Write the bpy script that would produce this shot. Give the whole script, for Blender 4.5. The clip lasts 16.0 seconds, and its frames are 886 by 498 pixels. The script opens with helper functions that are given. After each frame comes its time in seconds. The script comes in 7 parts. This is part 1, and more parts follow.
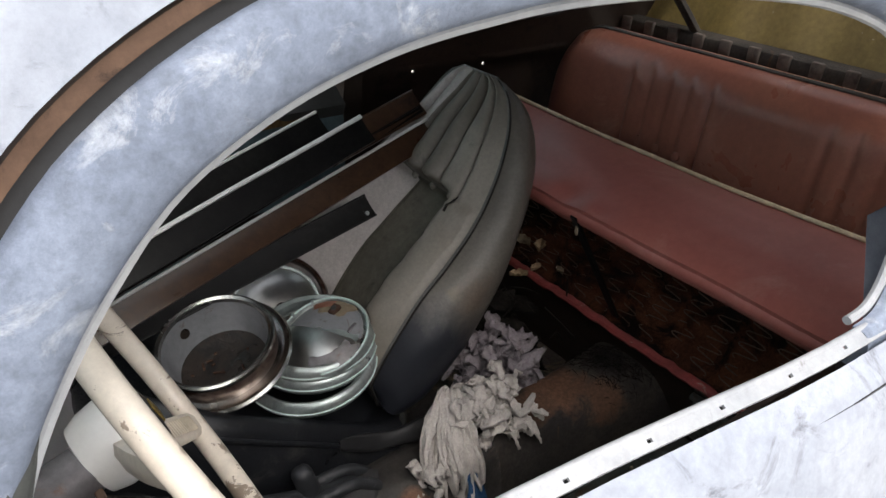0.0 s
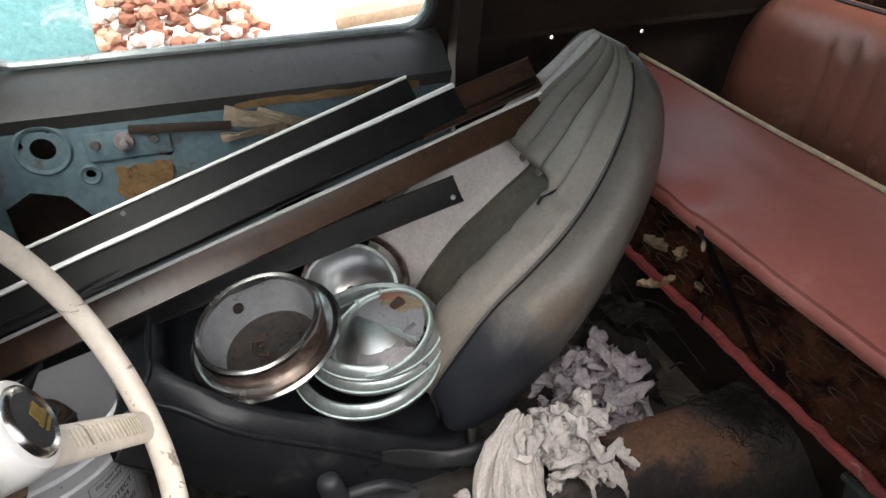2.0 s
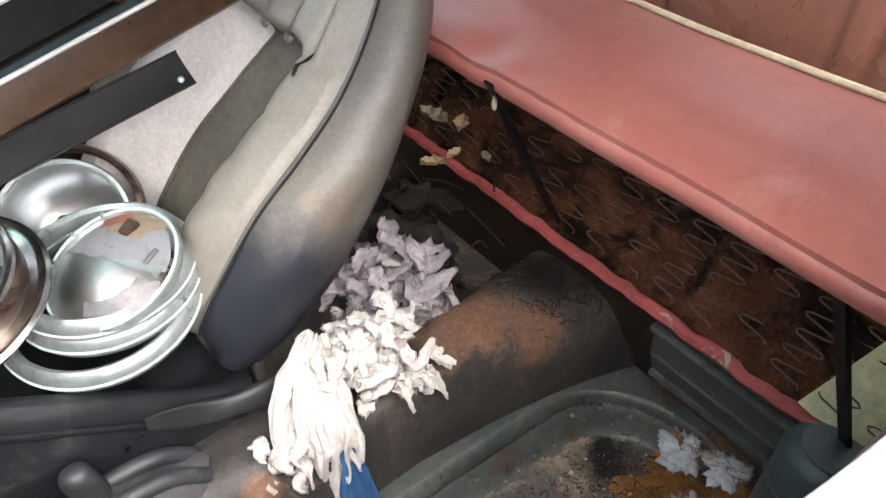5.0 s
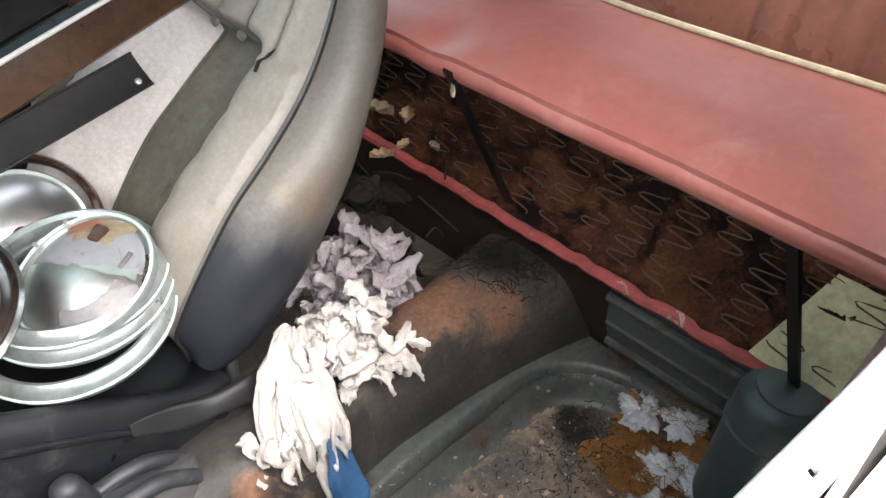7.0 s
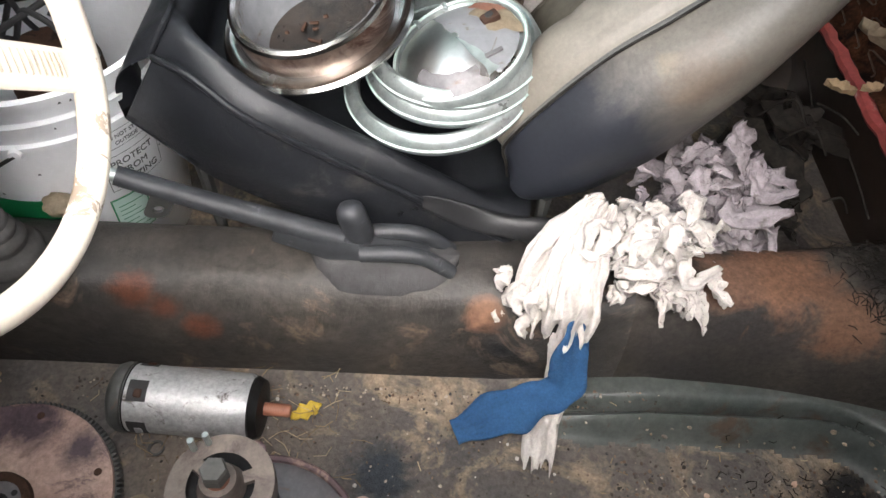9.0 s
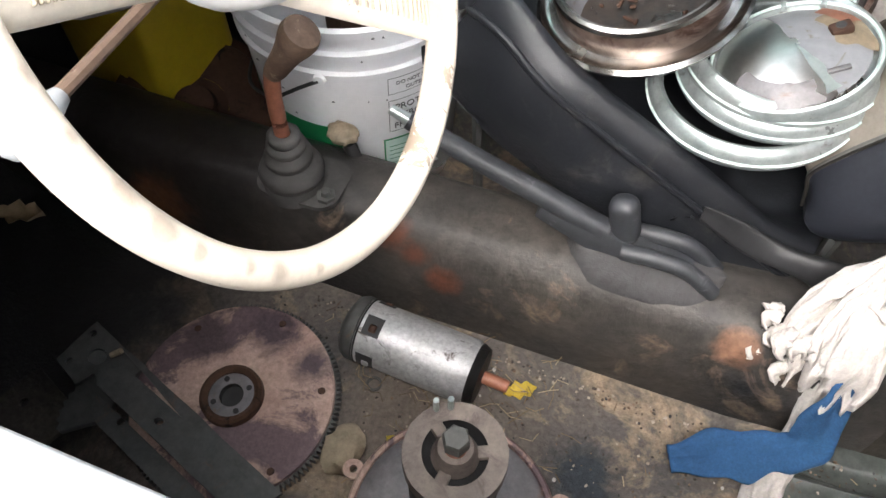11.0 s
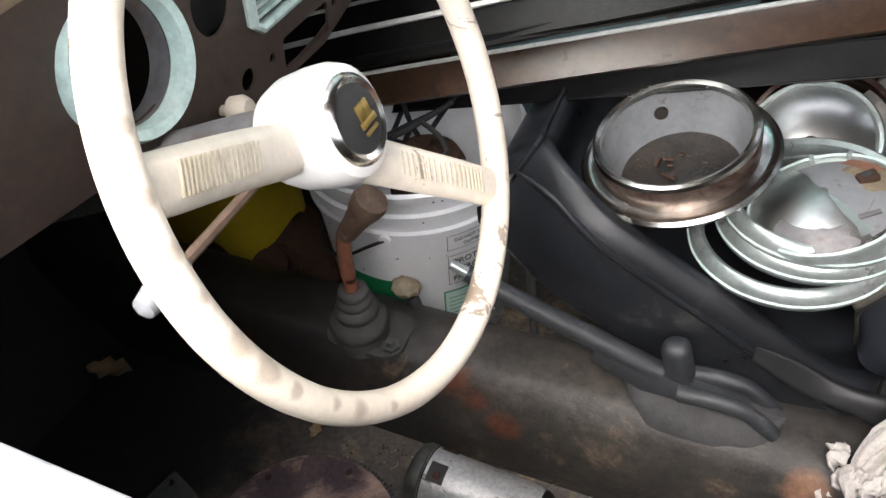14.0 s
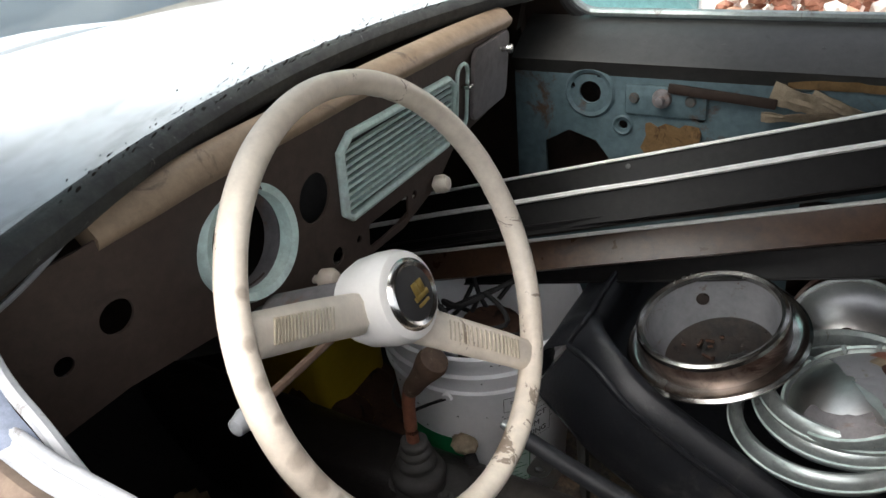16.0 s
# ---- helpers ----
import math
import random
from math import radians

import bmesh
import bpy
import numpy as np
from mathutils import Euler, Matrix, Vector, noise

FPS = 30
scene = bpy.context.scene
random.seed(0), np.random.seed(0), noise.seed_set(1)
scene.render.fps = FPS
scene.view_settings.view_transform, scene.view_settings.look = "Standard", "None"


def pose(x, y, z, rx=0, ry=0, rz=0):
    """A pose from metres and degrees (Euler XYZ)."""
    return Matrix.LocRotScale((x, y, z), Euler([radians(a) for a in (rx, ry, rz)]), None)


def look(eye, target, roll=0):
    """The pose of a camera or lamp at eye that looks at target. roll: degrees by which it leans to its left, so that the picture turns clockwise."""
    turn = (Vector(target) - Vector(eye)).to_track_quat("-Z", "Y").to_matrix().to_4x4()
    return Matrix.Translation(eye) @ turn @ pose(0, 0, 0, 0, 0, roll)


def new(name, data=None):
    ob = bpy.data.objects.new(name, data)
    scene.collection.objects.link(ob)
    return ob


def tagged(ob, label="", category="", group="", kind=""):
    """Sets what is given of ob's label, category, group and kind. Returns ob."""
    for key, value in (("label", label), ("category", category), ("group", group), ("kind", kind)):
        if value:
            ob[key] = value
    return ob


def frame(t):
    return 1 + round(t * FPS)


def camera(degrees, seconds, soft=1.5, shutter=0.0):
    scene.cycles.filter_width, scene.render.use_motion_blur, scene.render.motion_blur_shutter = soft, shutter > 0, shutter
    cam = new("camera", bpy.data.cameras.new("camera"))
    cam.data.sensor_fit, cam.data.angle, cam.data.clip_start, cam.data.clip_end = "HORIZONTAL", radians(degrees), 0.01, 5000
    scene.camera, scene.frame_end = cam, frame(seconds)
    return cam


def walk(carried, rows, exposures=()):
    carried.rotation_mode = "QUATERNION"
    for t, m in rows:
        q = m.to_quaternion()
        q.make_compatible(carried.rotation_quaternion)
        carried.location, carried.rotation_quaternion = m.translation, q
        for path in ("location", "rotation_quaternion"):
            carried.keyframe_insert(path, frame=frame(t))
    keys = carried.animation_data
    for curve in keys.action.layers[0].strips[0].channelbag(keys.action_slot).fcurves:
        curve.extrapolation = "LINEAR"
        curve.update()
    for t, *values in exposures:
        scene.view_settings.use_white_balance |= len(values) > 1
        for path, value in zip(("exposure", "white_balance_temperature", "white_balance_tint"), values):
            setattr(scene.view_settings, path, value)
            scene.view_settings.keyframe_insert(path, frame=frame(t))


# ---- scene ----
cam = camera(63.1, 16.0)
PATH = [
    (0, (-0.243, -0.353, 1.163), (0.781, 1.06, 0.186), 1.8),
    (0.5, (-0.207, -0.348, 1.146), (0.802, 1.101, 0.207), 0.6),
    (1, (-0.137, -0.34, 1.131), (0.715, 1.2, 0.18), 0.1),
    (1.5, (-0.064, -0.324, 1.118), (0.561, 1.284, 0.105), -0.3),
    (2, (0.024, -0.28, 1.099), (0.532, 1.348, 0.054), -1.1),
    (2.5, (0.093, -0.228, 1.092), (0.714, 1.33, 0.002), 0.3),
    (3, (0.143, -0.207, 1.083), (0.917, 1.241, -0.059), 0.7),
    (3.5, (0.144, -0.176, 1.049), (1.082, 1.106, -0.167), 2.6),
    (4, (0.11, -0.137, 0.988), (1.073, 1.069, -0.285), 2.3),
    (4.2, (0.103, -0.116, 0.98), (1.075, 1.071, -0.303), 2.4),
    (6.3, (0.067, -0.17, 0.97), (1.065, 1.058, -0.252), 3.6),
    (6.5, (0.053, -0.135, 0.982), (1.096, 1.002, -0.291), 3.7),
    (7, (0.018, -0.115, 0.972), (1.172, 0.933, -0.281), 4.0),
    (7.5, (0.056, -0.113, 0.944), (1.087, 0.974, -0.381), 4.5),
    (8, (0.124, -0.115, 0.938), (0.865, 1.077, -0.487), 4.8),
    (8.5, (0.15, -0.121, 0.934), (0.538, 1.144, -0.566), 6.0),
    (8.7, (0.153, -0.124, 0.933), (0.398, 1.138, -0.599), 5.9),
    (10.8, (0.076, -0.103, 0.913), (-0.252, 0.993, -0.727), 1.7),
    (11, (0.05, -0.104, 0.913), (-0.333, 0.981, -0.723), 1.0),
    (11.5, (-0.008, -0.107, 0.9), (-0.48, 0.931, -0.743), 0.5),
    (12, (-0.047, -0.114, 0.898), (-0.581, 0.938, -0.717), -0.3),
    (12.5, (-0.065, -0.116, 0.901), (-0.627, 0.926, -0.711), -1.7),
    (13, (-0.044, -0.111, 0.902), (-0.558, 0.943, -0.718), -1.7),
    (13.5, (0.011, -0.112, 0.915), (-0.49, 1.036, -0.644), -2.9),
    (14, (0.063, -0.142, 0.955), (-0.572, 1.182, -0.403), -5.1),
    (14.5, (0.096, -0.189, 1.008), (-0.757, 1.201, -0.149), -7.1),
    (15, (0.116, -0.227, 1.046), (-0.811, 1.206, 0.003), -5.7),
    (15.5, (0.137, -0.233, 1.047), (-0.78, 1.237, 0.047), -5.2),
    (16, (0.149, -0.213, 1.027), (-0.802, 1.255, 0.057), -5.9),
]
walk(cam, [(t, look(eye, target, roll)) for t, eye, target, roll in PATH], ((0, 1.0), (1.0, 1.25), (2.0, 1.95), (3.0, 2.85), (3.5, 3.1), (7.0, 3.32), (8.5, 3.22), (11, 3.25), (12.5, 2.68), (13.5, 2.68), (14.5, 2.6), (15, 2.2), (16, 1.4)))

# ---- world and light ----
world = bpy.data.worlds.new("overcast_sky")
scene.world = world
world.use_nodes = True
wn = world.node_tree.nodes
sky = wn.new("ShaderNodeTexSky")
sky.sky_type, sky.sun_disc = "NISHITA", False
sky.sun_elevation, sky.sun_rotation = radians(56), radians(192)
sky.air_density, sky.dust_density = 1.0, 3.0
grey = wn.new("ShaderNodeHueSaturation")           # the cloud takes the blue out of the sky
grey.inputs["Saturation"].default_value = 0.3
world.node_tree.links.new(sky.outputs["Color"], grey.inputs["Color"])
world.node_tree.links.new(grey.outputs["Color"], wn["Background"].inputs["Color"])
wn["Background"].inputs["Strength"].default_value = 0.15
sun = new("sun", bpy.data.lights.new("sun", "SUN"))
sun.data.energy, sun.data.angle, sun.data.color = 1.8, radians(70), (1.0, 0.925, 0.89)
sun.matrix_world = look((-0.23, -1.7, 3.53), (0.2, 0.3, 0.5))


# ---- materials ----
def worn(name, a, b, c=None, rough=0.6, metal=0.0, big=5.0, fine=70.0, cut=0.6, edge=0.08, bump=0.15, grain=0.25, c_big=None, spec=0.5, coat=0.0, zone=None, spots=()):
    """Two blended tones, fine grain, stains, bare patches or blotches of a third tone c, a zone (direction, from, to,
    tone) that blends into its own tone, and ragged spots (place, radius, tone)."""
    m = bpy.data.materials.new(name)
    m.use_nodes = True
    n, l = m.node_tree.nodes, m.node_tree.links
    bsdf = n["Principled BSDF"]
    co = n.new("ShaderNodeTexCoord")

    def noise_at(scale, detail, rough_n=0.6, dist=0.0):
        t = n.new("ShaderNodeTexNoise")
        t.inputs["Scale"].default_value, t.inputs["Detail"].default_value = scale, detail
        t.inputs["Roughness"].default_value, t.inputs["Distortion"].default_value = rough_n, dist
        l.new(co.outputs["Object"], t.inputs["Vector"])
        return t.outputs["Fac"]

    def ramp(fac, lo, hi):
        r = n.new("ShaderNodeMapRange")
        r.inputs["From Min"].default_value, r.inputs["From Max"].default_value = lo, hi
        l.new(fac, r.inputs["Value"])
        return r.outputs["Result"]

    def mix(fac, x, y, kind="MIX"):
        k = n.new("ShaderNodeMix")
        k.data_type, k.blend_type = "RGBA", kind
        for sock, v in ((k.inputs[0], fac), (k.inputs[6], x), (k.inputs[7], y)):
            if isinstance(v, (int, float)):
                sock.default_value = v
            elif isinstance(v, tuple):
                sock.default_value = (*v, 1)
            else:
                l.new(v, sock)
        return k.outputs[2]

    n1 = noise_at(big, 5, 0.65, 0.4)
    n2 = noise_at(fine, 7, 0.75)
    col = mix(ramp(n1, 0.35, 0.65), a, b)
    rg = None
    if c is not None:
        n3 = noise_at(c_big or big * 2.3, 8, 0.72, 0.8)
        fac = ramp(n3, cut, cut + edge)
        col = mix(fac, col, c)
    wob = None
    if zone or spots:
        wob = noise_at(16.0, 6, 0.7, 0.5)

    def along(kind, vec, lo, hi, amount):
        d = n.new("ShaderNodeVectorMath")
        d.operation = kind
        l.new(co.outputs["Object"], d.inputs[0])
        d.inputs[1].default_value = vec
        k = n.new("ShaderNodeMath")
        k.operation = "MULTIPLY_ADD"
        l.new(wob, k.inputs[0])
        k.inputs[1].default_value = amount
        l.new(d.outputs["Value"], k.inputs[2])
        return ramp(k.outputs[0], lo + amount * 0.5, hi + amount * 0.5)

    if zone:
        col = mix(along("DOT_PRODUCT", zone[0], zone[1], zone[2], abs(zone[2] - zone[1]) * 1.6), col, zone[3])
    for place, radius, tone in spots:
        col = mix(along("DISTANCE", place, radius, radius * 0.45, radius * 1.8), col, tone)
    g = ramp(n2, 0.3, 0.7)
    col = mix(min(1.0, grain * 2), col, mix(g, (0.45, 0.45, 0.45), (1.4, 1.4, 1.4)), "MULTIPLY")
    l.new(col, bsdf.inputs["Base Color"])
    rr = n.new("ShaderNodeMapRange")
    rr.inputs["To Min"].default_value, rr.inputs["To Max"].default_value = max(0.03, rough - 0.14), min(1, rough + 0.16)
    l.new(n1, rr.inputs["Value"])
    l.new(rr.outputs["Result"], bsdf.inputs["Roughness"])
    bsdf.inputs["Metallic"].default_value = metal
    bsdf.inputs["Specular IOR Level"].default_value = spec
    if coat:
        bsdf.inputs["Coat Weight"].default_value, bsdf.inputs["Coat Roughness"].default_value = coat, 0.25
    bp = n.new("ShaderNodeBump")
    bp.inputs["Strength"].default_value, bp.inputs["Distance"].default_value = bump, 0.004
    l.new(n2, bp.inputs["Height"])
    l.new(bp.outputs["Normal"], bsdf.inputs["Normal"])
    return m


M = {}
M["white_paint"] = worn("weathered_white_paint", (0.34, 0.365, 0.41), (0.25, 0.275, 0.32), (0.15, 0.16, 0.185), rough=0.5, cut=0.57, edge=0.1, grain=0.16, big=7, c_big=12, spec=0.35)
M["frame_paint"] = worn("blue_grey_weathered_frame_paint", (0.2, 0.235, 0.3), (0.13, 0.155, 0.205), (0.33, 0.36, 0.4), rough=0.55, cut=0.55, edge=0.14, grain=0.3, big=9, c_big=26, fine=110, spec=0.35, bump=0.3)
M["primer_edge"] = worn("rusty_drip_rail", (0.07, 0.042, 0.028), (0.1, 0.062, 0.042), (0.03, 0.02, 0.016), rough=0.85, cut=0.55, spec=0.2)
M["sill"] = worn("scuffed_grey_sill_paint", (0.36, 0.37, 0.38), (0.29, 0.305, 0.32), (0.14, 0.125, 0.115), rough=0.5, cut=0.62, edge=0.1, big=14, grain=0.14, spec=0.4)
M["felt"] = worn("old_brown_window_felt", (0.2, 0.15, 0.11), (0.13, 0.095, 0.07), rough=0.95, big=18)
M["black_gap"] = worn("black_rubber", (0.015, 0.015, 0.016), (0.03, 0.03, 0.03), rough=0.75)
M["rubber_moss"] = worn("mouldy_black_gasket", (0.03, 0.03, 0.032), (0.06, 0.065, 0.06), (0.2, 0.21, 0.19), rough=0.85, cut=0.62, big=40, fine=200)
M["dash_brown"] = worn("flat_brown_dash_paint", (0.062, 0.044, 0.036), (0.085, 0.062, 0.05), (0.036, 0.026, 0.022), rough=0.55, cut=0.6, edge=0.16, grain=0.22, spec=0.35)
M["dash_pad"] = worn("tan_dash_top_paint", (0.34, 0.25, 0.17), (0.25, 0.18, 0.12), (0.13, 0.09, 0.065), rough=0.5, cut=0.58, big=7, grain=0.2)
M["glove_grey"] = worn("grey_glovebox_paint", (0.2, 0.18, 0.18), (0.15, 0.13, 0.13), (0.3, 0.3, 0.34), rough=0.5, cut=0.62)
M["mint"] = worn("pale_mint_paint", (0.5, 0.66, 0.62), (0.58, 0.7, 0.66), (0.3, 0.33, 0.3), rough=0.5, cut=0.62, big=20)
M["ivory"] = worn("ivory_bakelite", (0.66, 0.58, 0.48), (0.76, 0.69, 0.58), (0.3, 0.24, 0.185), rough=0.42, cut=0.61, edge=0.012, big=8, c_big=20, grain=0.12, bump=0.05, coat=0.2, spots=tuple((p, r, (0.45, 0.385, 0.31)) for p, r in (((-0.172, 0.045, 0.793), 0.0050), ((-0.160, 0.031, 0.766), 0.0060), ((-0.150, 0.024, 0.743), 0.0070), ((-0.141, 0.021, 0.720), 0.0050), ((-0.129, 0.021, 0.692), 0.0085), ((-0.119, 0.025, 0.669), 0.0095), ((-0.112, 0.031, 0.650), 0.0060), ((-0.101, 0.045, 0.623), 0.0060), ((-0.095, 0.057, 0.606), 0.0080), ((-0.086, 0.079, 0.583), 0.0050))))
M["ivory_rib"] = worn("grubby_ivory_groove", (0.42, 0.36, 0.26), (0.5, 0.44, 0.34), rough=0.7)
M["hub_white"] = worn("white_enamel", (0.78, 0.77, 0.73), (0.82, 0.81, 0.78), (0.6, 0.57, 0.5), rough=0.3, cut=0.68, bump=0.03, grain=0.05, coat=0.4)
M["chrome"] = worn("dulled_chrome", (0.62, 0.61, 0.58), (0.5, 0.49, 0.46), (0.24, 0.15, 0.1), rough=0.22, metal=1.0, cut=0.64, big=9, c_big=28, bump=0.05)
M["chrome_rust"] = worn("rust_speckled_chrome", (0.3, 0.245, 0.21), (0.19, 0.13, 0.105), (0.06, 0.028, 0.02), rough=0.32, metal=0.7, cut=0.43, edge=0.12, big=9, c_big=10, bump=0.15)
M["reflector"] = worn("silvered_reflector", (0.74, 0.73, 0.71), (0.62, 0.6, 0.57), (0.38, 0.33, 0.28), rough=0.3, metal=1.0, cut=0.64, edge=0.16, big=7, bump=0.02, grain=0.1)
M["trim_ring"] = worn("white_grey_trim_ring", (0.43, 0.47, 0.46), (0.31, 0.365, 0.355), (0.16, 0.14, 0.12), rough=0.32, metal=0.6, cut=0.58, edge=0.1, big=10, c_big=30, grain=0.22, bump=0.1)
# The far bolster takes a paler tone than the near one.
M["seat_pale"] = worn("pale_bolster_vinyl", (0.5, 0.465, 0.44), (0.4, 0.37, 0.345), (0.2, 0.18, 0.16), rough=0.5, cut=0.64, edge=0.14, big=6, c_big=9, grain=0.18, fine=160, spec=0.4)
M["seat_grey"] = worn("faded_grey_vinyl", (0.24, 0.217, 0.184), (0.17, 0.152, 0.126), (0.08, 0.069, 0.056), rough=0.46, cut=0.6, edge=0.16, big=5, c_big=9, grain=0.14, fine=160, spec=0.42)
# The zone turns the vinyl blue-black towards the foot of the backrest.
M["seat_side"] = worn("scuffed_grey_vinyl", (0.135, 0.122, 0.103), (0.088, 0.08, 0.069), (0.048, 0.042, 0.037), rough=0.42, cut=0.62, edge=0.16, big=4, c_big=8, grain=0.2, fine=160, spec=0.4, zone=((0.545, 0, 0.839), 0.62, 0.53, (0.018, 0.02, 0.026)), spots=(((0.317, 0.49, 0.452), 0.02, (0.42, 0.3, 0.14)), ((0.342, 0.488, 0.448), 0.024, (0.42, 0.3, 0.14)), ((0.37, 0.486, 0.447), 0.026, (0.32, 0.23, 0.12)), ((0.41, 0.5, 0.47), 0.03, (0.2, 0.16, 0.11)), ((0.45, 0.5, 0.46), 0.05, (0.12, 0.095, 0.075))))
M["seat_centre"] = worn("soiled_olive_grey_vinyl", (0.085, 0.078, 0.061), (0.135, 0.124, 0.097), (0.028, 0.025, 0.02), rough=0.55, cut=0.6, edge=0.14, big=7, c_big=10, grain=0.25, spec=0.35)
M["seat_pipe"] = worn("dark_grey_piping", (0.075, 0.074, 0.07), (0.12, 0.118, 0.11), rough=0.5)
# Near-black for the shade drawn into the seat's creases, and for mould specks.
M["seam"] = worn("black_crease_shade_and_specks", (0.012, 0.011, 0.01), (0.025, 0.023, 0.02), rough=0.8, big=30, spec=0.2)
# The pale third tone paints the vinyl's blotchy sheen into the colour.
M["cushion"] = worn("blue_black_vinyl", (0.008, 0.009, 0.011), (0.016, 0.0175, 0.021), (0.065, 0.063, 0.06), rough=0.3, cut=0.58, edge=0.16, big=6, c_big=9, grain=0.25, fine=150, spec=0.45, bump=0.25)
M["skirt_vinyl"] = worn("dull_black_skirt_vinyl", (0.014, 0.0145, 0.016), (0.024, 0.024, 0.025), (0.012, 0.012, 0.012), rough=0.42, cut=0.6, big=9, grain=0.3, fine=150, spec=0.4)
M["red_vinyl"] = worn("faded_red_vinyl", (0.35, 0.118, 0.095), (0.3, 0.092, 0.075), (0.4, 0.18, 0.15), rough=0.42, cut=0.56, edge=0.2, big=2.5, grain=0.1, bump=0.06, spec=0.55)
M["maroon"] = worn("maroon_pleated_vinyl", (0.42, 0.17, 0.115), (0.31, 0.115, 0.08), (0.48, 0.25, 0.18), rough=0.28, cut=0.56, edge=0.2, big=3, grain=0.14, bump=0.06, spec=0.7)
M["red_edge"] = worn("torn_red_vinyl_edge", (0.33, 0.06, 0.055), (0.24, 0.05, 0.045), (0.4, 0.36, 0.3), rough=0.65, cut=0.6, big=20, c_big=30)
M["cream"] = worn("cream_piping", (0.74, 0.62, 0.42), (0.6, 0.48, 0.3), rough=0.5, big=20)
M["coir"] = worn("rusty_coir_padding", (0.055, 0.022, 0.013), (0.105, 0.042, 0.022), (0.01, 0.006, 0.005), rough=0.95, big=11, c_big=9, cut=0.44, edge=0.12, fine=180, bump=0.8, grain=0.5, spec=0.1)
M["spring"] = worn("rusty_spring_wire", (0.05, 0.03, 0.02), (0.1, 0.06, 0.038), rough=0.5, metal=0.3, big=30)
M["foam"] = worn("yellowed_foam", (0.5, 0.48, 0.3), (0.4, 0.38, 0.22), (0.25, 0.22, 0.12), rough=0.9, big=14, cut=0.62)
# The zone paints the shade of the front foot well into the floor.
M["floor"] = worn("grimy_floor_steel_front_shade", (0.085, 0.08, 0.077), (0.155, 0.13, 0.109), (0.34, 0.26, 0.18), rough=0.55, zone=((1, 0, 0), -0.36, -0.52, (0.014, 0.013, 0.0135)), cut=0.5, edge=0.14, big=5, c_big=9, fine=130, bump=0.8, grain=0.45, spec=0.35, spots=(((-0.12, 0.22, 0.02), 0.1, (0.17, 0.14, 0.115)), ((-0.17, 0.33, 0.02), 0.05, (0.15, 0.125, 0.105)), ((-0.02, 0.2, 0.02), 0.05, (0.03, 0.036, 0.042)), ((0.12, 0.22, 0.02), 0.06, (0.03, 0.037, 0.045)), ((0.74, 0.22, 0.0), 0.06, (0.012, 0.012, 0.012)), ((0.25, 0.12, 0.02), 0.07, (0.04, 0.047, 0.056)), ((0.56, 0.14, 0.0), 0.12, (0.22, 0.185, 0.15)), ((0.05, 0.13, 0.02), 0.05, (0.035, 0.036, 0.038))))
# As on the floor, the zone darkens the front end like foot-well shade.
M["tunnel"] = worn("dusty_tunnel_paint_front_shade", (0.018, 0.0185, 0.02), (0.062, 0.055, 0.048), (0.17, 0.125, 0.09), rough=0.42, zone=((1, 0, 0), -0.34, -0.5, (0.02, 0.0165, 0.015)), cut=0.57, edge=0.1, big=4, c_big=10, fine=60, bump=0.5, grain=0.5, spec=0.4, spots=(((-0.2, 0.39, 0.17), 0.035, (0.12, 0.045, 0.026)), ((-0.16, 0.38, 0.15), 0.025, (0.1, 0.04, 0.025)), ((-0.12, 0.37, 0.12), 0.03, (0.12, 0.045, 0.026)), ((0.24, 0.38, 0.16), 0.035, (0.2, 0.11, 0.07)), ((-0.55, 0.37, 0.1), 0.06, (0.13, 0.06, 0.03))))
M["rust_floor"] = worn("dark_rear_tunnel_steel", (0.03, 0.027, 0.026), (0.07, 0.06, 0.05), (0.13, 0.07, 0.04), rough=0.75, cut=0.62, big=5, c_big=8, fine=120, bump=0.5, grain=0.45, spec=0.3, spots=(((0.64, 0.45, 0.2), 0.09, (0.17, 0.09, 0.055)), ((0.71, 0.38, 0.18), 0.07, (0.14, 0.076, 0.047)), ((0.56, 0.44, 0.19), 0.06, (0.16, 0.09, 0.06)), ((0.80, 0.46, 0.19), 0.07, (0.012, 0.01, 0.009))))
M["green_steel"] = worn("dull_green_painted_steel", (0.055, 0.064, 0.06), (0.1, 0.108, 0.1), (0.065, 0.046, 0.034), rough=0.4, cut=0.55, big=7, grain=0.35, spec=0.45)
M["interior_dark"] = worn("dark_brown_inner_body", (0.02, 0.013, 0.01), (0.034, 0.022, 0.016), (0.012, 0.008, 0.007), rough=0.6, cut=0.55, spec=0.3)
M["door_blue"] = worn("pale_blue_grey_door_steel", (0.105, 0.155, 0.172), (0.07, 0.112, 0.125), (0.08, 0.048, 0.028), rough=0.55, cut=0.6, edge=0.08, big=4, c_big=7, grain=0.25, spec=0.35)
M["door_grey"] = worn("dark_grey_door_paint", (0.032, 0.032, 0.03), (0.048, 0.047, 0.044), (0.018, 0.016, 0.015), rough=0.36, cut=0.58, grain=0.25, spec=0.5)
M["cardboard"] = worn("torn_brown_hardboard", (0.13, 0.08, 0.035), (0.19, 0.12, 0.055), (0.07, 0.04, 0.02), rough=0.9, cut=0.56, big=10, c_big=30, spec=0.2)
M["paper"] = worn("dirty_cream_paper", (0.3, 0.25, 0.18), (0.24, 0.19, 0.13), rough=0.9, big=10, grain=0.3, spec=0.2)
M["ochre"] = worn("peeling_ochre_paint", (0.22, 0.16, 0.05), (0.16, 0.115, 0.042), (0.42, 0.37, 0.28), rough=0.6, cut=0.66, edge=0.04, big=4, c_big=14)
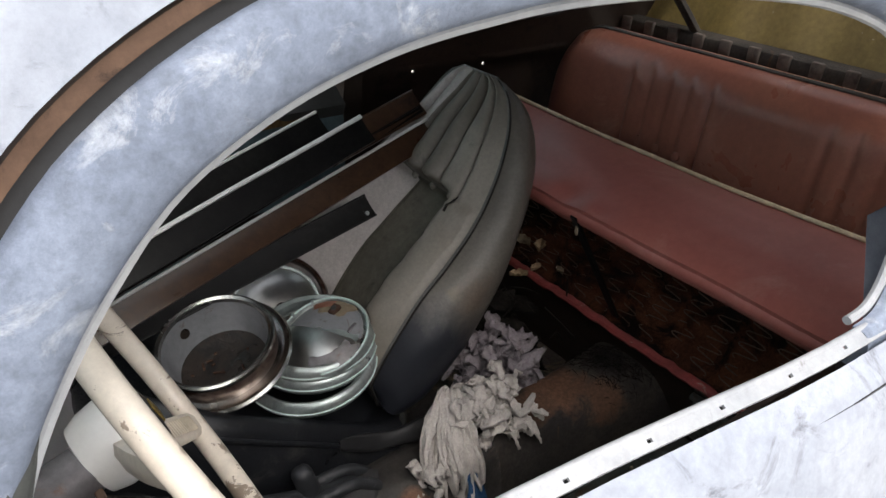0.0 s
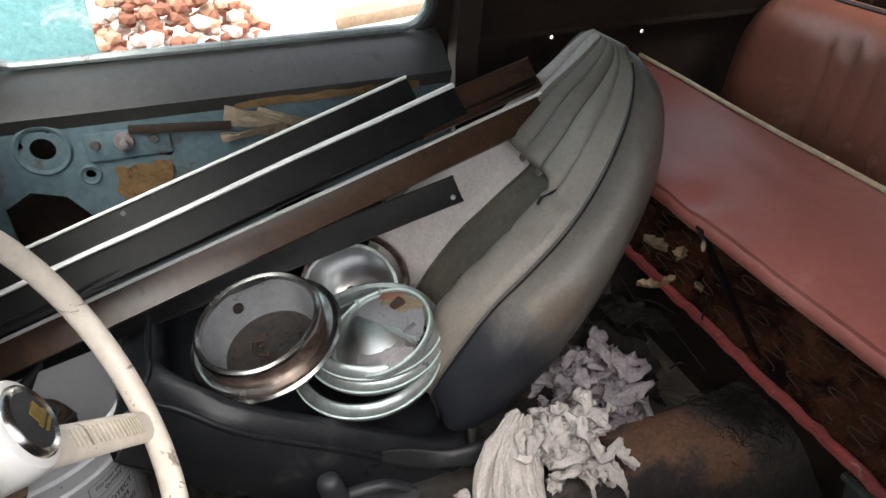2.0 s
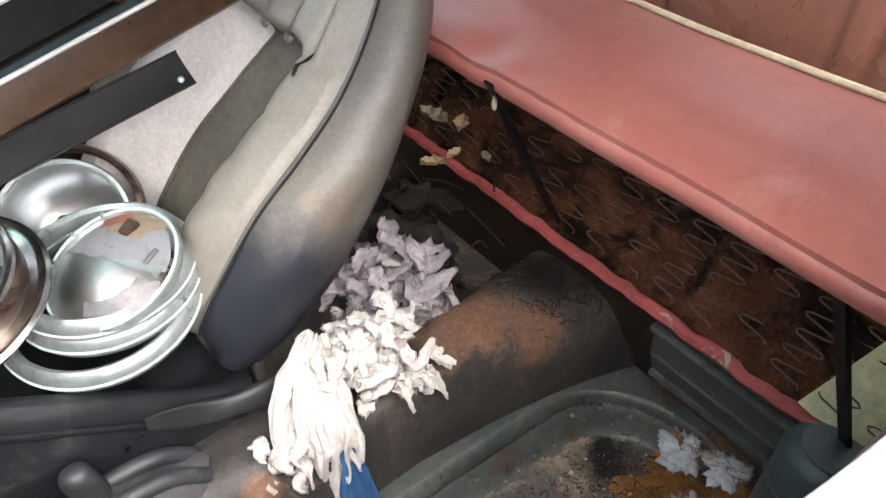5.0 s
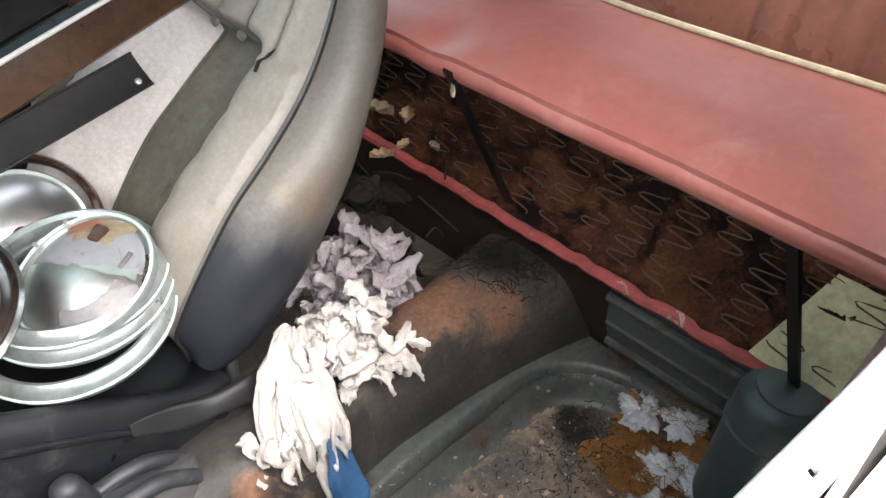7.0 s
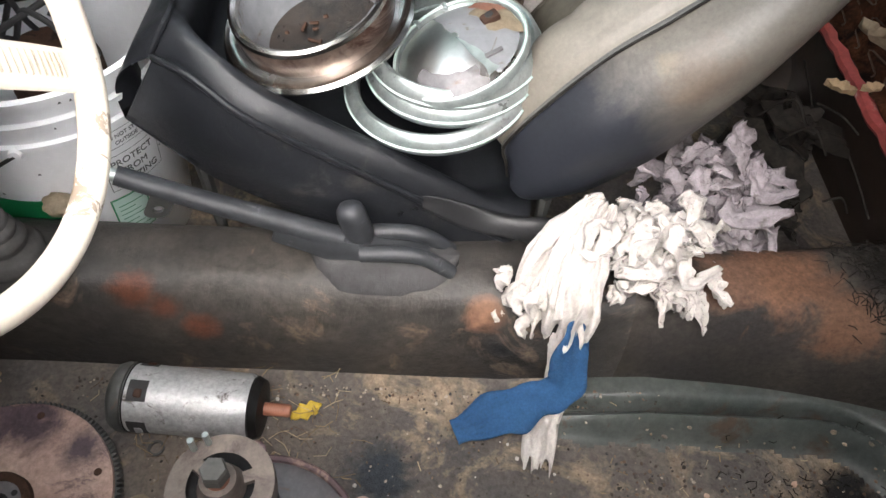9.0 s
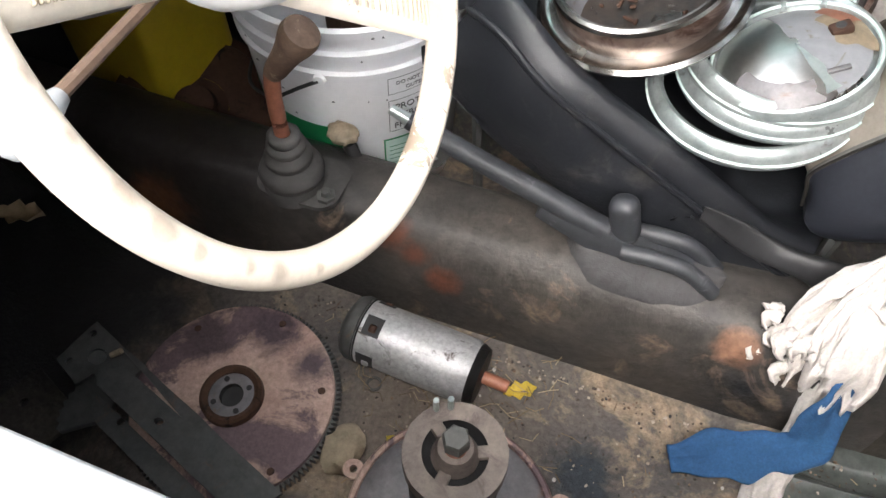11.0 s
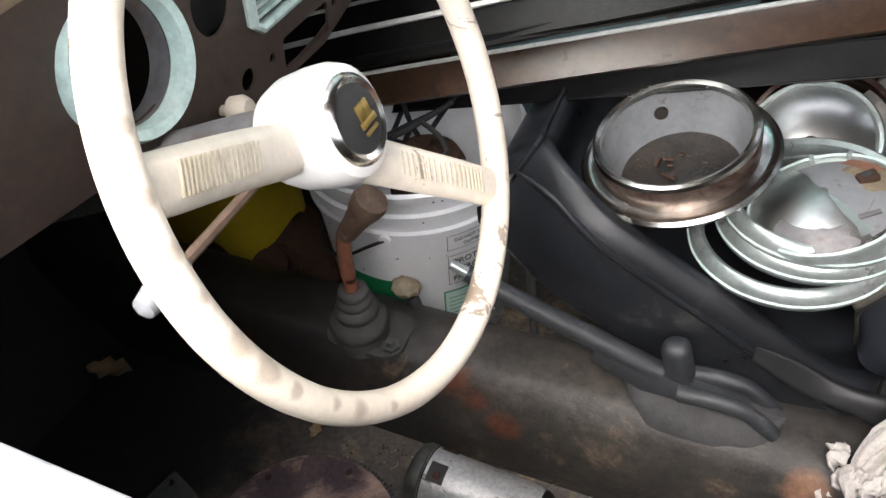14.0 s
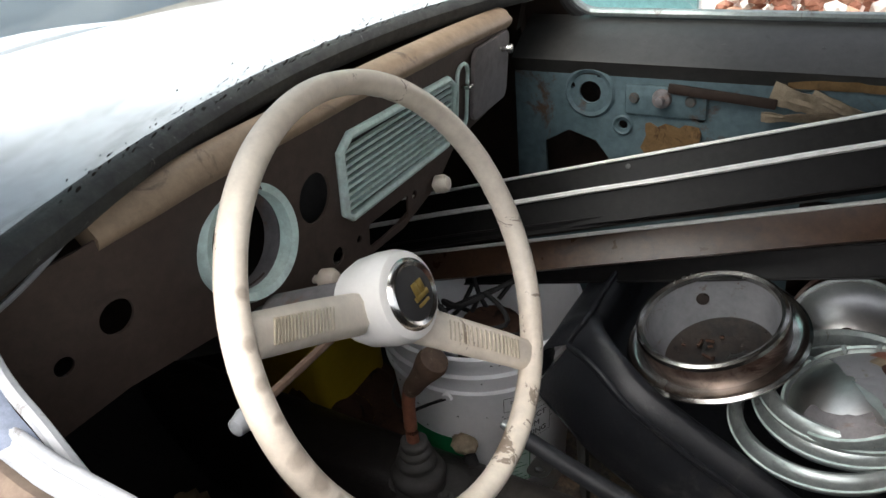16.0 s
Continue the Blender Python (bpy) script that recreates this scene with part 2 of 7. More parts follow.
M["strip_black"] = worn("black_rail_paint", (0.006, 0.006, 0.0065), (0.012, 0.0115, 0.011), (0.04, 0.033, 0.028), rough=0.42, cut=0.64, edge=0.14, big=8, c_big=14, fine=90, grain=0.4, spec=0.14)
M["strip_edge"] = worn("bare_bright_steel_edge", (0.82, 0.81, 0.78), (0.7, 0.69, 0.66), (0.35, 0.31, 0.28), rough=0.4, cut=0.64, big=20, grain=0.15)
M["strip_brown"] = worn("brown_rail_paint", (0.04, 0.021, 0.012), (0.065, 0.034, 0.02), (0.018, 0.011, 0.009), rough=0.3, cut=0.54, edge=0.14, big=8, c_big=16, spec=0.4, grain=0.35)
M["steel_oily"] = worn("oily_grey_steel", (0.06, 0.064, 0.062), (0.085, 0.086, 0.08), (0.11, 0.075, 0.055), rough=0.55, metal=0.2, cut=0.6, big=14, grain=0.3)
# The purple spots paint shade onto the flywheel's far side.
M["fly_rust"] = worn("rusted_steel_with_shade_spots", (0.5, 0.36, 0.3), (0.4, 0.27, 0.225), (0.15, 0.105, 0.112), rough=0.65, metal=0.15, cut=0.5, edge=0.06, big=14, c_big=7, fine=160, bump=0.3, grain=0.3, spec=0.3, spots=(((-0.32, 0.26, 0.045), 0.05, (0.085, 0.06, 0.07)), ((-0.4, 0.22, 0.045), 0.045, (0.09, 0.064, 0.07)), ((-0.25, 0.235, 0.045), 0.035, (0.1, 0.075, 0.085))))
M["alu"] = worn("pitted_silver_paint", (0.5, 0.5, 0.5), (0.36, 0.36, 0.355), (0.1, 0.085, 0.075), rough=0.42, metal=0.45, cut=0.58, edge=0.07, big=11, c_big=26, fine=140, grain=0.3, bump=0.25)
M["bucket"] = worn("white_pail_plastic", (0.87, 0.88, 0.89), (0.84, 0.85, 0.87), (0.5, 0.46, 0.4), rough=0.4, cut=0.72, edge=0.03, big=8, c_big=30, grain=0.04, bump=0.02)
M["green"] = worn("green_label_print", (0.01, 0.17, 0.06), (0.012, 0.2, 0.07), rough=0.4, grain=0.05)
M["teal_label"] = worn("pale_teal_label_print", (0.45, 0.62, 0.56), (0.52, 0.67, 0.6), rough=0.45, grain=0.05)
M["ink"] = worn("dark_label_ink", (0.06, 0.07, 0.07), (0.09, 0.1, 0.1), rough=0.5)
M["yellow"] = worn("yellow_can_plastic", (0.58, 0.42, 0.02), (0.5, 0.35, 0.02), rough=0.45, grain=0.08)
M["rag"] = worn("dirty_white_cotton", (0.58, 0.545, 0.51), (0.47, 0.44, 0.41), (0.28, 0.24, 0.21), rough=0.95, cut=0.6, edge=0.14, big=14, fine=200, bump=0.5, grain=0.2)
M["fluff"] = worn("grey_cotton_wadding", (0.36, 0.32, 0.34), (0.26, 0.23, 0.245), (0.15, 0.13, 0.13), rough=0.95, cut=0.58, big=12, fine=160, bump=0.5, grain=0.3)
M["blue_cloth"] = worn("blue_cloth", (0.02, 0.085, 0.2), (0.014, 0.06, 0.15), rough=0.9, fine=300, bump=0.5, big=16, grain=0.3)
M["leaf_yellow"] = worn("yellow_leaf", (0.65, 0.48, 0.06), (0.5, 0.36, 0.05), rough=0.7, big=60)
M["leaf_brown"] = worn("dry_brown_leaf", (0.36, 0.26, 0.15), (0.28, 0.19, 0.11), rough=0.8, big=40)
M["lever_brown"] = worn("brown_painted_lever", (0.3, 0.12, 0.07), (0.24, 0.095, 0.06), rough=0.5, big=20)
M["tan_leather"] = worn("cracked_brown_leather", (0.17, 0.11, 0.075), (0.11, 0.07, 0.05), (0.3, 0.24, 0.17), rough=0.7, cut=0.6, big=20, c_big=40)
M["boot_rubber"] = worn("grey_rubber_boot", (0.05, 0.049, 0.047), (0.085, 0.082, 0.078), rough=0.7, big=20, spec=0.3)
M["lever_black"] = worn("worn_black_lever_paint", (0.022, 0.024, 0.028), (0.04, 0.043, 0.047), (0.1, 0.1, 0.105), rough=0.5, cut=0.6, big=16, grain=0.3)
M["canister"] = worn("dark_green_canister_paint", (0.036, 0.056, 0.055), (0.05, 0.07, 0.069), rough=0.42, big=6, grain=0.2)
M["brass"] = worn("tarnished_brass", (0.4, 0.29, 0.08), (0.24, 0.17, 0.06), rough=0.4, metal=0.8, big=60)
M["rusty_drum"] = worn("rusty_brown_drum", (0.05, 0.027, 0.019), (0.075, 0.042, 0.028), (0.02, 0.014, 0.012), rough=0.8, cut=0.55, big=12, spec=0.2)
M["wool"] = worn("white_wadding", (0.66, 0.68, 0.72), (0.5, 0.52, 0.56), rough=0.95, fine=200, bump=0.5, big=25)
M["rust_orange"] = worn("orange_rust_scale", (0.3, 0.14, 0.03), (0.2, 0.09, 0.03), (0.42, 0.25, 0.08), rough=0.9, cut=0.6, big=20, bump=0.6)
M["ground"] = worn("pale_yard_dirt", (0.5, 0.47, 0.42), (0.42, 0.39, 0.34), rough=0.95, big=1.5, fine=30)
M["tarp"] = worn("teal_tarpaulin", (0.16, 0.36, 0.37), (0.22, 0.44, 0.44), (0.4, 0.52, 0.52), rough=0.6, big=3, cut=0.6)
M["yard_white"] = worn("whitewashed_wall", (0.8, 0.79, 0.77), (0.72, 0.71, 0.7), (0.6, 0.58, 0.55), rough=0.8, cut=0.62, big=1.2)
M["stone"] = worn("pale_brick_rubble", (0.55, 0.36, 0.26), (0.6, 0.45, 0.34), rough=0.9, big=6)
M["wood"] = worn("weathered_board", (0.4, 0.3, 0.2), (0.32, 0.23, 0.15), rough=0.85, big=8)

M["seat_flute"] = worn("grubby_grey_fluted_vinyl", (0.128, 0.115, 0.094), (0.17, 0.153, 0.126), (0.06, 0.052, 0.042), rough=0.46, cut=0.6, edge=0.16, big=6, c_big=9, grain=0.14, spec=0.42)

M["lamp_inner"] = worn("grey_lamp_bowl_paint", (0.24, 0.245, 0.255), (0.18, 0.185, 0.195), (0.11, 0.07, 0.05), rough=0.38, cut=0.58, edge=0.06, big=8, grain=0.15)

M["lamp_dirt"] = worn("black_rusty_lamp_bottom", (0.02, 0.015, 0.012), (0.035, 0.024, 0.018), (0.008, 0.007, 0.006), rough=0.3, cut=0.5, big=20, c_big=30, grain=0.35, bump=0.5)

M["yard_far"] = worn("bluish_grey_render_wall", (0.36, 0.42, 0.47), (0.28, 0.34, 0.4), (0.5, 0.54, 0.56), rough=0.9, cut=0.6, big=0.6, c_big=1.4)

M["black_fibre"] = worn("black_fibre", (0.012, 0.011, 0.01), (0.03, 0.026, 0.022), rough=0.95, big=60, spec=0.1)

M["cover_grey"] = worn("grey_cover_steel", (0.24, 0.225, 0.225), (0.165, 0.158, 0.165), (0.2, 0.13, 0.1), rough=0.45, metal=0.4, cut=0.56, edge=0.1, big=9, c_big=16, grain=0.25)

# The car's white paint again, brightened where panels face the open sky.
M["chalk_paint"] = worn("skylit_white_paint", (0.72, 0.74, 0.76), (0.62, 0.65, 0.69), (0.45, 0.47, 0.5), rough=0.7, cut=0.62, edge=0.16, grain=0.14, big=5, spec=0.25)

M["gaiter_hide"] = worn("cracked_grey_hide", (0.05, 0.049, 0.05), (0.034, 0.033, 0.034), (0.02, 0.019, 0.018), rough=0.75, cut=0.58, edge=0.08, big=14, c_big=40, grain=0.3, bump=0.4)

M["dusty_steel"] = worn("dusty_grey_brown_steel", (0.17, 0.14, 0.12), (0.12, 0.1, 0.088), (0.07, 0.055, 0.05), rough=0.6, metal=0.25, cut=0.54, edge=0.12, big=16, c_big=24, grain=0.3)


def piece_mix(name, tones, rough=0.9):
    """Loose bits: each takes one of the tones."""
    m = bpy.data.materials.new(name)
    m.use_nodes = True
    n, l = m.node_tree.nodes, m.node_tree.links
    geo, ramp = n.new("ShaderNodeNewGeometry"), n.new("ShaderNodeValToRGB")
    ramp.color_ramp.interpolation = "CONSTANT"
    while len(ramp.color_ramp.elements) < len(tones):
        ramp.color_ramp.elements.new(0.5)
    for k, c in enumerate(tones):
        ramp.color_ramp.elements[k].position = k / len(tones)
        ramp.color_ramp.elements[k].color = (*c, 1)
    l.new(geo.outputs["Random Per Island"], ramp.inputs["Fac"])
    l.new(ramp.outputs["Color"], n["Principled BSDF"].inputs["Base Color"])
    n["Principled BSDF"].inputs["Roughness"].default_value = rough
    return m


M["grit"] = piece_mix("mixed_grit", ((0.03, 0.025, 0.02), (0.1, 0.075, 0.055), (0.05, 0.04, 0.033), (0.2, 0.14, 0.1), (0.07, 0.055, 0.045), (0.3, 0.25, 0.2), (0.04, 0.04, 0.04), (0.14, 0.09, 0.06), (0.4, 0.34, 0.28)))
M["straw"] = piece_mix("dry_straw", ((0.3, 0.22, 0.12), (0.18, 0.13, 0.07), (0.42, 0.34, 0.22), (0.1, 0.07, 0.04)))

M["rubble"] = piece_mix("brick_and_leaf_rubble", ((0.42, 0.2, 0.13), (0.6, 0.5, 0.44), (0.32, 0.13, 0.08), (0.68, 0.62, 0.56), (0.5, 0.3, 0.2), (0.24, 0.1, 0.06)))


def glass_material(name, tint, dirt):
    m = bpy.data.materials.new(name)
    m.use_nodes = True
    n, l = m.node_tree.nodes, m.node_tree.links
    out = n["Material Output"]
    clear, gloss, mixer = n.new("ShaderNodeBsdfTransparent"), n.new("ShaderNodeBsdfGlossy"), n.new("ShaderNodeMixShader")
    clear.inputs["Color"].default_value = (*tint, 1)
    gloss.inputs["Roughness"].default_value = 0.05
    mixer.inputs["Fac"].default_value = 0.06
    l.new(clear.outputs[0], mixer.inputs[1])
    l.new(gloss.outputs[0], mixer.inputs[2])
    dust, tex, ramp, last = n.new("ShaderNodeBsdfDiffuse"), n.new("ShaderNodeTexNoise"), n.new("ShaderNodeMapRange"), n.new("ShaderNodeMixShader")
    dust.inputs["Color"].default_value = (0.5, 0.5, 0.47, 1)
    tex.inputs["Scale"].default_value, tex.inputs["Detail"].default_value = 14, 8
    ramp.inputs["From Min"].default_value, ramp.inputs["From Max"].default_value = 0.5, 0.8
    ramp.inputs["To Max"].default_value = dirt
    l.new(tex.outputs["Fac"], ramp.inputs["Value"])
    l.new(ramp.outputs["Result"], last.inputs["Fac"])
    l.new(mixer.outputs[0], last.inputs[1])
    l.new(dust.outputs[0], last.inputs[2])
    l.new(last.outputs[0], out.inputs["Surface"])
    return m


M["glass"] = glass_material("dusty_window_glass", (0.93, 0.96, 0.95), 0.25)
M["lamp_glass"] = glass_material("greenish_bulb_glass", (0.25, 0.5, 0.42), 0.15)


# ---- mesh helpers ----
def link_mesh(name, bm, material, smooth=True, angle=0.7):
    bmesh.ops.recalc_face_normals(bm, faces=bm.faces)
    data = bpy.data.meshes.new(name)
    bm.to_mesh(data)
    bm.free()
    if smooth:
        for p in data.polygons:
            p.use_smooth = True
        data.set_sharp_from_angle(angle=angle)
    for mm in (material if isinstance(material, (list, tuple)) else [material]):
        data.materials.append(M[mm] if isinstance(mm, str) else mm)
    return new(name, data)


def part(name, bm, material, parent, label="", smooth=True, angle=0.7):
    ob = link_mesh(name, bm, material, smooth, angle)
    ob.parent = parent
    ob.matrix_parent_inverse = Matrix.Translation(-parent.location)
    if label:
        tagged(ob, label)
    return ob


def thing(name, at, label, category, group="", kind=""):
    ob = new(name)
    ob.empty_display_size = 0.05
    ob.location = at
    return tagged(ob, label, category, group, kind)


def solo(name, bm, material, label, category, group="", kind="", smooth=True, angle=0.7):
    return tagged(link_mesh(name, bm, material, smooth, angle), label, category, group, kind)


def frame_to(n, x_hint=(1, 0, 0), at=(0, 0, 0)):
    """A matrix whose z axis runs along n."""
    z = Vector(n).normalized()
    x = Vector(x_hint) - z * z.dot(Vector(x_hint))
    if x.length < 1e-4:
        x = z.orthogonal()
    x.normalize()
    y = z.cross(x)
    m = Matrix((x, y, z)).transposed().to_4x4()
    m.translation = at
    return m


def add_box(bm, c, s, m=None, bevel=0.0, seg=2):
    r = bmesh.ops.create_cube(bm, size=1)
    vs = r["verts"]
    bmesh.ops.scale(bm, vec=s, verts=vs)
    if bevel:
        es = list({e for v in vs for e in v.link_edges})
        b = bmesh.ops.bevel(bm, geom=es, offset=bevel, segments=seg, profile=0.5, affect="EDGES")
        vs = list({v for v in b["verts"]} | {v for f in b["faces"] for v in f.verts} | {v for v in vs if v.is_valid})
    bmesh.ops.transform(bm, matrix=Matrix.Translation(c) @ (m or Matrix.Identity(4)), verts=vs)
    return vs


def box(c, s, m=None, bevel=0.0, seg=2):
    bm = bmesh.new()
    add_box(bm, c, s, m, bevel, seg)
    return bm


def add_lathe(bm, profile, m, seg=40, closed=False):
    """Turns (r, z) pairs round the z axis of m."""
    rings = []
    for r, z in profile:
        if r < 1e-6:
            rings.append([bm.verts.new(m @ Vector((0, 0, z)))])
        else:
            rings.append([bm.verts.new(m @ Vector((r * math.cos(2 * math.pi * k / seg), r * math.sin(2 * math.pi * k / seg), z))) for k in range(seg)])
    pairs = list(zip(rings, rings[1:])) + ([(rings[-1], rings[0])] if closed else [])
    for a, b in pairs:
        for k in range(seg):
            j = (k + 1) % seg
            if len(a) == 1 and len(b) == 1:
                continue
            if len(a) == 1:
                bm.faces.new((a[0], b[j], b[k]))
            elif len(b) == 1:
                bm.faces.new((a[k], a[j], b[0]))
            else:
                bm.faces.new((a[k], a[j], b[j], b[k]))
    return bm


def lathe(profile, m, seg=40, closed=False):
    return add_lathe(bmesh.new(), profile, m, seg, closed)


def add_sweep(bm, path, profile, up=(0, 0, 1), closed_path=False, caps=True, scale=None):
    """Carries a closed (a, b) outline along a path: a across, b along up."""
    path = [Vector(p) for p in path]
    rings = []
    n = len(path)
    for i, p in enumerate(path):
        if closed_path:
            t = path[(i + 1) % n] - path[i - 1]
        else:
            t = path[min(i + 1, n - 1)] - path[max(i - 1, 0)]
        t.normalize()
        u = Vector(up)
        side = t.cross(u)
        if side.length < 1e-3:
            side = t.orthogonal()
        side.normalize()
        u2 = side.cross(t)
        k = scale[i] if scale else 1.0
        rings.append([bm.verts.new(p + side * a * k + u2 * b * k) for a, b in profile])
    m = len(profile)
    for i in range(n if closed_path else n - 1):
        a, b = rings[i], rings[(i + 1) % n]
        for k in range(m):
            bm.faces.new((a[k], a[(k + 1) % m], b[(k + 1) % m], b[k]))
    if caps and not closed_path:
        bm.faces.new(rings[0])
        bm.faces.new(rings[-1])
    return bm


def sweep(*args, **kw):
    return add_sweep(bmesh.new(), *args, **kw)


def ring_profile(r, seg=10, ry=None):
    return [(r * math.cos(2 * math.pi * k / seg), (ry or r) * math.sin(2 * math.pi * k / seg)) for k in range(seg)]


def smooth_path(pts, per=6):
    """A Catmull-Rom line through the points."""
    pts = [Vector(p) for p in pts]
    out = []
    for i in range(len(pts) - 1):
        p0, p1, p2, p3 = pts[max(i - 1, 0)], pts[i], pts[i + 1], pts[min(i + 2, len(pts) - 1)]
        for k in range(per):
            t = k / per
            out.append(0.5 * ((2 * p1) + (p2 - p0) * t + (2 * p0 - 5 * p1 + 4 * p2 - p3) * t * t + (3 * p1 - p0 - 3 * p2 + p3) * t ** 3))
    return out + [pts[-1]]


def tube(pts, r, seg=10, per=6, up=(0, 0, 1), scale=None):
    return sweep(smooth_path(pts, per), ring_profile(r, seg), up=up, scale=scale)


def add_grid(bm, fn, nu, nv, flip=False):
    vs = [[bm.verts.new(fn(i / nu, j / nv)) for i in range(nu + 1)] for j in range(nv + 1)]
    for j in range(nv):
        for i in range(nu):
            q = (vs[j][i], vs[j][i + 1], vs[j + 1][i + 1], vs[j + 1][i])
            bm.faces.new(q[::-1] if flip else q)
    return vs


def slab(fn, thick, nu, nv):
    """A sheet fn(u, v) with a second side fn + thick and closed rims."""
    bm = bmesh.new()
    a = add_grid(bm, fn, nu, nv)
    b = add_grid(bm, lambda u, v: fn(u, v) + Vector(thick), nu, nv, True)
    for j in range(nv):
        bm.faces.new((a[j][0], a[j + 1][0], b[j + 1][0], b[j][0]))
        bm.faces.new((a[j][nu], b[j][nu], b[j + 1][nu], a[j + 1][nu]))
    for i in range(nu):
        bm.faces.new((a[0][i], b[0][i], b[0][i + 1], a[0][i + 1]))
        bm.faces.new((a[nv][i], a[nv][i + 1], b[nv][i + 1], b[nv][i]))
    return bm


def outline_plate(outer, holes, to3d, depth):
    """A flat plate with real holes: outlines in two coordinates, put into space by to3d(a, b, d), depth d from 0 to depth."""
    bm = bmesh.new()
    edges = []
    for loop in [outer] + holes:
        vs = [bm.verts.new((a, b, 0)) for a, b in loop]
        for k in range(len(vs)):
            edges.append(bm.edges.new((vs[k], vs[(k + 1) % len(vs)])))
    bmesh.ops.triangle_fill(bm, use_beauty=True, use_dissolve=False, edges=edges)
    ext = bmesh.ops.extrude_face_region(bm, geom=list(bm.faces))
    top = {v for v in ext["geom"] if isinstance(v, bmesh.types.BMVert)}
    for v in bm.verts:
        v.co = to3d(v.co.x, v.co.y, depth if v in top else 0.0)
    return bm


def ellipse(ca, cb, ra, rb, seg=28, turn=0.0):
    return [(ca + ra * math.cos(2 * math.pi * k / seg + turn), cb + rb * math.sin(2 * math.pi * k / seg + turn)) for k in range(seg)]


def round_rect(a0, b0, a1, b1, r, seg=5):
    out = []
    for ca, cb, s in ((a1 - r, b1 - r, 0), (a0 + r, b1 - r, 1), (a0 + r, b0 + r, 2), (a1 - r, b0 + r, 3)):
        for k in range(seg + 1):
            t = math.pi / 2 * (s + k / seg)
            out.append((ca + r * math.cos(t), cb + r * math.sin(t)))
    return out


def nz(p, s=1.0):
    return noise.noise(Vector(p) * s)


# ---- the car's shell ----
TY = 0.447                      # the tunnel's middle line


def floor_z(x):
    k = min(1, max(0, (0.6 - x) / 0.4))
    return 0.02 * k * k * (3 - 2 * k)


def pan(u, v):
    x, y = -1.0 + 1.94 * u, -0.13 + 1.2 * v
    z = floor_z(x) + 0.004 * nz((x, y, 0), 5)
    if x < -0.8:
        z += (-0.8 - x) * 0.9
    # pressed rim round the rear foot well
    if x > 0.28 and y < 0.5:
        k = min(1, (x - 0.28) / 0.2)
        ax, ay = max(0.0, x - 0.70), max(0.0, y - 0.17)
        d = math.hypot(ax, ay)                         # grows towards the tunnel and the heel board
        step = 1 / (1 + math.exp(-(d - 0.126) / 0.005))
        groove = math.exp(-((d - 0.158) / 0.008) ** 2)
        bead = math.exp(-((d - 0.139) / 0.008) ** 2)
        z += k * (0.04 * step + 0.010 * bead - 0.042 * groove)
    return Vector((x, y, z))


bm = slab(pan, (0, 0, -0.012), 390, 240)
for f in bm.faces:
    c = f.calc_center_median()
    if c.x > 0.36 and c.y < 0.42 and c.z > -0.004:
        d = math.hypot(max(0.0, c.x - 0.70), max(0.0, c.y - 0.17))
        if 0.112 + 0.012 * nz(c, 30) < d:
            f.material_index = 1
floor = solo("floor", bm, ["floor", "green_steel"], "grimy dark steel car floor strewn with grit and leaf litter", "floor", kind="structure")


def tunnel_at(u, v):
    x = -1.0 + 1.88 * u
    flare = min(1, max(0, (x - 0.45) / 0.45)) ** 2.3
    hw, top = 0.078 + 0.062 * flare, 0.19 - 0.005 * flare
    a = math.pi * v
    c, s = -math.cos(a), math.sin(a)
    y = TY + hw * math.copysign(abs(c) ** 0.62, c) * (1.0 - 0.0 * s)
    z = floor_z(x) - 0.01 + (top - floor_z(x) + 0.01) * s ** 0.62 + 0.0025 * nz((x, y, v), 9)
    return Vector((x, y, z))


bm = bmesh.new()
add_grid(bm, lambda u, v: tunnel_at(0.765 * u, v), 100, 30)
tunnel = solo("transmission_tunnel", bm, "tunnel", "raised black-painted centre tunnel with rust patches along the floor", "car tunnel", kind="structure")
bm = bmesh.new()
add_grid(bm, lambda u, v: tunnel_at(0.765 + 0.245 * u, v), 40, 30)
solo("rear_tunnel", bm, "rust_floor", "dark rear end of the centre tunnel with rust patches", "car tunnel", kind="structure")

# rear heel board and the ledge under the rear seat
bm = slab(lambda u, v: Vector((0.905 - 0.072 * v + 0.005 * math.sin(9 * v), -0.13 + 1.2 * u, 0.0 + 0.25 * v)), (0.03, 0, 0), 12, 8)
# The far half is darkened, standing in for litter and shade under the seat.
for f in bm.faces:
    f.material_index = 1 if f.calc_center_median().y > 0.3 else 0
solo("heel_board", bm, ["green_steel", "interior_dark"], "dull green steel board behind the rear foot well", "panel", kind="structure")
bm = box((1.15, 0.47, 0.2), (0.5, 1.2, 0.02))
solo("rear_seat_pan", bm, "interior_dark", "dark steel pan beneath the rear seat", "panel", kind="structure")
for i, (za, k) in enumerate(((0.075, 0.008), (0.13, 0.006), (0.2, 0.009))):
    x0 = 0.905 - 0.072 * za / 0.25 - 0.002
    solo("pressed_rib", sweep([(x0, -0.1, za), (x0, 0.27, za)], ring_profile(k, 8)), "green_steel", "pressed rib across the green heel board", "rib", "heel board ribs", "structure")

# passenger side: door steel, pillar and quarter panel
def side_y(z):
    return 1.03 - max(0.0, z - 0.72) * 0.3


def side3d(a, b, d):
    return Vector((a, side_y(b) + d, b))


def plate_rows(x0, x1, z0, z1, holes, y_of, depth, material, name, label, cat):
    bm = outline_plate([(x0, z0), (x1, z0), (x1, z1), (x0, z1)], holes, lambda a, b, d: Vector((a, y_of(b) + d, b)), depth)
    return solo(name, bm, material, label, cat, kind="structure", smooth=False)


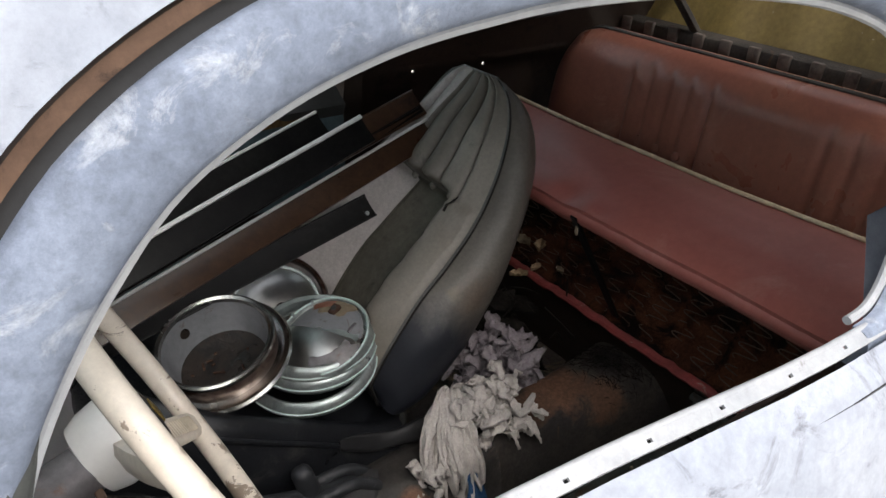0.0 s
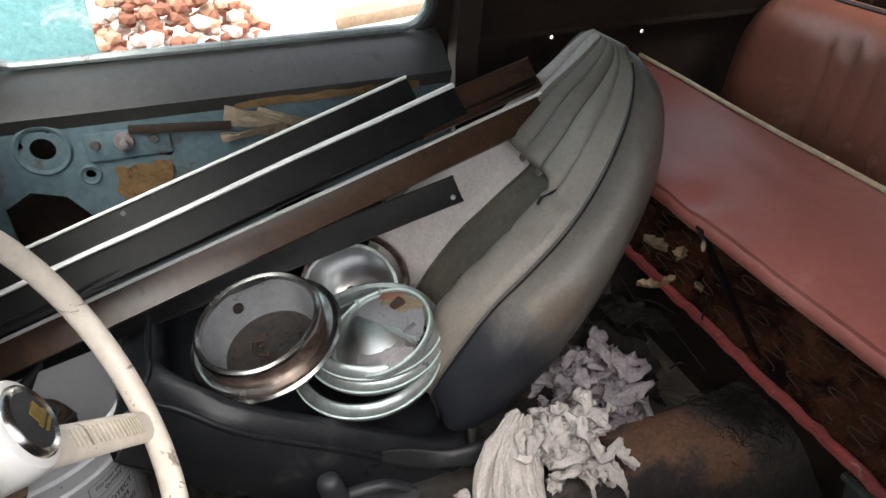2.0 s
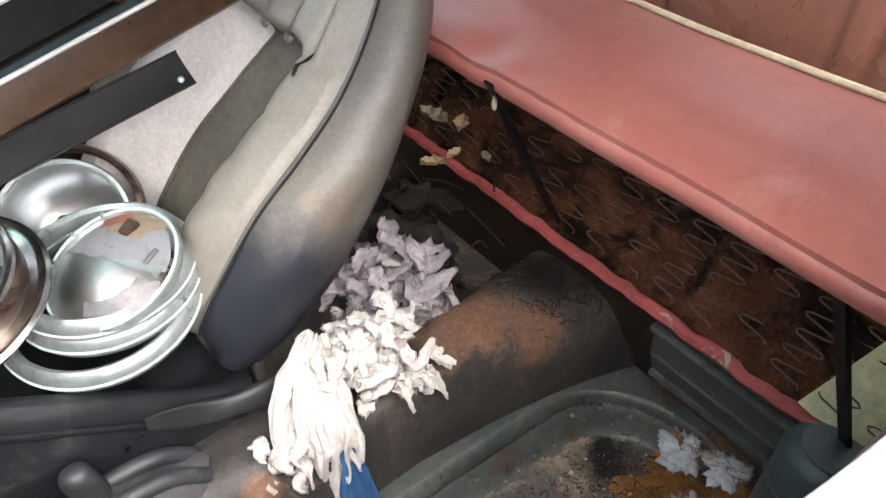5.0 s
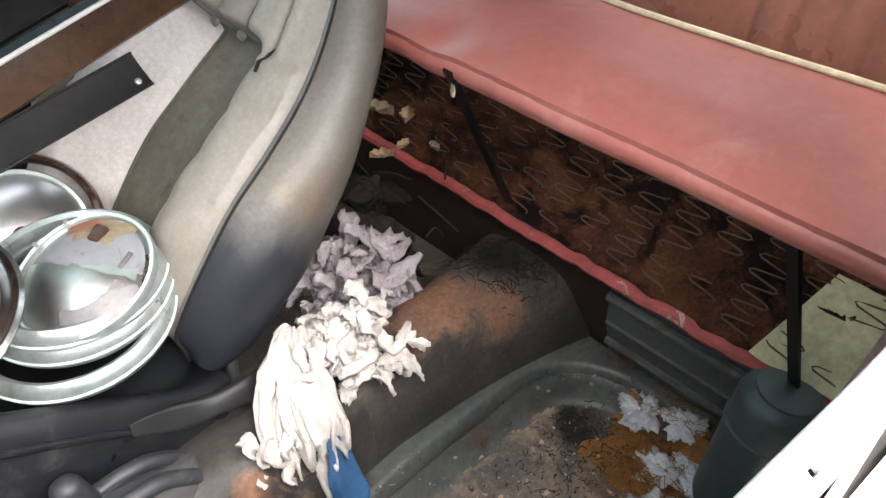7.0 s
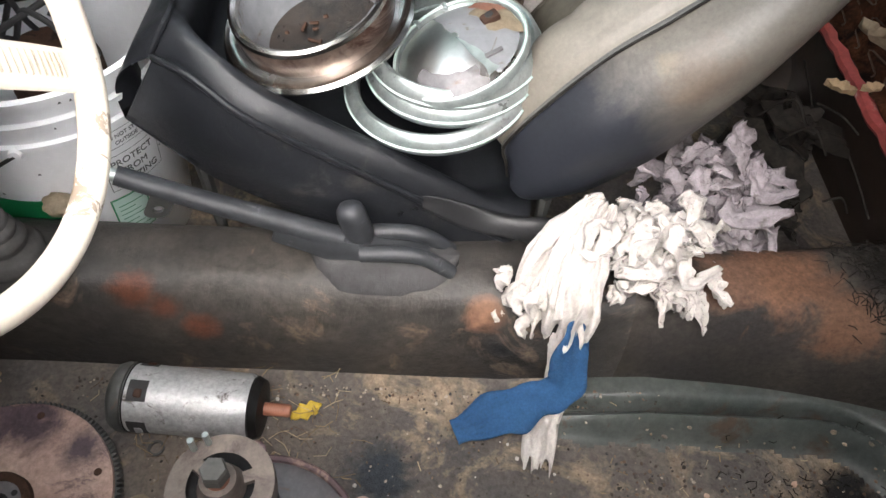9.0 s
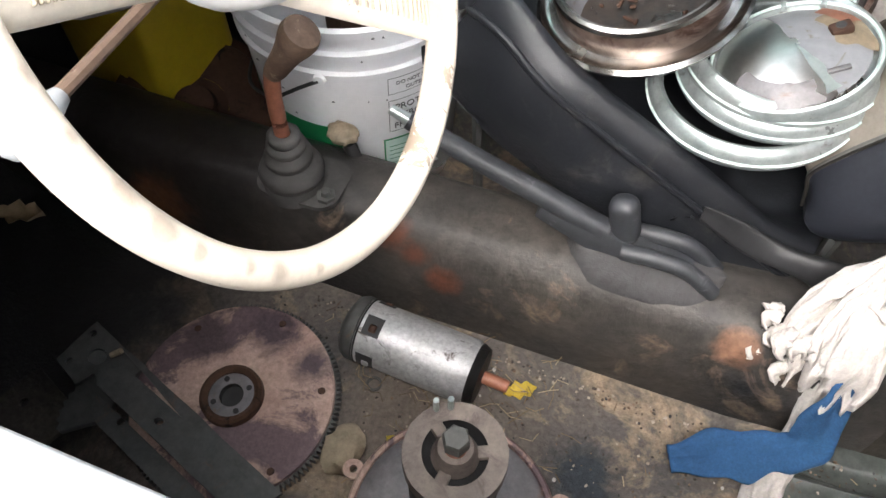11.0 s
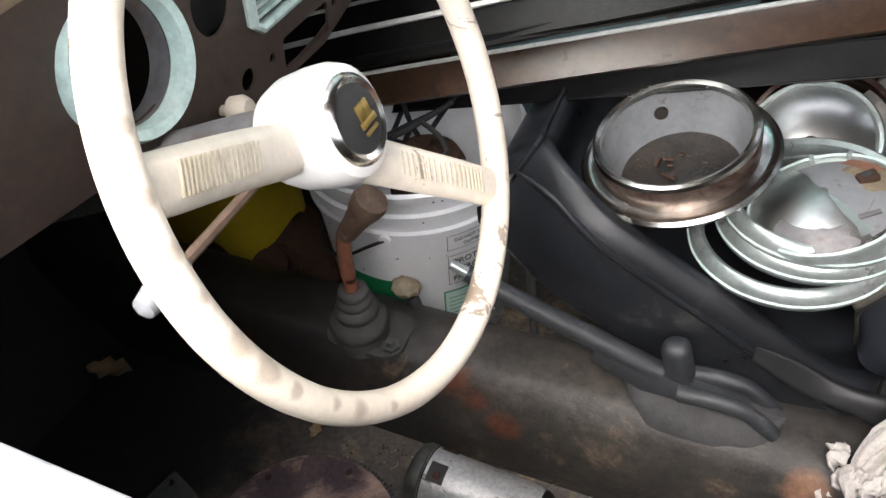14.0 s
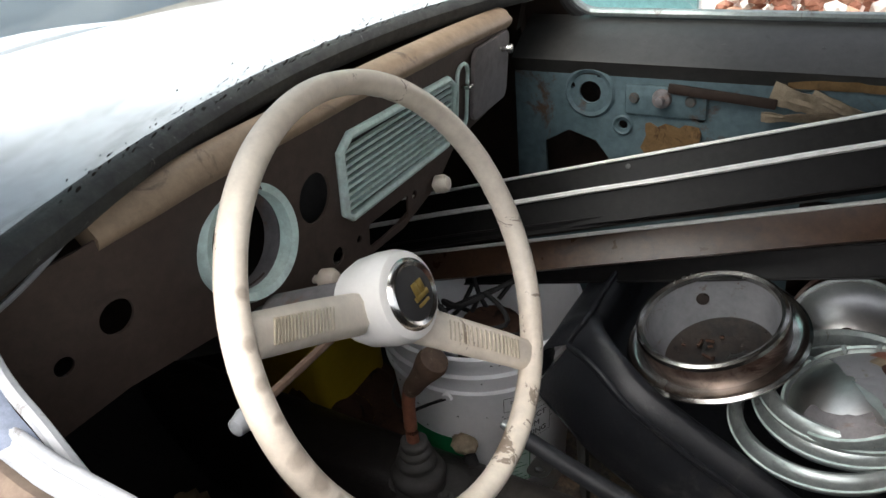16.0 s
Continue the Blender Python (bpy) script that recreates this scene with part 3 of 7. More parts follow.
win = round_rect(-0.335, 0.752, 0.41, 1.06, 0.055)
qwin = round_rect(0.515, 0.80, 1.11, 1.04, 0.05)
plate_rows(-0.46, 1.7, 0.71, 1.19, [win, qwin], side_y, 0.02, "interior_dark", "wall_passenger_upper", "dark brown inner side of the car above the sill", "car side")
dots = [ellipse(0.70, 0.685, 0.0045, 0.0045, 10), ellipse(0.915, 0.677, 0.0045, 0.0045, 10)]
plate_rows(0.43, 1.7, -0.02, 0.712, dots, lambda z: 1.095, 0.004, "interior_dark", "wall_passenger_rear", "dark brown rear quarter panel with two small bright holes", "car side")
solo("quarter_ledge", box((1.06, 1.065, 0.716), (1.26, 0.075, 0.012)), "interior_dark", "dark ledge under the quarter window", "ledge", kind="structure")
plate_rows(-1.0, -0.42, -0.02, 1.0, [], lambda z: 1.0, 0.02, "interior_dark", "wall_passenger_front", "dark kick panel ahead of the passenger door", "car side")

# passenger door
pdoor = thing("passenger_door", (0.0, 0.93, 0.05), "closed passenger door stripped to pale blue-grey steel, holes and torn lining", "car door")
PD = 0.925
holes = [ellipse(-0.262, 0.645, 0.019, 0.019), ellipse(-0.204, 0.593, 0.008, 0.008, 14), ellipse(-0.078, 0.615, 0.007, 0.007, 12),
         ellipse(-0.172, 0.655, 0.008, 0.008, 14), ellipse(-0.108, 0.647, 0.008, 0.008, 14), ellipse(-0.187, 0.626, 0.006, 0.006, 12),
         ellipse(-0.293, 0.655, 0.005, 0.005, 10), ellipse(-0.247, 0.676, 0.005, 0.005, 10), ellipse(-0.235, 0.618, 0.005, 0.005, 10),
         [(-0.34, 0.42), (-0.2, 0.42), (-0.205, 0.5), (-0.25, 0.56), (-0.3, 0.575), (-0.345, 0.55)],
         [(0.08, 0.3), (0.32, 0.3), (0.32, 0.5), (0.08, 0.5)]]
bm = outline_plate(round_rect(-0.40, 0.08, 0.42, 0.70, 0.03), holes, lambda a, b, d: Vector((a, PD + d, b)), 0.006)
part("inner_panel", bm, "door_blue", pdoor, "pale blue-grey pressed steel with round holes", smooth=False)
part("hole_dish", lathe([(0.034, 0.001), (0.04, 0.004), (0.044, 0.0)], frame_to((0, -1, 0), at=(-0.262, PD - 0.001, 0.645)), 32), "door_blue", pdoor)
part("hole_dish", lathe([(0.012, 0.001), (0.015, 0.003), (0.018, 0.0)], frame_to((0, -1, 0), at=(-0.204, PD - 0.001, 0.593)), 20), "door_blue", pdoor)
bm = bmesh.new()
add_sweep(bm, [(-0.40, 0, 0), (0.42, 0, 0)], [(-PD + 0.0, 0.675), (-PD + 0.012, 0.70), (-0.955, 0.728), (-0.985, 0.744), (-1.012, 0.752), (-1.02, 0.74), (-1.0, 0.70)], caps=True)
part("window_ledge", bm, "door_grey", pdoor, "dark grey sloping ledge below the window")
part("regulator_plate", box((-0.135, PD - 0.004, 0.64), (0.13, 0.004, 0.05), bevel=0.003), "door_blue", pdoor)
reg = part("regulator_hub", lathe([(0.0, 0.02), (0.006, 0.02), (0.007, 0.008), (0.014, 0.007), (0.016, 0.0)], frame_to((0, -1, 0), at=(-0.14, PD - 0.006, 0.645)), 18), "cover_grey", pdoor, "grey window winder hub")
for sx in (-0.045, 0.045):
    part("winder_screw", lathe([(0, 0.005), (0.007, 0.004), (0.009, 0.0)], frame_to((0, -1, 0), at=(-0.14 + sx, PD - 0.006, 0.643)), 14), "steel_oily", pdoor)
part("regulator_arm", box((-0.05, PD - 0.012, 0.658), (0.16, 0.005, 0.016), pose(0, 0, 0, 0, 5, 0), bevel=0.002), "interior_dark", pdoor, "dark winder arm")
def flap(a, b, w0, w1, seed):
    a, b = Vector(a), Vector(b)
    s = Vector((-(b - a).z, 0, (b - a).x)).normalized()
    def fn(u, v):
        w = w0 + (w1 - w0) * u
        return a.lerp(b, u) + s * ((v - 0.5) * w * (1 + 0.5 * nz((u * 5, v * 2, seed)))) + Vector((0, -0.004 - 0.012 * math.sin(math.pi * u) * v - 0.004 * nz((u * 4, v * 4, seed)), 0))
    return slab(fn, (0, 0.002, 0), 14, 5)
part("torn_lining", flap((0.02, PD - 0.006, 0.668), (0.115, PD - 0.006, 0.645), 0.036, 0.03, 1), "paper", pdoor, "torn cream lining paper")
part("torn_lining", flap((0.075, PD - 0.012, 0.672), (0.19, PD - 0.012, 0.622), 0.014, 0.03, 2), "paper", pdoor, "torn cream lining paper")
part("torn_lining", flap((0.01, PD - 0.006, 0.63), (0.12, PD - 0.006, 0.638), 0.014, 0.02, 3), "paper", pdoor, "torn cream lining paper")
def patch(u, v):
    return Vector((-0.165 + 0.085 * u + 0.014 * nz((u * 3, v * 3, 7)), PD - 0.004 - 0.003 * nz((u * 4, v * 4, 1)), 0.515 + 0.085 * v + 0.016 * nz((u * 7, v * 2, 3))))
part("board_remnant", slab(patch, (0, 0.003, 0), 8, 8), "cardboard", pdoor, "torn brown hardboard remnant")
part("lining_strip", slab(lambda u, v: Vector((0.04 + 0.32 * u, PD - 0.006 - 0.004 * nz((u * 9, v, 2)), 0.675 + 0.016 * v)), (0, 0.003, 0), 14, 2), "cardboard", pdoor, "ochre lining strip")
for i, x in enumerate((-0.18, -0.06, 0.077, 0.2)):
    part("clip", lathe([(0.0, 0.006), (0.004, 0.005), (0.005, 0.0)], frame_to((0, -1, 0.4), at=(x, 0.956, 0.722)), 10), "steel_oily", pdoor)
seal_path = [(a, side_y(b) - 0.012, b) for a, b in round_rect(-0.328, 0.759, 0.403, 1.05, 0.05, 8)]
part("window_seal", sweep(seal_path, ring_profile(0.0075, 8), up=(0, 1, 0), closed_path=True), "trim_ring", pdoor, "bright weathered window rubber")
part("window_rim", sweep([(a * 1.0, side_y(b) - 0.004, b) for a, b in round_rect(-0.345, 0.742, 0.42, 1.065, 0.06, 8)], ring_profile(0.009, 8), up=(0, 1, 0), closed_path=True), "black_gap", pdoor)
part("back_plate", box((0.0, PD + 0.06, 0.38), (0.84, 0.004, 0.66)), "interior_dark", pdoor)

qseal = thing("quarter_window", (0.8, 1.02, 0.8), "rear quarter window with a pale rubber seal", "window", kind="structure")
part("seal", sweep([(a, side_y(b) - 0.006, b) for a, b in round_rect(0.52, 0.805, 1.105, 1.035, 0.05, 8)], ring_profile(0.006, 8), up=(0, 1, 0), closed_path=True), "black_gap", qseal)
part("pane", slab(lambda u, v: Vector((0.51 + 0.6 * u, side_y(0.8 + 0.24 * v) + 0.008, 0.8 + 0.24 * v)), (0, 0.003, 0), 1, 1), "glass", qseal).visible_shadow = False
solo("b_pillar", sweep([(0.465, 1.0, 0.0), (0.467, 0.985, 0.7), (0.479, 0.90, 1.17)], [(-0.022, -0.015), (0.022, -0.015), (0.022, 0.03), (-0.022, 0.03)], up=(0, 1, 0)), "interior_dark", "dark pillar behind the passenger door", "pillar", kind="structure")

# roof, headliner, rear wall
def roof_pt(u, v, lift):
    x = -0.2 + 1.75 * u
    w = 0.5 - 0.06 * max(0, u - 0.6) / 0.4
    s = 2 * v - 1
    edge = 1.155 + lift - 0.18 * max(0, u - 0.55) ** 2 / 0.2 - 0.04 * max(0, 0.1 - u) / 0.1
    return Vector((x, 0.46 + (w + lift * 0.6) * s, edge + (0.15 * (1 - abs(s) ** 2.6)) * (1 - 0.6 * max(0, u - 0.5) ** 2 / 0.25)))


def open_grid(bm, fn):
    """The roof sheet, left open where the sloping rear window sits."""
    vs = [[bm.verts.new(fn(i / 24, j / 24)) for i in range(25)] for j in range(25)]
    for j in range(24):
        for i in range(24):
            if not (19 <= i < 23 and 5 <= j < 19):
                bm.faces.new((vs[j][i], vs[j][i + 1], vs[j + 1][i + 1], vs[j + 1][i]))


rear_win = thing("rear_window", (1.35, 0.46, 1.1), "small sloping rear window in the car roof", "window", kind="structure")
bm = bmesh.new()
add_grid(bm, lambda u, v: roof_pt((19 + 4 * u) / 24, (5 + 14 * v) / 24, 0.012), 6, 12)
part("pane", bm, "glass", rear_win).visible_shadow = False
bm = bmesh.new()
open_grid(bm, lambda u, v: roof_pt(u, v, 0.0))
solo("ceiling", bm, "interior_dark", "dark bare underside of the car roof", "ceiling", kind="structure")
bm = bmesh.new()
open_grid(bm, lambda u, v: roof_pt(u, v, 0.03))
solo("roof", bm, "chalk_paint", "white car roof, brightened for open sky", "car roof", kind="structure")
rw = outline_plate([(-0.2, 0.3), (1.12, 0.3), (1.12, 1.2), (-0.2, 1.2)], [round_rect(0.1, 0.86, 0.82, 1.1, 0.07)], lambda a, b, d: Vector((1.72 - (b - 0.6) * 0.35 + d, a, b)), 0.02)
solo("wall_rear", rw, "ochre", "ochre-painted rear inner wall with peeling flakes", "car side", kind="structure", smooth=False)
solo("luggage_wall", slab(lambda u, v: Vector((1.42 + 0.10 * v + 0.006 * math.sin(40 * u), -0.1 + 1.15 * u, 0.76 + 0.26 * v + 0.01 * nz((u * 6, v * 3, 0)))), (0.01, 0, 0), 40, 6), "ochre", "peeling ochre steel behind the rear seat", "panel", kind="structure")
lug = thing("luggage_shelf_lip", (1.35, 0.46, 0.7), "dusty ribbed steel lip behind the rear seat", "panel", kind="structure")
part("lip", box((1.36, 0.46, 0.745), (0.07, 1.15, 0.05), bevel=0.008), "rust_floor", lug)
for k in range(14):
    part("rib", box((1.325, -0.02 + 0.078 * k, 0.757), (0.014, 0.03, 0.036), bevel=0.004), "dusty_steel", lug, "dusty rib")
solo("roof_stay", sweep([(1.20, 0.90, 1.02), (1.33, 0.80, 0.80), (1.36, 0.78, 0.75)], ring_profile(0.022, 8, 0.012)), "rust_floor", "rusty diagonal stay beside the rear window", "strut", kind="structure")

# front bulkhead, pillars, windscreen
def screen_bow(u):
    """The screen's foot sweeps back towards the driver's end."""
    return (0.085 if u < 0.5 else 0.04) * (2 * u - 1) ** 2


solo("bulkhead", box((-1.02, 0.46, 0.35), (0.02, 1.3, 0.85)), "interior_dark", "dark front bulkhead beyond the foot well", "bulkhead", kind="structure")
solo("cowl", slab(lambda u, v: Vector((-1.02 + (0.625 + screen_bow(min(1, max(0, (1.14 * v - 0.012) / 1.018)))) * (1 - u), -0.1 + 1.14 * v, 0.785 - 0.015 * u + 0.03 * math.sin(math.pi * v))), (0, 0, 0.012), 8, 16), "chalk_paint", "white cowl below the windscreen, brightened for open sky", "car body", kind="structure")
solo("kick_panel", box((-0.68, -0.12, 0.39), (0.68, 0.02, 0.84)), "interior_dark", "dark kick panel ahead of the driver door", "car side", kind="structure")


def wind(u, v, off=0.0):
    y = -0.068 + 0.998 * u
    return Vector((-0.39 + screen_bow(u) * (1 - 0.7 * v) + (0.235 - 0.08 * (1 - u) ** 4) * v + off, y + (0.055 - 0.085 * u) * v, 0.812 + 0.02 * math.sin(math.pi * u) + 0.245 * v))


screen = thing("windscreen", (-0.38, 0.46, 0.83), "dusty flat windscreen in a mouldy black gasket", "windscreen", kind="structure")
part("pane", slab(lambda u, v: wind(u, v), (-0.004, 0, 0), 16, 4), "glass", screen).visible_shadow = False
loop = [wind(u / 20, 0) for u in range(21)] + [wind(1, v / 4) for v in range(1, 5)] + [wind(1 - u / 20, 1) for u in range(1, 21)] + [wind(0, 1 - v / 4) for v in range(1, 4)]
part("gasket", sweep(loop, [(a + 0.004 * nz((a, b, 1), 50), b) for a, b in ring_profile(0.018, 10, 0.015)], up=(-0.7, 0, 0.7), closed_path=True), "rubber_moss", screen, "mouldy black rubber")
bm = bmesh.new()
rr = random.Random(77)
for k in range(420):
    u, v = rr.uniform(0.1, 0.99), min(0.9, 0.075 + abs(rr.gauss(0, 0.06)) * (0.4 + rr.random()))
    c = wind(u, v, 0.003)
    du, dv = (wind(u + 0.01, v) - wind(u, v)).normalized(), (wind(u, v + 0.05) - wind(u, v)).normalized()
    size = rr.uniform(0.0004, 0.0018) * (1.6 if v < 0.11 else 1.0)
    bm.faces.new([bm.verts.new(c + (du * math.cos(a) + dv * math.sin(a)) * size * rr.uniform(0.5, 1.3)) for a in (0, 1.05, 2.1, 3.14, 4.2, 5.24)])
solo("mould_specks", bm, "seam", "black mould specks on the windscreen along its gasket", "mould", kind="stuff")
solo("a_pillar", sweep(smooth_path([(-0.42, 0.97, 0.74), (-0.37, 0.95, 0.86), (-0.24, 0.938, 1.0), (-0.12, 0.915, 1.09), (-0.05, 0.9, 1.16)], 4), [(-0.011, -0.012), (0.011, -0.012), (0.010, 0.012), (-0.010, 0.012)], up=(0, 1, 0)), "interior_dark", "dark inner windscreen pillar", "pillar", "windscreen pillars", "structure")


# ---- driver door: outer skin, sill flange, window frame ----
ddoor = thing("driver_door", (0.15, -0.15, 0.0), "closed driver door with an open window, chalky white outside and stripped inside", "car door")


def sill_y(x):
    """The waist's inner edge bows outwards towards the rear."""
    knots = ((-0.6, -0.06), (-0.3, -0.07), (-0.2, -0.079), (0.0, -0.081), (0.1, -0.087), (0.2, -0.096), (0.3, -0.106), (0.38, -0.111), (0.47, -0.113), (1.2, -0.115))
    for (a, p), (b, q) in zip(knots, knots[1:]):
        if x <= b:
            return p + (q - p) * max(0.0, x - a) / (b - a)
    return knots[-1][1]


def bow(x):
    """From the straight base line of the door's waist to where it runs."""
    return Vector((0, sill_y(x) + 0.103, 0.018))


def waist(x0, x1, y, z):
    return [Vector((x0 + (x1 - x0) * k / 24, y, z)) + bow(x0 + (x1 - x0) * k / 24) for k in range(25)]


def skin(u, v):
    x = -0.5 + 1.5 * u
    a = v * 1.5
    lip = min(1.0, max(0.0, (x + 0.04) / 0.08))          # tight against the flange behind the felt
    return Vector((x, -0.141 + 0.013 * lip - 0.11 * math.sin(a) - 0.004 * nz((x, v, 0), 3) * (1 if v else 0.3), 0.725 + 0.003 * lip - 0.62 * (1 - math.cos(a)) - 0.1 * v)) + bow(x)


bm = bmesh.new()
add_grid(bm, skin, 60, 24)
part("outer_skin", bm, "white_paint", ddoor, "chalky weathered white paint")
part("inner_sheet", box((0.14, -0.104, 0.34), (1.0, 0.006, 0.74)), "interior_dark", ddoor)
slots = [round_rect(x - 0.0028, 0.36, x + 0.0028, 0.58, 0.002, 2) for x in (-0.02, 0.063, 0.148, 0.231, 0.32, 0.405, 0.487)]
def sill3d(a, b, d):
    # b runs over the strip from its inner top edge (1) to the slot (0)
    return Vector((a, -0.1215 + 0.0135 * b + 0.3 * d, 0.730 + 0.008 * b - d)) + bow(a)
edge_x = [-0.27 + 0.87 * k / 24 for k in range(25)]
plate = outline_plate([(x, 0) for x in edge_x] + [(x, 1) for x in reversed(edge_x)], slots, sill3d, 0.003)
part("sill_flange", plate, "sill", ddoor, "scuffed grey flange with small square holes", smooth=False)
part("sill_roll", sweep(waist(-0.27, 0.60, -0.107, 0.735), ring_profile(0.004, 10)), "sill", ddoor)
part("felt", sweep(waist(-0.32, -0.04, -0.1265, 0.7205), [(a + 0.0012 * nz((a, b, 3), 300), b) for a, b in ring_profile(0.0095, 12, 0.013)]), "felt", ddoor, "old brown window felt")
part("rubber_lip", sweep(waist(-0.04, 0.62, -0.133, 0.706), ring_profile(0.005, 8, 0.006)), "black_gap", ddoor, "black rubber lip")
part("slot", sweep(waist(-0.33, 0.63, -0.142, 0.690), [(-0.008, -0.01), (0.008, -0.01), (0.008, 0.01), (-0.008, 0.01)]), "black_gap", ddoor, "black window slot")
IN = [(0.44, 0.756), (0.475, 0.762), (0.50, 0.79), (0.515, 0.85), (0.505, 0.94), (0.45, 1.02), (0.34, 1.065), (0.2, 1.085), (0.08, 1.087), (0.01, 1.081), (-0.05, 1.072),
      (-0.11, 1.054), (-0.165, 1.025), (-0.203, 0.988), (-0.235, 0.944), (-0.262, 0.895), (-0.28, 0.845), (-0.287, 0.81), (-0.28, 0.782), (-0.262, 0.765), (-0.235, 0.752), (-0.19, 0.725)]


def door_y(x, z):
    return sill_y(x) + 0.004 + (z - 0.757) * 0.13


def offset_path(d, dy=0.0, per=5):
    pts = smooth_path([(a, 0, b) for a, b in IN], per)
    out = []
    for i, p in enumerate(pts):
        t = (pts[min(i + 1, len(pts) - 1)] - pts[max(i - 1, 0)]).normalized()
        nrm = Vector((t.z, 0, -t.x))
        q = p + nrm * d
        out.append(Vector((q.x, door_y(q.x, q.z) + dy, q.z)))
    return out


part("window_frame", sweep(offset_path(0.025), [(-0.025, 0.004), (-0.0245, -0.004), (-0.021, -0.011), (-0.014, -0.0165), (-0.004, -0.019), (0.008, -0.019), (0.018, -0.0165), (0.0225, -0.012), (0.0245, -0.006), (0.0245, 0.001), (-0.022, 0.001)], up=(0, 1, 0)), "frame_paint", ddoor, "blotchy blue-grey window frame")
part("glass_channel", sweep(offset_path(-0.002, 0.004), ring_profile(0.005, 8), up=(0, 1, 0)), "sill", ddoor)
solo("drip_rail", sweep(offset_path(0.061, -0.008), [(-0.0035, -0.007), (0.0035, -0.009), (0.0035, 0.008), (-0.0035, 0.008)], up=(0, 1, 0)), "primer_edge", "rusty drip rail curving over the driver door", "drip rail", kind="structure")
solo("door_gap", sweep(offset_path(0.053, 0.002), [(-0.006, -0.012), (0.006, -0.012), (0.006, 0.012), (-0.006, 0.012)], up=(0, 1, 0)), "black_gap", "dark rubber gap round the driver door", "seal", kind="structure")
outer = offset_path(0.067, -0.018)
bm = bmesh.new()
outer_b = [Vector((p.x + (p.x - 0.18) * 0.5 - (0.05 if p.x < 0 else 0), p.y + 0.10, p.z + 0.12 + 0.16 * max(0, (p.z - 0.9)))) for p in outer]
add_grid(bm, lambda u, v: outer[min(len(outer) - 1, round(u * (len(outer) - 1)))].lerp(outer_b[min(len(outer) - 1, round(u * (len(outer) - 1)))], v), len(outer) - 1, 6)
solo("body_side", bm, "white_paint", "chalky white body round the driver door", "car body", kind="structure")
solo("wall_driver_rear", slab(lambda u, v: Vector((0.60 + 1.13 * u, -0.15 + 0.03 * max(0, v - 0.6), -0.02 + 1.2 * v)), (0, -0.02, 0), 4, 6), "interior_dark", "dark rear side of the car behind the driver door", "car side", kind="structure")

def near_pillar(u, v):
    """Sheet between the screen's near end and the door frame."""
    a = wind(0, v)
    z = a.z
    x = -0.287 + 0.125 * max(0.0, (z - 0.82) / 0.205) ** 1.6
    return a.lerp(Vector((x - 0.012, door_y(x, z) + 0.012, z)), u)


solo("a_pillar", slab(near_pillar, (0.004, 0.006, 0), 4, 14), "interior_dark", "dark inner windscreen pillar beside the driver door", "pillar", "windscreen pillars", "structure")

# ---- dashboard ----
dash = thing("dashboard", (-0.36, 0.38, 0.6), "flat brown steel dashboard with a tan top and empty instrument holes", "dashboard")
DX = -0.335


def dash3d(a, b, d):
    return Vector((DX - 0.02 * ((a - 0.38) / 0.42) ** 2 - 0.02 * (0.78 - b) / 0.18 - d + 0.012, a, b))


def quad(*p):
    return list(p)


speedo = ellipse(0.196, 0.722, 0.051, 0.049, 36)
grille_hole = quad((0.345, 0.684), (0.344, 0.754), (0.354, 0.764), (0.568, 0.759), (0.579, 0.75), (0.572, 0.692), (0.564, 0.686))
dash_out = quad((-0.075, 0.64), (0.05, 0.652), (0.14, 0.645), (0.26, 0.620), (0.36, 0.603), (0.46, 0.602), (0.55, 0.625), (0.61, 0.668), (0.69, 0.672), (0.76, 0.678),
                (0.785, 0.70), (0.79, 0.77), (0.775, 0.79), (0.6, 0.80), (0.38, 0.803), (0.15, 0.80), (0.0, 0.79), (-0.075, 0.78))
dash_holes = [speedo, ellipse(0.294, 0.722, 0.024, 0.028), grille_hole, ellipse(0.056, 0.723, 0.0155, 0.0155), ellipse(0.006, 0.707, 0.0085, 0.0085, 16),
              round_rect(0.384, 0.612, 0.472, 0.645, 0.004, 2), ellipse(0.324, 0.635, 0.0105, 0.0105, 16), ellipse(0.364, 0.636, 0.005, 0.005, 12), ellipse(0.488, 0.638, 0.006, 0.006, 12)]
part("dash_face", outline_plate(dash_out, dash_holes, dash3d, 0.003), "dash_brown", dash, "flat brown painted steel with empty holes", smooth=False)
part("dash_return", sweep([dash3d(p.x, p.y, 0.01) for p in smooth_path([(q[0], q[1], 0) for q in dash_out[:11]], 3)], ring_profile(0.005, 6), up=(1, 0, 0)), "dash_brown", dash)
top = smooth_path([Vector((a, b, 0)) for a, b in ((0.057, 0.797), (0.1, 0.8), (0.2, 0.806), (0.38, 0.81), (0.6, 0.806), (0.79, 0.795))], 6)
part("dash_top", sweep([Vector((dash3d(p.x, 0.79, 0).x - 0.014, p.x, p.y - 0.001)) for p in top], [(a - 0.004 * (b > 0), b) for a, b in ring_profile(0.019, 16, 0.016)], up=(0, 0, 1)), "dash_pad", dash, "tan rounded dash top", angle=1.5)
part("speedometer_ring", lathe([(0.048, 0.006), (0.055, 0.008), (0.058, 0.002), (0.056, -0.010), (0.05, -0.012), (0.0475, -0.010)], frame_to((1, 0, 0.12), at=(DX + 0.006, 0.196, 0.722)) @ Matrix.Diagonal((1, 1.03, 1, 1)), 44, True), "mint", dash, "pale mint instrument ring")
part("speedometer_tube", lathe([(0.048, -0.010), (0.047, -0.03)], frame_to((1, 0, 0.12), at=(DX + 0.006, 0.196, 0.722)), 36), "cover_grey", dash, "dull metal sleeve")
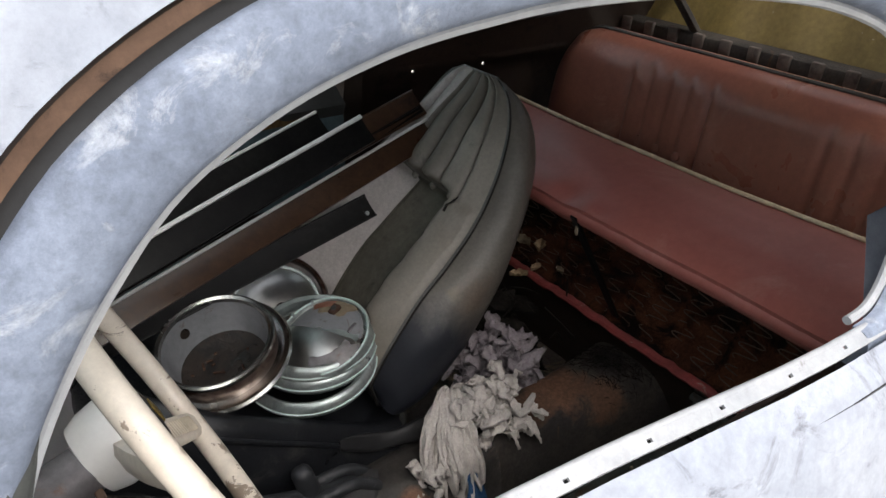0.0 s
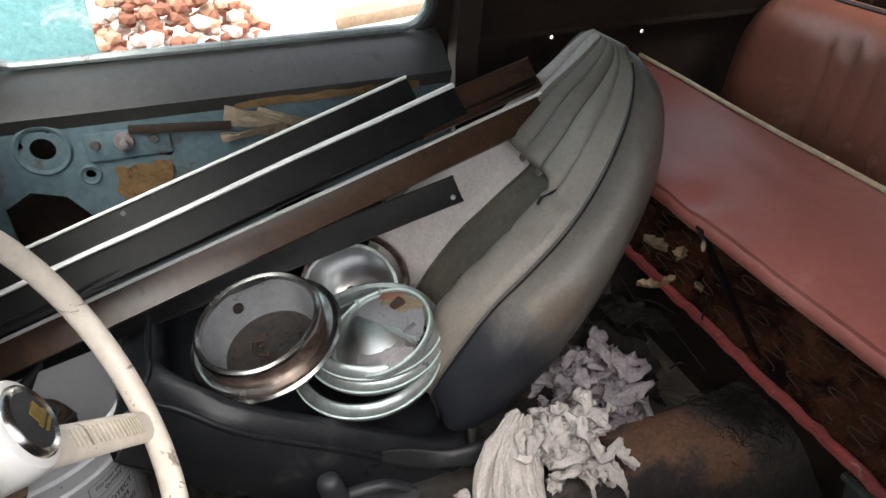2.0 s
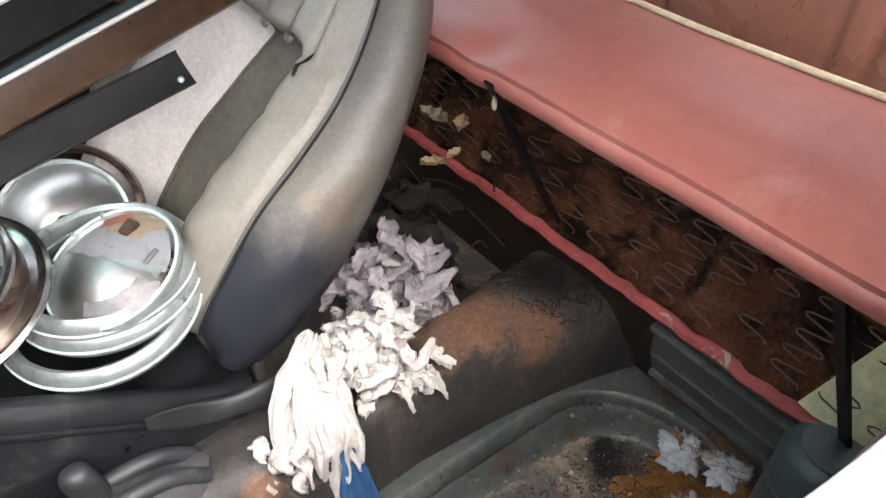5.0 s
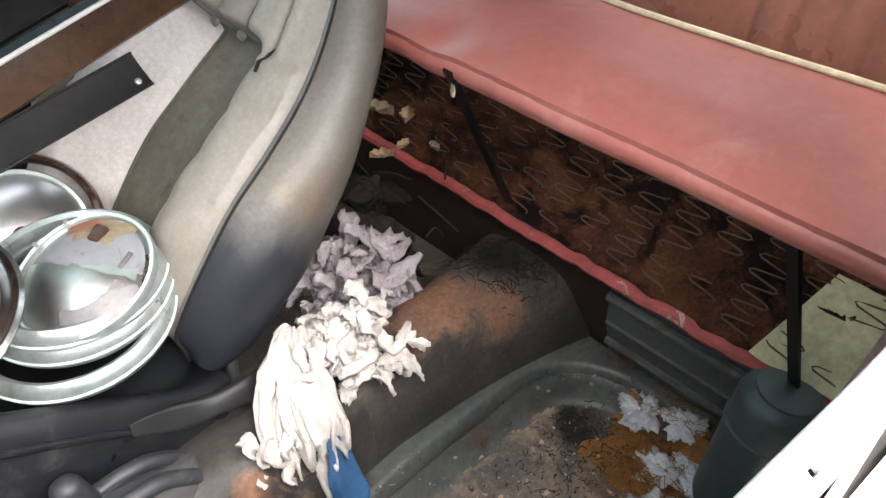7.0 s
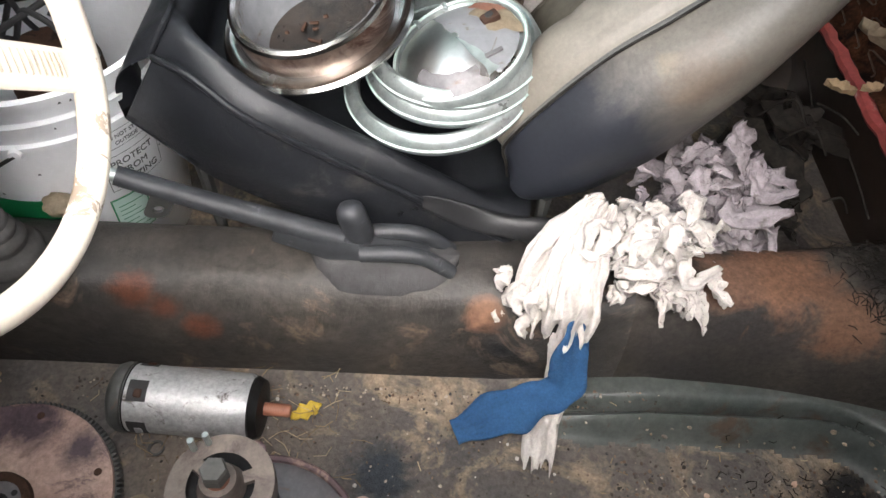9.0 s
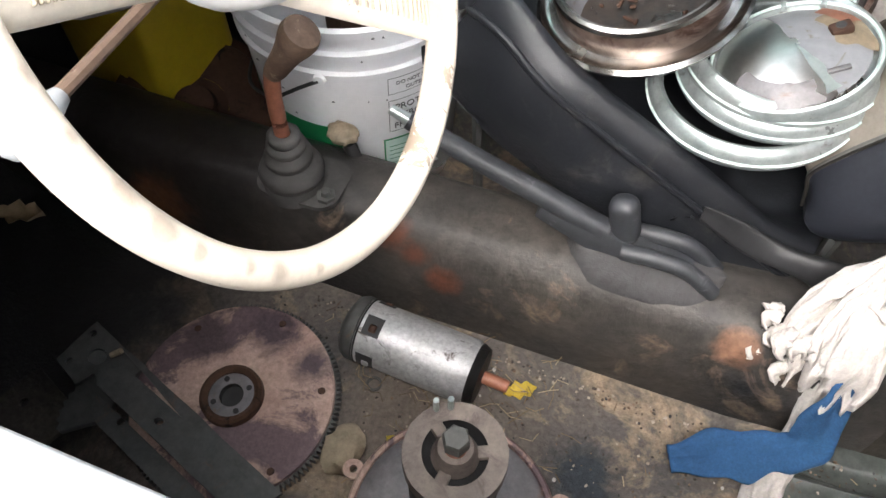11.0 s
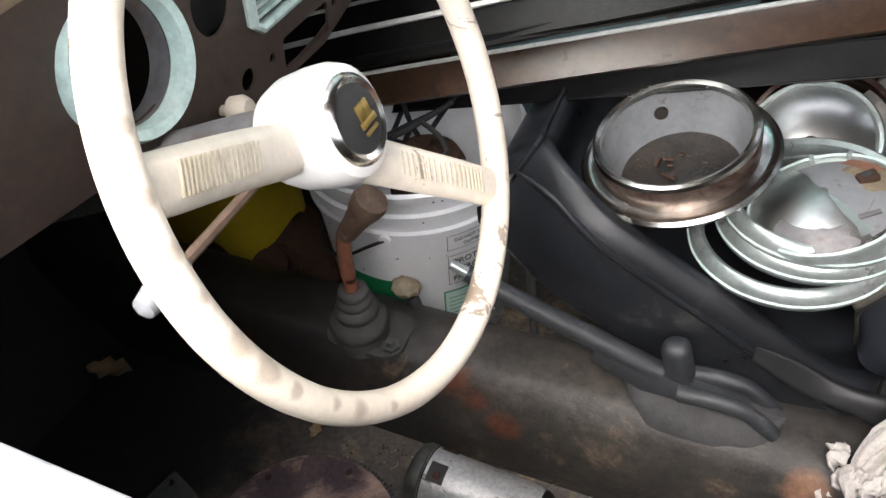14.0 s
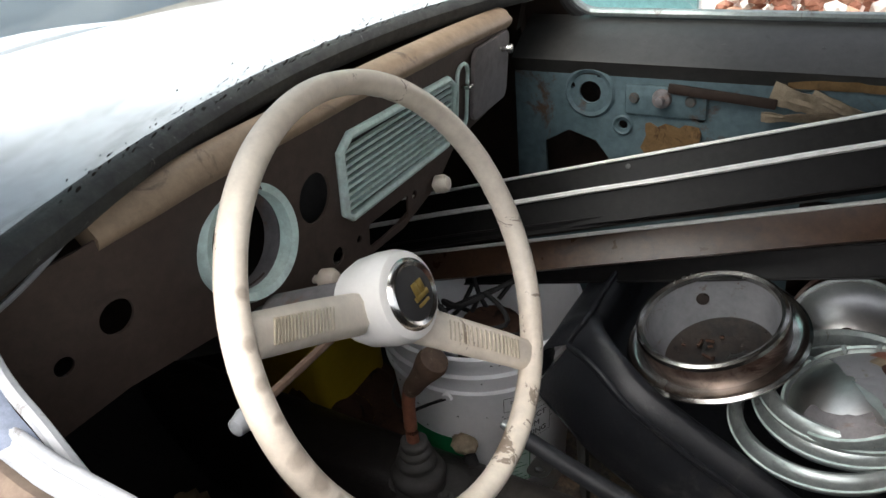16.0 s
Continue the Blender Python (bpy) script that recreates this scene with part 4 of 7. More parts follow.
gr = [dash3d(a, b, -0.004) for a, b in ((0.338, 0.682), (0.335, 0.757), (0.352, 0.771), (0.57, 0.766), (0.587, 0.754), (0.579, 0.688), (0.567, 0.678), (0.348, 0.674))]
gfr = part("grille_frame", sweep(gr, ring_profile(0.0055, 8), up=(1, 0, 0), closed_path=True), "mint", dash, "pale mint grille frame")
for k in range(9):
    b = 0.688 + 0.0087 * k
    part("grille_slat", sweep([dash3d(0.340, b - 0.002, -0.003), dash3d(0.579, b + 0.0005, -0.003)], [(-0.003, -0.0016), (0.003, -0.0016), (0.003, 0.0018), (-0.003, 0.0018)], up=(0, 0, 1)), "mint", gfr)
part("grille_backing", outline_plate([(0.31, 0.66), (0.58, 0.66), (0.58, 0.77), (0.31, 0.77)], [], lambda a, b, d: Vector((DX - 0.06, a, b)) + Vector((d, 0, 0)), 0.002), "black_gap", dash)
part("ashtray_frame", sweep([dash3d(a, b, -0.004) for a, b in round_rect(0.598, 0.682, 0.630, 0.774, 0.015, 5)], ring_profile(0.0028, 6), up=(1, 0, 0), closed_path=True), "mint", dash, "thin pale ashtray frame")
part("ashtray_handle", box(dash3d(0.614, 0.744, -0.012), (0.014, 0.012, 0.006), bevel=0.002), "chrome", dash)
gl = part("glovebox_door", outline_plate(round_rect(0.645, 0.682, 0.772, 0.784, 0.014), [], lambda a, b, d: dash3d(a, b, d - 0.008), 0.006), "glove_grey", dash, "grey glovebox lid", smooth=False)
part("glovebox_knob", lathe([(0, 0.018), (0.006, 0.016), (0.007, 0.011), (0.003, 0.008), (0.004, 0.0)], frame_to((1, 0, 0.1), at=dash3d(0.744, 0.760, -0.008)), 14), "chrome", gl)
for (yy, zz, xx) in ((0.284, 0.633, -0.31), (0.541, 0.634, -0.318)):
    kn = part("control_knob", lathe([(0, 0.0), (0.009, -0.002), (0.013, -0.009), (0.012, -0.02), (0.005, -0.024), (0.004, -0.05), (0, -0.05)], frame_to((1, 0.1, 0.15), at=(xx, yy, zz)), 18), "ivory", dash, "ivory control knob")
part("trim_edge", sweep(smooth_path([(DX - 0.01, -0.09, 0.765), (DX - 0.004, -0.03, 0.778), (DX, 0.01, 0.793), (DX - 0.008, 0.05, 0.806)], 6), ring_profile(0.0025, 6)), "sill", dash)

# ---- steering wheel ----
wc, wnrm = Vector((-0.1533, 0.2037, 0.7011)), Vector((0.9227, 0.0442, 0.3831)).normalized()
WM = frame_to(wnrm, (0, 1, 0), wc)
wheel = thing("steering_wheel", wc, "worn ivory two-spoke steering wheel with a white hub", "steering wheel")
WR = 0.184
WS = WM @ pose(0, 0, 0, 0, 0, -36)
rim_path = []
for k in range(96):
    a = 2 * math.pi * k / 96
    rim_path.append(WM @ Vector((WR * math.cos(a), WR * math.sin(a), 0)))
bm = bmesh.new()
ringsv = []
for k in range(192):
    a = 2 * math.pi * k / 192
    low = math.sin(a)
    scal = 1.0
    bump = 0.0009 * max(0, math.sin(a * 48)) * (1 if (math.cos(a) > 0.15) else 0)
    e = Vector((math.cos(a), math.sin(a), 0))
    ringsv.append([bm.verts.new(WM @ (e * (WR + (0.0105 - (bump if math.cos(b) < 0 else 0)) * math.cos(b)) + Vector((0, 0, 0.0125 * math.sin(b))))) for b in [2 * math.pi * j / 12 for j in range(12)]])
for k in range(192):
    a, b = ringsv[k], ringsv[(k + 1) % 192]
    for j in range(12):
        bm.faces.new((a[j], a[(j + 1) % 12], b[(j + 1) % 12], b[j]))
part("rim", bm, "ivory", wheel, "worn ivory rim with finger notches", angle=1.5)
HB = WM @ Matrix.Translation((0.0115, -0.004, -0.059))
part("hub", lathe([(0, 0.046), (0.034, 0.046), (0.039, 0.043), (0.042, 0.034), (0.0425, 0.018), (0.041, 0.0), (0.036, -0.014), (0.026, -0.018)], HB, 40), "hub_white", wheel, "white enamel hub")
btn = part("horn_button", lathe([(0.024, 0.049), (0.028, 0.051), (0.032, 0.048), (0.034, 0.04)], HB, 36), "chrome", wheel, "chrome horn button ring")
part("button_face", lathe([(0, 0.054), (0.014, 0.053), (0.025, 0.049)], HB, 30), "black_gap", btn, "black horn button face")
for (a, b, w, hgt) in ((-0.004, 0.006, 0.007, 0.012), (0.006, 0.006, 0.007, 0.012), (0.001, -0.004, 0.02, 0.005), (0.0, -0.012, 0.016, 0.003)):
    part("button_crest", box((0, 0, 0), (w, hgt, 0.002), HB @ Matrix.Translation((a * 0.8, b * 0.8, 0.0545)), bevel=0.0007), "brass", btn, "worn gold crest")
for s in (-1, 1):
    pr = smooth_path([(s * 0.022, -0.012, -0.042), (s * 0.08, -0.024, -0.028), (s * 0.14, -0.038, -0.008), (s * 0.175, -0.046, 0.0)], 8)
    bm = bmesh.new()
    nn = len(pr)
    rows = []
    for i, p in enumerate(pr):
        k = i / (nn - 1)
        hw, th = 0.019 - 0.003 * k, 0.009 - 0.002 * k
        rows.append([bm.verts.new(WS @ (p + Vector((0, b * hw, c * th)))) for b, c in ((-1, -0.4), (-0.9, 0.5), (-0.5, 1), (0.5, 1), (0.9, 0.5), (1, -0.4), (0.5, -1), (-0.5, -1))])
    for i in range(nn - 1):
        for j in range(8):
            bm.faces.new((rows[i][j], rows[i][(j + 1) % 8], rows[i + 1][(j + 1) % 8], rows[i + 1][j]))
    bm.faces.new(rows[0])
    bm.faces.new(rows[-1])
    spoke = part("spoke", bm, "ivory", wheel, "ribbed ivory spoke", angle=1.2)
    for k in range(18):
        q = pr[0].lerp(pr[-1], 0.30 + 0.026 * k)
        i = min(nn - 2, int((0.30 + 0.026 * k) * (nn - 1)))
        c = pr[i].lerp(pr[i + 1], (0.30 + 0.026 * k) * (nn - 1) - i)
        part("spoke_rib", box((0, 0, 0), (0.0022, 0.019, 0.003), WS @ Matrix.Translation(c + Vector((0, 0, 0.0075))), bevel=0.0008, seg=1), "ivory_rib", spoke)
part("column", lathe([(0.024, -0.02), (0.026, -0.05), (0.028, -0.12), (0.022, -0.125)], WM @ Matrix.Translation((0, 0, -0.05)), 24), "cover_grey", wheel, "grey steering column shroud")
part("column_tube", lathe([(0.02, -0.17), (0.02, -0.65)], WM, 20), "steel_oily", wheel, "dark column tube")
stalk = part("turn_signal_stalk", sweep([(-0.222, 0.185, 0.661), (-0.219, 0.134, 0.663), (-0.214, 0.06, 0.667)], ring_profile(0.004, 8)), "tan_leather", wheel, "peeling stalk")
part("stalk_grip", lathe([(0, 0.0), (0.005, 0.002), (0.0085, 0.014), (0.0095, 0.03), (0.007, 0.042), (0, 0.046)], frame_to((0.04, -1, 0.03), at=(-0.2145, 0.082, 0.666)), 16), "sill", stalk, "grey stalk grip")


# ---- passenger seat: cushion and backrest ----
seat = thing("passenger_seat", (0.1, 0.72, 0.1), "scuffed grey vinyl bucket seat with a fluted back and dark cushion", "car seat")
LEAN = radians(33)
BO = Vector((0.30, 0.735, 0.20))                   # foot of the backrest
BU = Vector((math.sin(LEAN), 0, math.cos(LEAN)))   # up along it
BF = Vector((-math.cos(LEAN), 0, math.sin(LEAN)))  # out of its face
BH = 0.665


def ease(k):
    k = min(1.0, max(0.0, k))
    return k * k * (3 - 2 * k)


def curve(v, knots):
    """A smooth line through (v, value) pairs."""
    for i in range(len(knots) - 1):
        (a, p), (b, q) = knots[i], knots[i + 1]
        if v <= b:
            k = max(0.0, (v - a) / (b - a))
            m0 = (q - knots[max(0, i - 1)][1]) / (b - knots[max(0, i - 1)][0]) * (b - a)
            m1 = (knots[min(len(knots) - 1, i + 2)][1] - p) / (knots[min(len(knots) - 1, i + 2)][0] - a) * (b - a)
            return p * (2 * k ** 3 - 3 * k * k + 1) + m0 * (k ** 3 - 2 * k * k + k) + q * (3 * k * k - 2 * k ** 3) + m1 * (k ** 3 - k * k)
    return knots[-1][1]


def back_w(v):
    """Half width between the piped edges at height v."""
    return curve(v, ((0, 0.183), (0.15, 0.188), (0.4, 0.188), (0.6, 0.174), (0.75, 0.157), (0.86, 0.136), (0.93, 0.112), (0.975, 0.084), (1.0, 0.045)))


def back_edge(v):
    """How far the piped edge stands out."""
    return curve(v, ((0, 0.05), (0.03, 0.074), (0.1, 0.092), (0.22, 0.094), (0.36, 0.084), (0.48, 0.06), (0.6, 0.039), (0.73, 0.029), (0.85, 0.03), (0.93, 0.036), (1.0, 0.046)))


def rear_f(v):
    return curve(v, ((0, 0.045), (0.04, -0.025), (0.16, -0.069), (0.33, -0.087), (0.7, -0.088), (0.87, -0.066), (0.955, -0.042), (1.0, 0.0)))


def swell(v):
    """How far the sides bulge past the piping."""
    return curve(v, ((0, 0.03), (0.12, 0.052), (0.5, 0.055), (0.75, 0.04), (0.9, 0.025), (1.0, 0.006)))


def back_face(s, v):
    """How far the face stands out at s from -1 to 1 across and v up."""
    a = abs(s)
    e = back_edge(v)
    upper = ease((v - 0.625) / 0.045)
    low = e - 0.062 * ease((v - 0.02) / 0.12)
    high = e + 0.03 * (1 - ease((v - 0.8) / 0.2))
    c = low + (high - low) * upper
    f = c + (e + 0.022 * math.sin(math.pi * min(1, max(0, (a - 0.42) / 0.58))) * (1 - 0.6 * ease((v - 0.8) / 0.2)) - c) * ease((a - 0.36) / 0.26)
    if upper > 0 and a < 0.86:
        f += 0.03 * upper * (abs(math.sin(3.0 * math.pi * (s + 0.02))) ** 0.55 - 0.6) * ease((0.86 - a) / 0.15) * (1 - 0.5 * ease((v - 0.85) / 0.15))
    if upper == 0 and 0.4 < a < 0.95:
        f += 0.009 * (abs(math.sin(2.4 * (s * 1.6 + v * 7))) * abs(math.sin(2.4 * (s * 1.6 - v * 7)))) ** 0.35
    return f + 0.018 * (s + 1) * (1 - ease((v - 0.5) / 0.4)) + 0.004 * nz((s * 2, v * 4, 3))


def back_pt(s, v, f):
    return BO + BU * (BH * v) + Vector((0, 1, 0)) * (s * back_w(v)) + BF * f


def loop_pt(w, v):
    """Once round the backrest: the face for w up to 0.5, then far side, rear and near side."""
    v = v * 0.996
    p = shell_pt(w, v)
    if v < 0.13:                                   # the foot is rounded off like a toe
        p += BU * (0.06 * (1 - v / 0.13) ** 2 * ease(((p - BO).dot(BF) - 0.01) / 0.09))
    return p


def shell_pt(w, v):
    r = rear_f(v)
    if w <= 0.5:
        s = 4 * w - 1
        return back_pt(s, v, back_face(s, v))
    if w <= 0.62 or w >= 0.88:
        far = w <= 0.62
        k = (w - 0.5) / 0.12 if far else (1 - w) / 0.12
        sg = 1 if far else -1
        e = back_face(sg, v)
        f = e + (r + 0.02 - e) * k
        out = swell(v) * math.sin(math.pi * (0.86 * k) ** 0.85) - 0.004 * k
        p = back_pt(sg, v, f + 0.004 * nz((k * 3, v * 6, sg)))
        p.y += sg * (out + 0.003 * nz((k * 4, v * 9, 7)))
        return p
    k = (w - 0.62) / 0.26
    s = 1 - 2 * k
    p = back_pt(s, v, r + 0.02 * abs(s) ** 3)
    p.y += s * (swell(v) * math.sin(math.pi * 0.86 ** 0.85) - 0.004)
    return p


def band(w0, w1, nu, nv=72):
    bm = bmesh.new()
    add_grid(bm, lambda u, v: loop_pt(w0 + (w1 - w0) * u, v), nu, nv)
    return bm


def face_band(w0, w1, nu, v0, v1, nv):
    bm = bmesh.new()
    add_grid(bm, lambda u, v: loop_pt(w0 + (w1 - w0) * u, v0 + (v1 - v0) * v), nu, nv)
    return bm


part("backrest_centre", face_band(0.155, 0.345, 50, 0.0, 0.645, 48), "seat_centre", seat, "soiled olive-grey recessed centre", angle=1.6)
part("fluted_head", face_band(0.155, 0.345, 60, 0.645, 1.0, 40), "seat_flute", seat, "grubby grey fluted head", angle=1.6)
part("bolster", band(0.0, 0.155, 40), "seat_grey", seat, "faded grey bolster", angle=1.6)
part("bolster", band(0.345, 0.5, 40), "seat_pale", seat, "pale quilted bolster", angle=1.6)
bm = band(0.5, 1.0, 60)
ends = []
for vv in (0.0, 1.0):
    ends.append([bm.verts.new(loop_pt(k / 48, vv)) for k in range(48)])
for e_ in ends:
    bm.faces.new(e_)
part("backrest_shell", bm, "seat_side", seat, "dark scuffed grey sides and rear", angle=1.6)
edge_line = [loop_pt(0.0, v / 48) for v in range(49)]
edge_far = [loop_pt(0.5, 1 - v / 48) for v in range(49)]
part("piping", sweep(edge_line + edge_far, ring_profile(0.0038, 8), up=(0.3, 1, 0.2)), "seat_pipe", seat, "dark grey piping")
# Black tubes draw the shade of the piping crease and the flute valleys.
part("piping_crease", sweep([p + Vector((-0.002, -0.0045, -0.001)) for p in edge_line], ring_profile(0.0019, 6), up=(0.3, 1, 0.2)), "seam", seat, "dark line of painted shade beside the piping")
for s in (-0.687, -0.353, -0.02, 0.313, 0.647):
    lo_v = 0.66 if abs(s) < 0.4 else 0.6
    part("flute_seam", sweep([back_pt(s, lo_v + (0.985 - lo_v) * j / 40, back_face(s, lo_v + (0.985 - lo_v) * j / 40) + 0.002) for j in range(41)], ring_profile(0.0026, 6), up=(0.3, 1, 0.2)), "seam", seat, "stitched seam darkened like the shade between flutes")
for s in (-0.38, 0.38):
    part("bolster_seam", sweep([loop_pt((s + 1) / 4, 0.05 + 0.58 * j / 40) + BF * 0.002 for j in range(41)], ring_profile(0.0024, 6), up=(0.3, 1, 0.2)), "seat_centre", seat, "stitched seam")
for s in (-0.36, -0.02, 0.31):
    part("button", lathe([(0, 0.007), (0.006, 0.006), (0.009, 0.0)], frame_to(BF, at=back_pt(s, 0.64, back_face(s, 0.645) + 0.004)), 12), "seat_grey", seat, "vinyl tuft button")

CA = radians(31)
CU, CN = Vector((-math.cos(CA), 0, math.sin(CA))), Vector((math.sin(CA), 0, math.cos(CA)))
CO = Vector((0.30, 0.715, 0.20))


def cush(u, v):
    """Top of the cushion, u across from -1 to 1, v forward."""
    a = abs(u)
    hw = 0.222 * (1 - 0.30 * max(0, (v - 0.72) / 0.28) ** 2)
    h = 0.0 - 0.085 * (1 - ease((a - 0.55) / 0.4)) * ease(v / 0.15) * ease((1 - v) / 0.12) + 0.012 * math.exp(-((a - 0.8) / 0.15) ** 2) - 0.03 * max(0, (a - 0.9) / 0.1) ** 2 - 0.035 * max(0, (v - 0.86) / 0.14) ** 2
    return CO + CU * (0.495 * v) + Vector((0, u * hw, 0)) + CN * (h + 0.004 * nz((u * 3, v * 4, 8)))


bm = bmesh.new()
top_v = add_grid(bm, lambda u, v: cush(2 * u - 1, v), 36, 36)
def cside(base, k, v_or_u, out):
    return base + out * (0.012 * math.sin(math.pi * k)) - CN * (0.115 * k)
for sgn in (-1, 1):
    add_grid(bm, lambda u, v, s=sgn: cside(cush(s, v), u, v, Vector((0, s, 0))), 8, 36)
add_grid(bm, lambda u, v: cside(cush(2 * u - 1, 1.0), v, u, CU * 2.2), 36, 8)
add_grid(bm, lambda u, v: cush(2 * u - 1, v) - CN * (0.115 + (cush(2 * u - 1, v) - cush(1, v)).dot(CN)), 6, 6)
bmesh.ops.remove_doubles(bm, verts=bm.verts, dist=0.0008)
part("cushion", bm, "cushion", seat, "blue-black vinyl cushion", angle=1.6)
part("cushion_seam", sweep([cush(-1, v / 30) + Vector((0, -0.003, 0)) for v in range(31)] + [cush(-1 + 2 * u / 20, 1.0) + CU * 0.004 for u in range(21)], ring_profile(0.0045, 8)), "cushion", seat)
part("cushion_skirt", slab(lambda u, v: Vector((0.16 + 0.2 * u, 0.49 - 0.034 * v * (0.25 + 0.75 * u) + 0.003 * nz((u * 2, v * 2, 0)), 0.250 - 0.035 * u + 0.016 * math.sin(math.pi * (0.2 + 0.8 * v)) - 0.026 * v * (0.25 + 0.75 * u) + 0.005 * math.sin(9 * u + 2 * v))), (0, 0.006, -0.008), 24, 12), "skirt_vinyl", seat, "loose dark vinyl skirt", angle=1.5)
for yy in (0.56, 0.90):
    part("seat_frame", sweep([(-0.14, yy, 0.30), (-0.13, yy, 0.06), (0.33, yy, 0.04), (0.33, yy, 0.2)], ring_profile(0.011, 8), up=(0, 1, 0)), "steel_oily", seat, "dark steel seat frame")
bm = outline_plate(round_rect(-0.02, -0.016, 0.03, 0.016, 0.012), [ellipse(-0.004, 0, 0.007, 0.007, 14)], lambda a, b, d: Vector((-0.165 + a * 0.5, 0.47 - d, 0.245 + a)) + Vector((b, 0, 0)), 0.005)
part("hinge_lug", bm, "steel_oily", seat, "steel lug with a hole", smooth=False)
# loose lower seat panel behind the lamps
part("seat_flank", slab(lambda u, v: Vector((0.23 + 0.10 * u + 0.08 * v, 0.93 - 0.015 * math.sin(3 * v), 0.30 + 0.23 * v + 0.03 * u)), (0, 0.02, 0), 8, 8), "seat_grey", seat)

# ---- rear seat ----
rs = thing("rear_seat_cushion", (0.85, 0.46, 0.22), "loose faded red rear seat propped up, springs and coir bared", "car seat")
Y0, Y1 = -0.10, 1.03


def red_top(u, v):
    y = Y0 + (Y1 - Y0) * u
    sag = 0.012 * math.sin(math.pi * u)
    x, z = 0.652 + 0.222 * v, 0.59 + 0.054 * v + 0.010 * math.sin(math.pi * v) - sag * v
    dent = -0.012 * math.exp(-(((y - 0.51) / 0.03) ** 2 + ((v - 0.12) / 0.12) ** 2)) - 0.006 * math.exp(-(((y - 0.43) / 0.02) ** 2 + ((v - 0.08) / 0.05) ** 2))
    return Vector((x + 0.006 * nz((y, v, 0), 2), y, z + dent + 0.003 * nz((y, v, 4), 5)))


part("seat_panel", slab(red_top, (0.008, 0, -0.035), 80, 24), "red_vinyl", rs, "faded red vinyl panel", angle=1.2)
part("front_edge", sweep([red_top(k / 60, 0.0) + Vector((0.005, 0, -0.018 + 0.003 * nz((k, 0, 0), 0.9))) for k in range(61)], ring_profile(0.007, 8, 0.013)), "red_vinyl", rs, "chafed red front edge")
part("piping", sweep([red_top(k / 60, 1.0) + Vector((0.002, 0, 0.004)) for k in range(61)], ring_profile(0.0042, 8)), "cream", rs, "cream piping")


def coir(u, v):
    y = Y0 + (Y1 - Y0) * u
    return Vector((0.828 + 0.20 * v + 0.012 * nz((y, v, 0), 14), y, 0.258 + 0.24 * v + 0.008 * nz((y, v, 5), 20)))


part("coir_pad", slab(coir, (0.02, 0, -0.01), 120, 30), "coir", rs, "rusty brown coir padding", angle=2.0)
part("lower_edge", sweep([Vector((0.822 + 0.005 * nz((k, 1, 0), 0.7), Y0 + (Y1 - Y0) * k / 70, 0.252 + 0.006 * nz((k, 0, 3), 0.5))) for k in range(71)], [(a * (1 + 0.1 * nz((a, b, 9), 90)), b) for a, b in ring_profile(0.012, 8, 0.009)]), "red_edge", rs, "torn red vinyl border")
sn = Vector((0.20, 0, 0.24)).normalized()
so = Vector((-0.24, 0, 0.20)).normalized()
for k in range(17):
    y = -0.06 + 0.066 * k
    pts = []
    for j in range(22):
        d = 0.012 + 0.0125 * j
        pts.append(Vector((0.825, y + (0.019 if j % 2 else -0.019) + 0.006 * nz((k, j, 0), 1.3), 0.262)) + sn * d + so * (-0.003 + 0.011 * nz((k * 3, j, 4), 0.7)))
        pts.append(Vector((0.825, y + (0.019 if j % 2 else -0.019), 0.262)) + sn * (d + 0.007) + so * (-0.003 + 0.011 * nz((k * 3, j + 0.5, 4), 0.7)))
    part("zigzag_spring", tube(pts, 0.0014, 6, 2, up=tuple(so)), "spring", rs, "rusty zigzag spring wire")
part("foam_patch", slab(lambda u, v: Vector((0.83 + 0.10 * v + 0.01 * nz((u * 3, v * 3, 2)), -0.10 + 0.14 * u * (1 - 0.3 * v), 0.262 + 0.11 * v)) + so * 0.008, (0.01, 0, -0.01), 12, 10), "foam", rs, "yellowed foam patch")
for (a, b) in (((0.65, 0.472, 0.572), (0.822, 0.474, 0.285)), ((0.665, 0.02, 0.575), (0.816, -0.03, 0.262))):
    part("strut", sweep([a, b], [(-0.008, -0.003), (0.008, -0.003), (0.008, 0.003), (-0.008, 0.003)]), "strip_black", rs, "dark flat steel strut")
part("torn_scrap", slab(lambda u, v: Vector((0.66 + 0.006 * nz((u, v, 4), 4), 0.468 + 0.012 * u * (1 - 0.6 * v), 0.572 - 0.04 * v)), (0.002, 0, 0), 3, 6), "paper", rs, "frayed scrap of lining")

rb = thing("rear_bench_seat", (1.15, 0.5, 0.3), "maroon pleated vinyl rear seat backrest", "car seat")


def rb_edge(y):
    e = min(1, max(0, (1.07 - y) / 0.13))
    e0 = min(1, max(0, (y + 0.14) / 0.1))
    return 0.765 - 0.16 * (1 - math.sqrt(max(0, 1 - (1 - e) ** 2))) - 0.1 * (1 - e0) ** 2


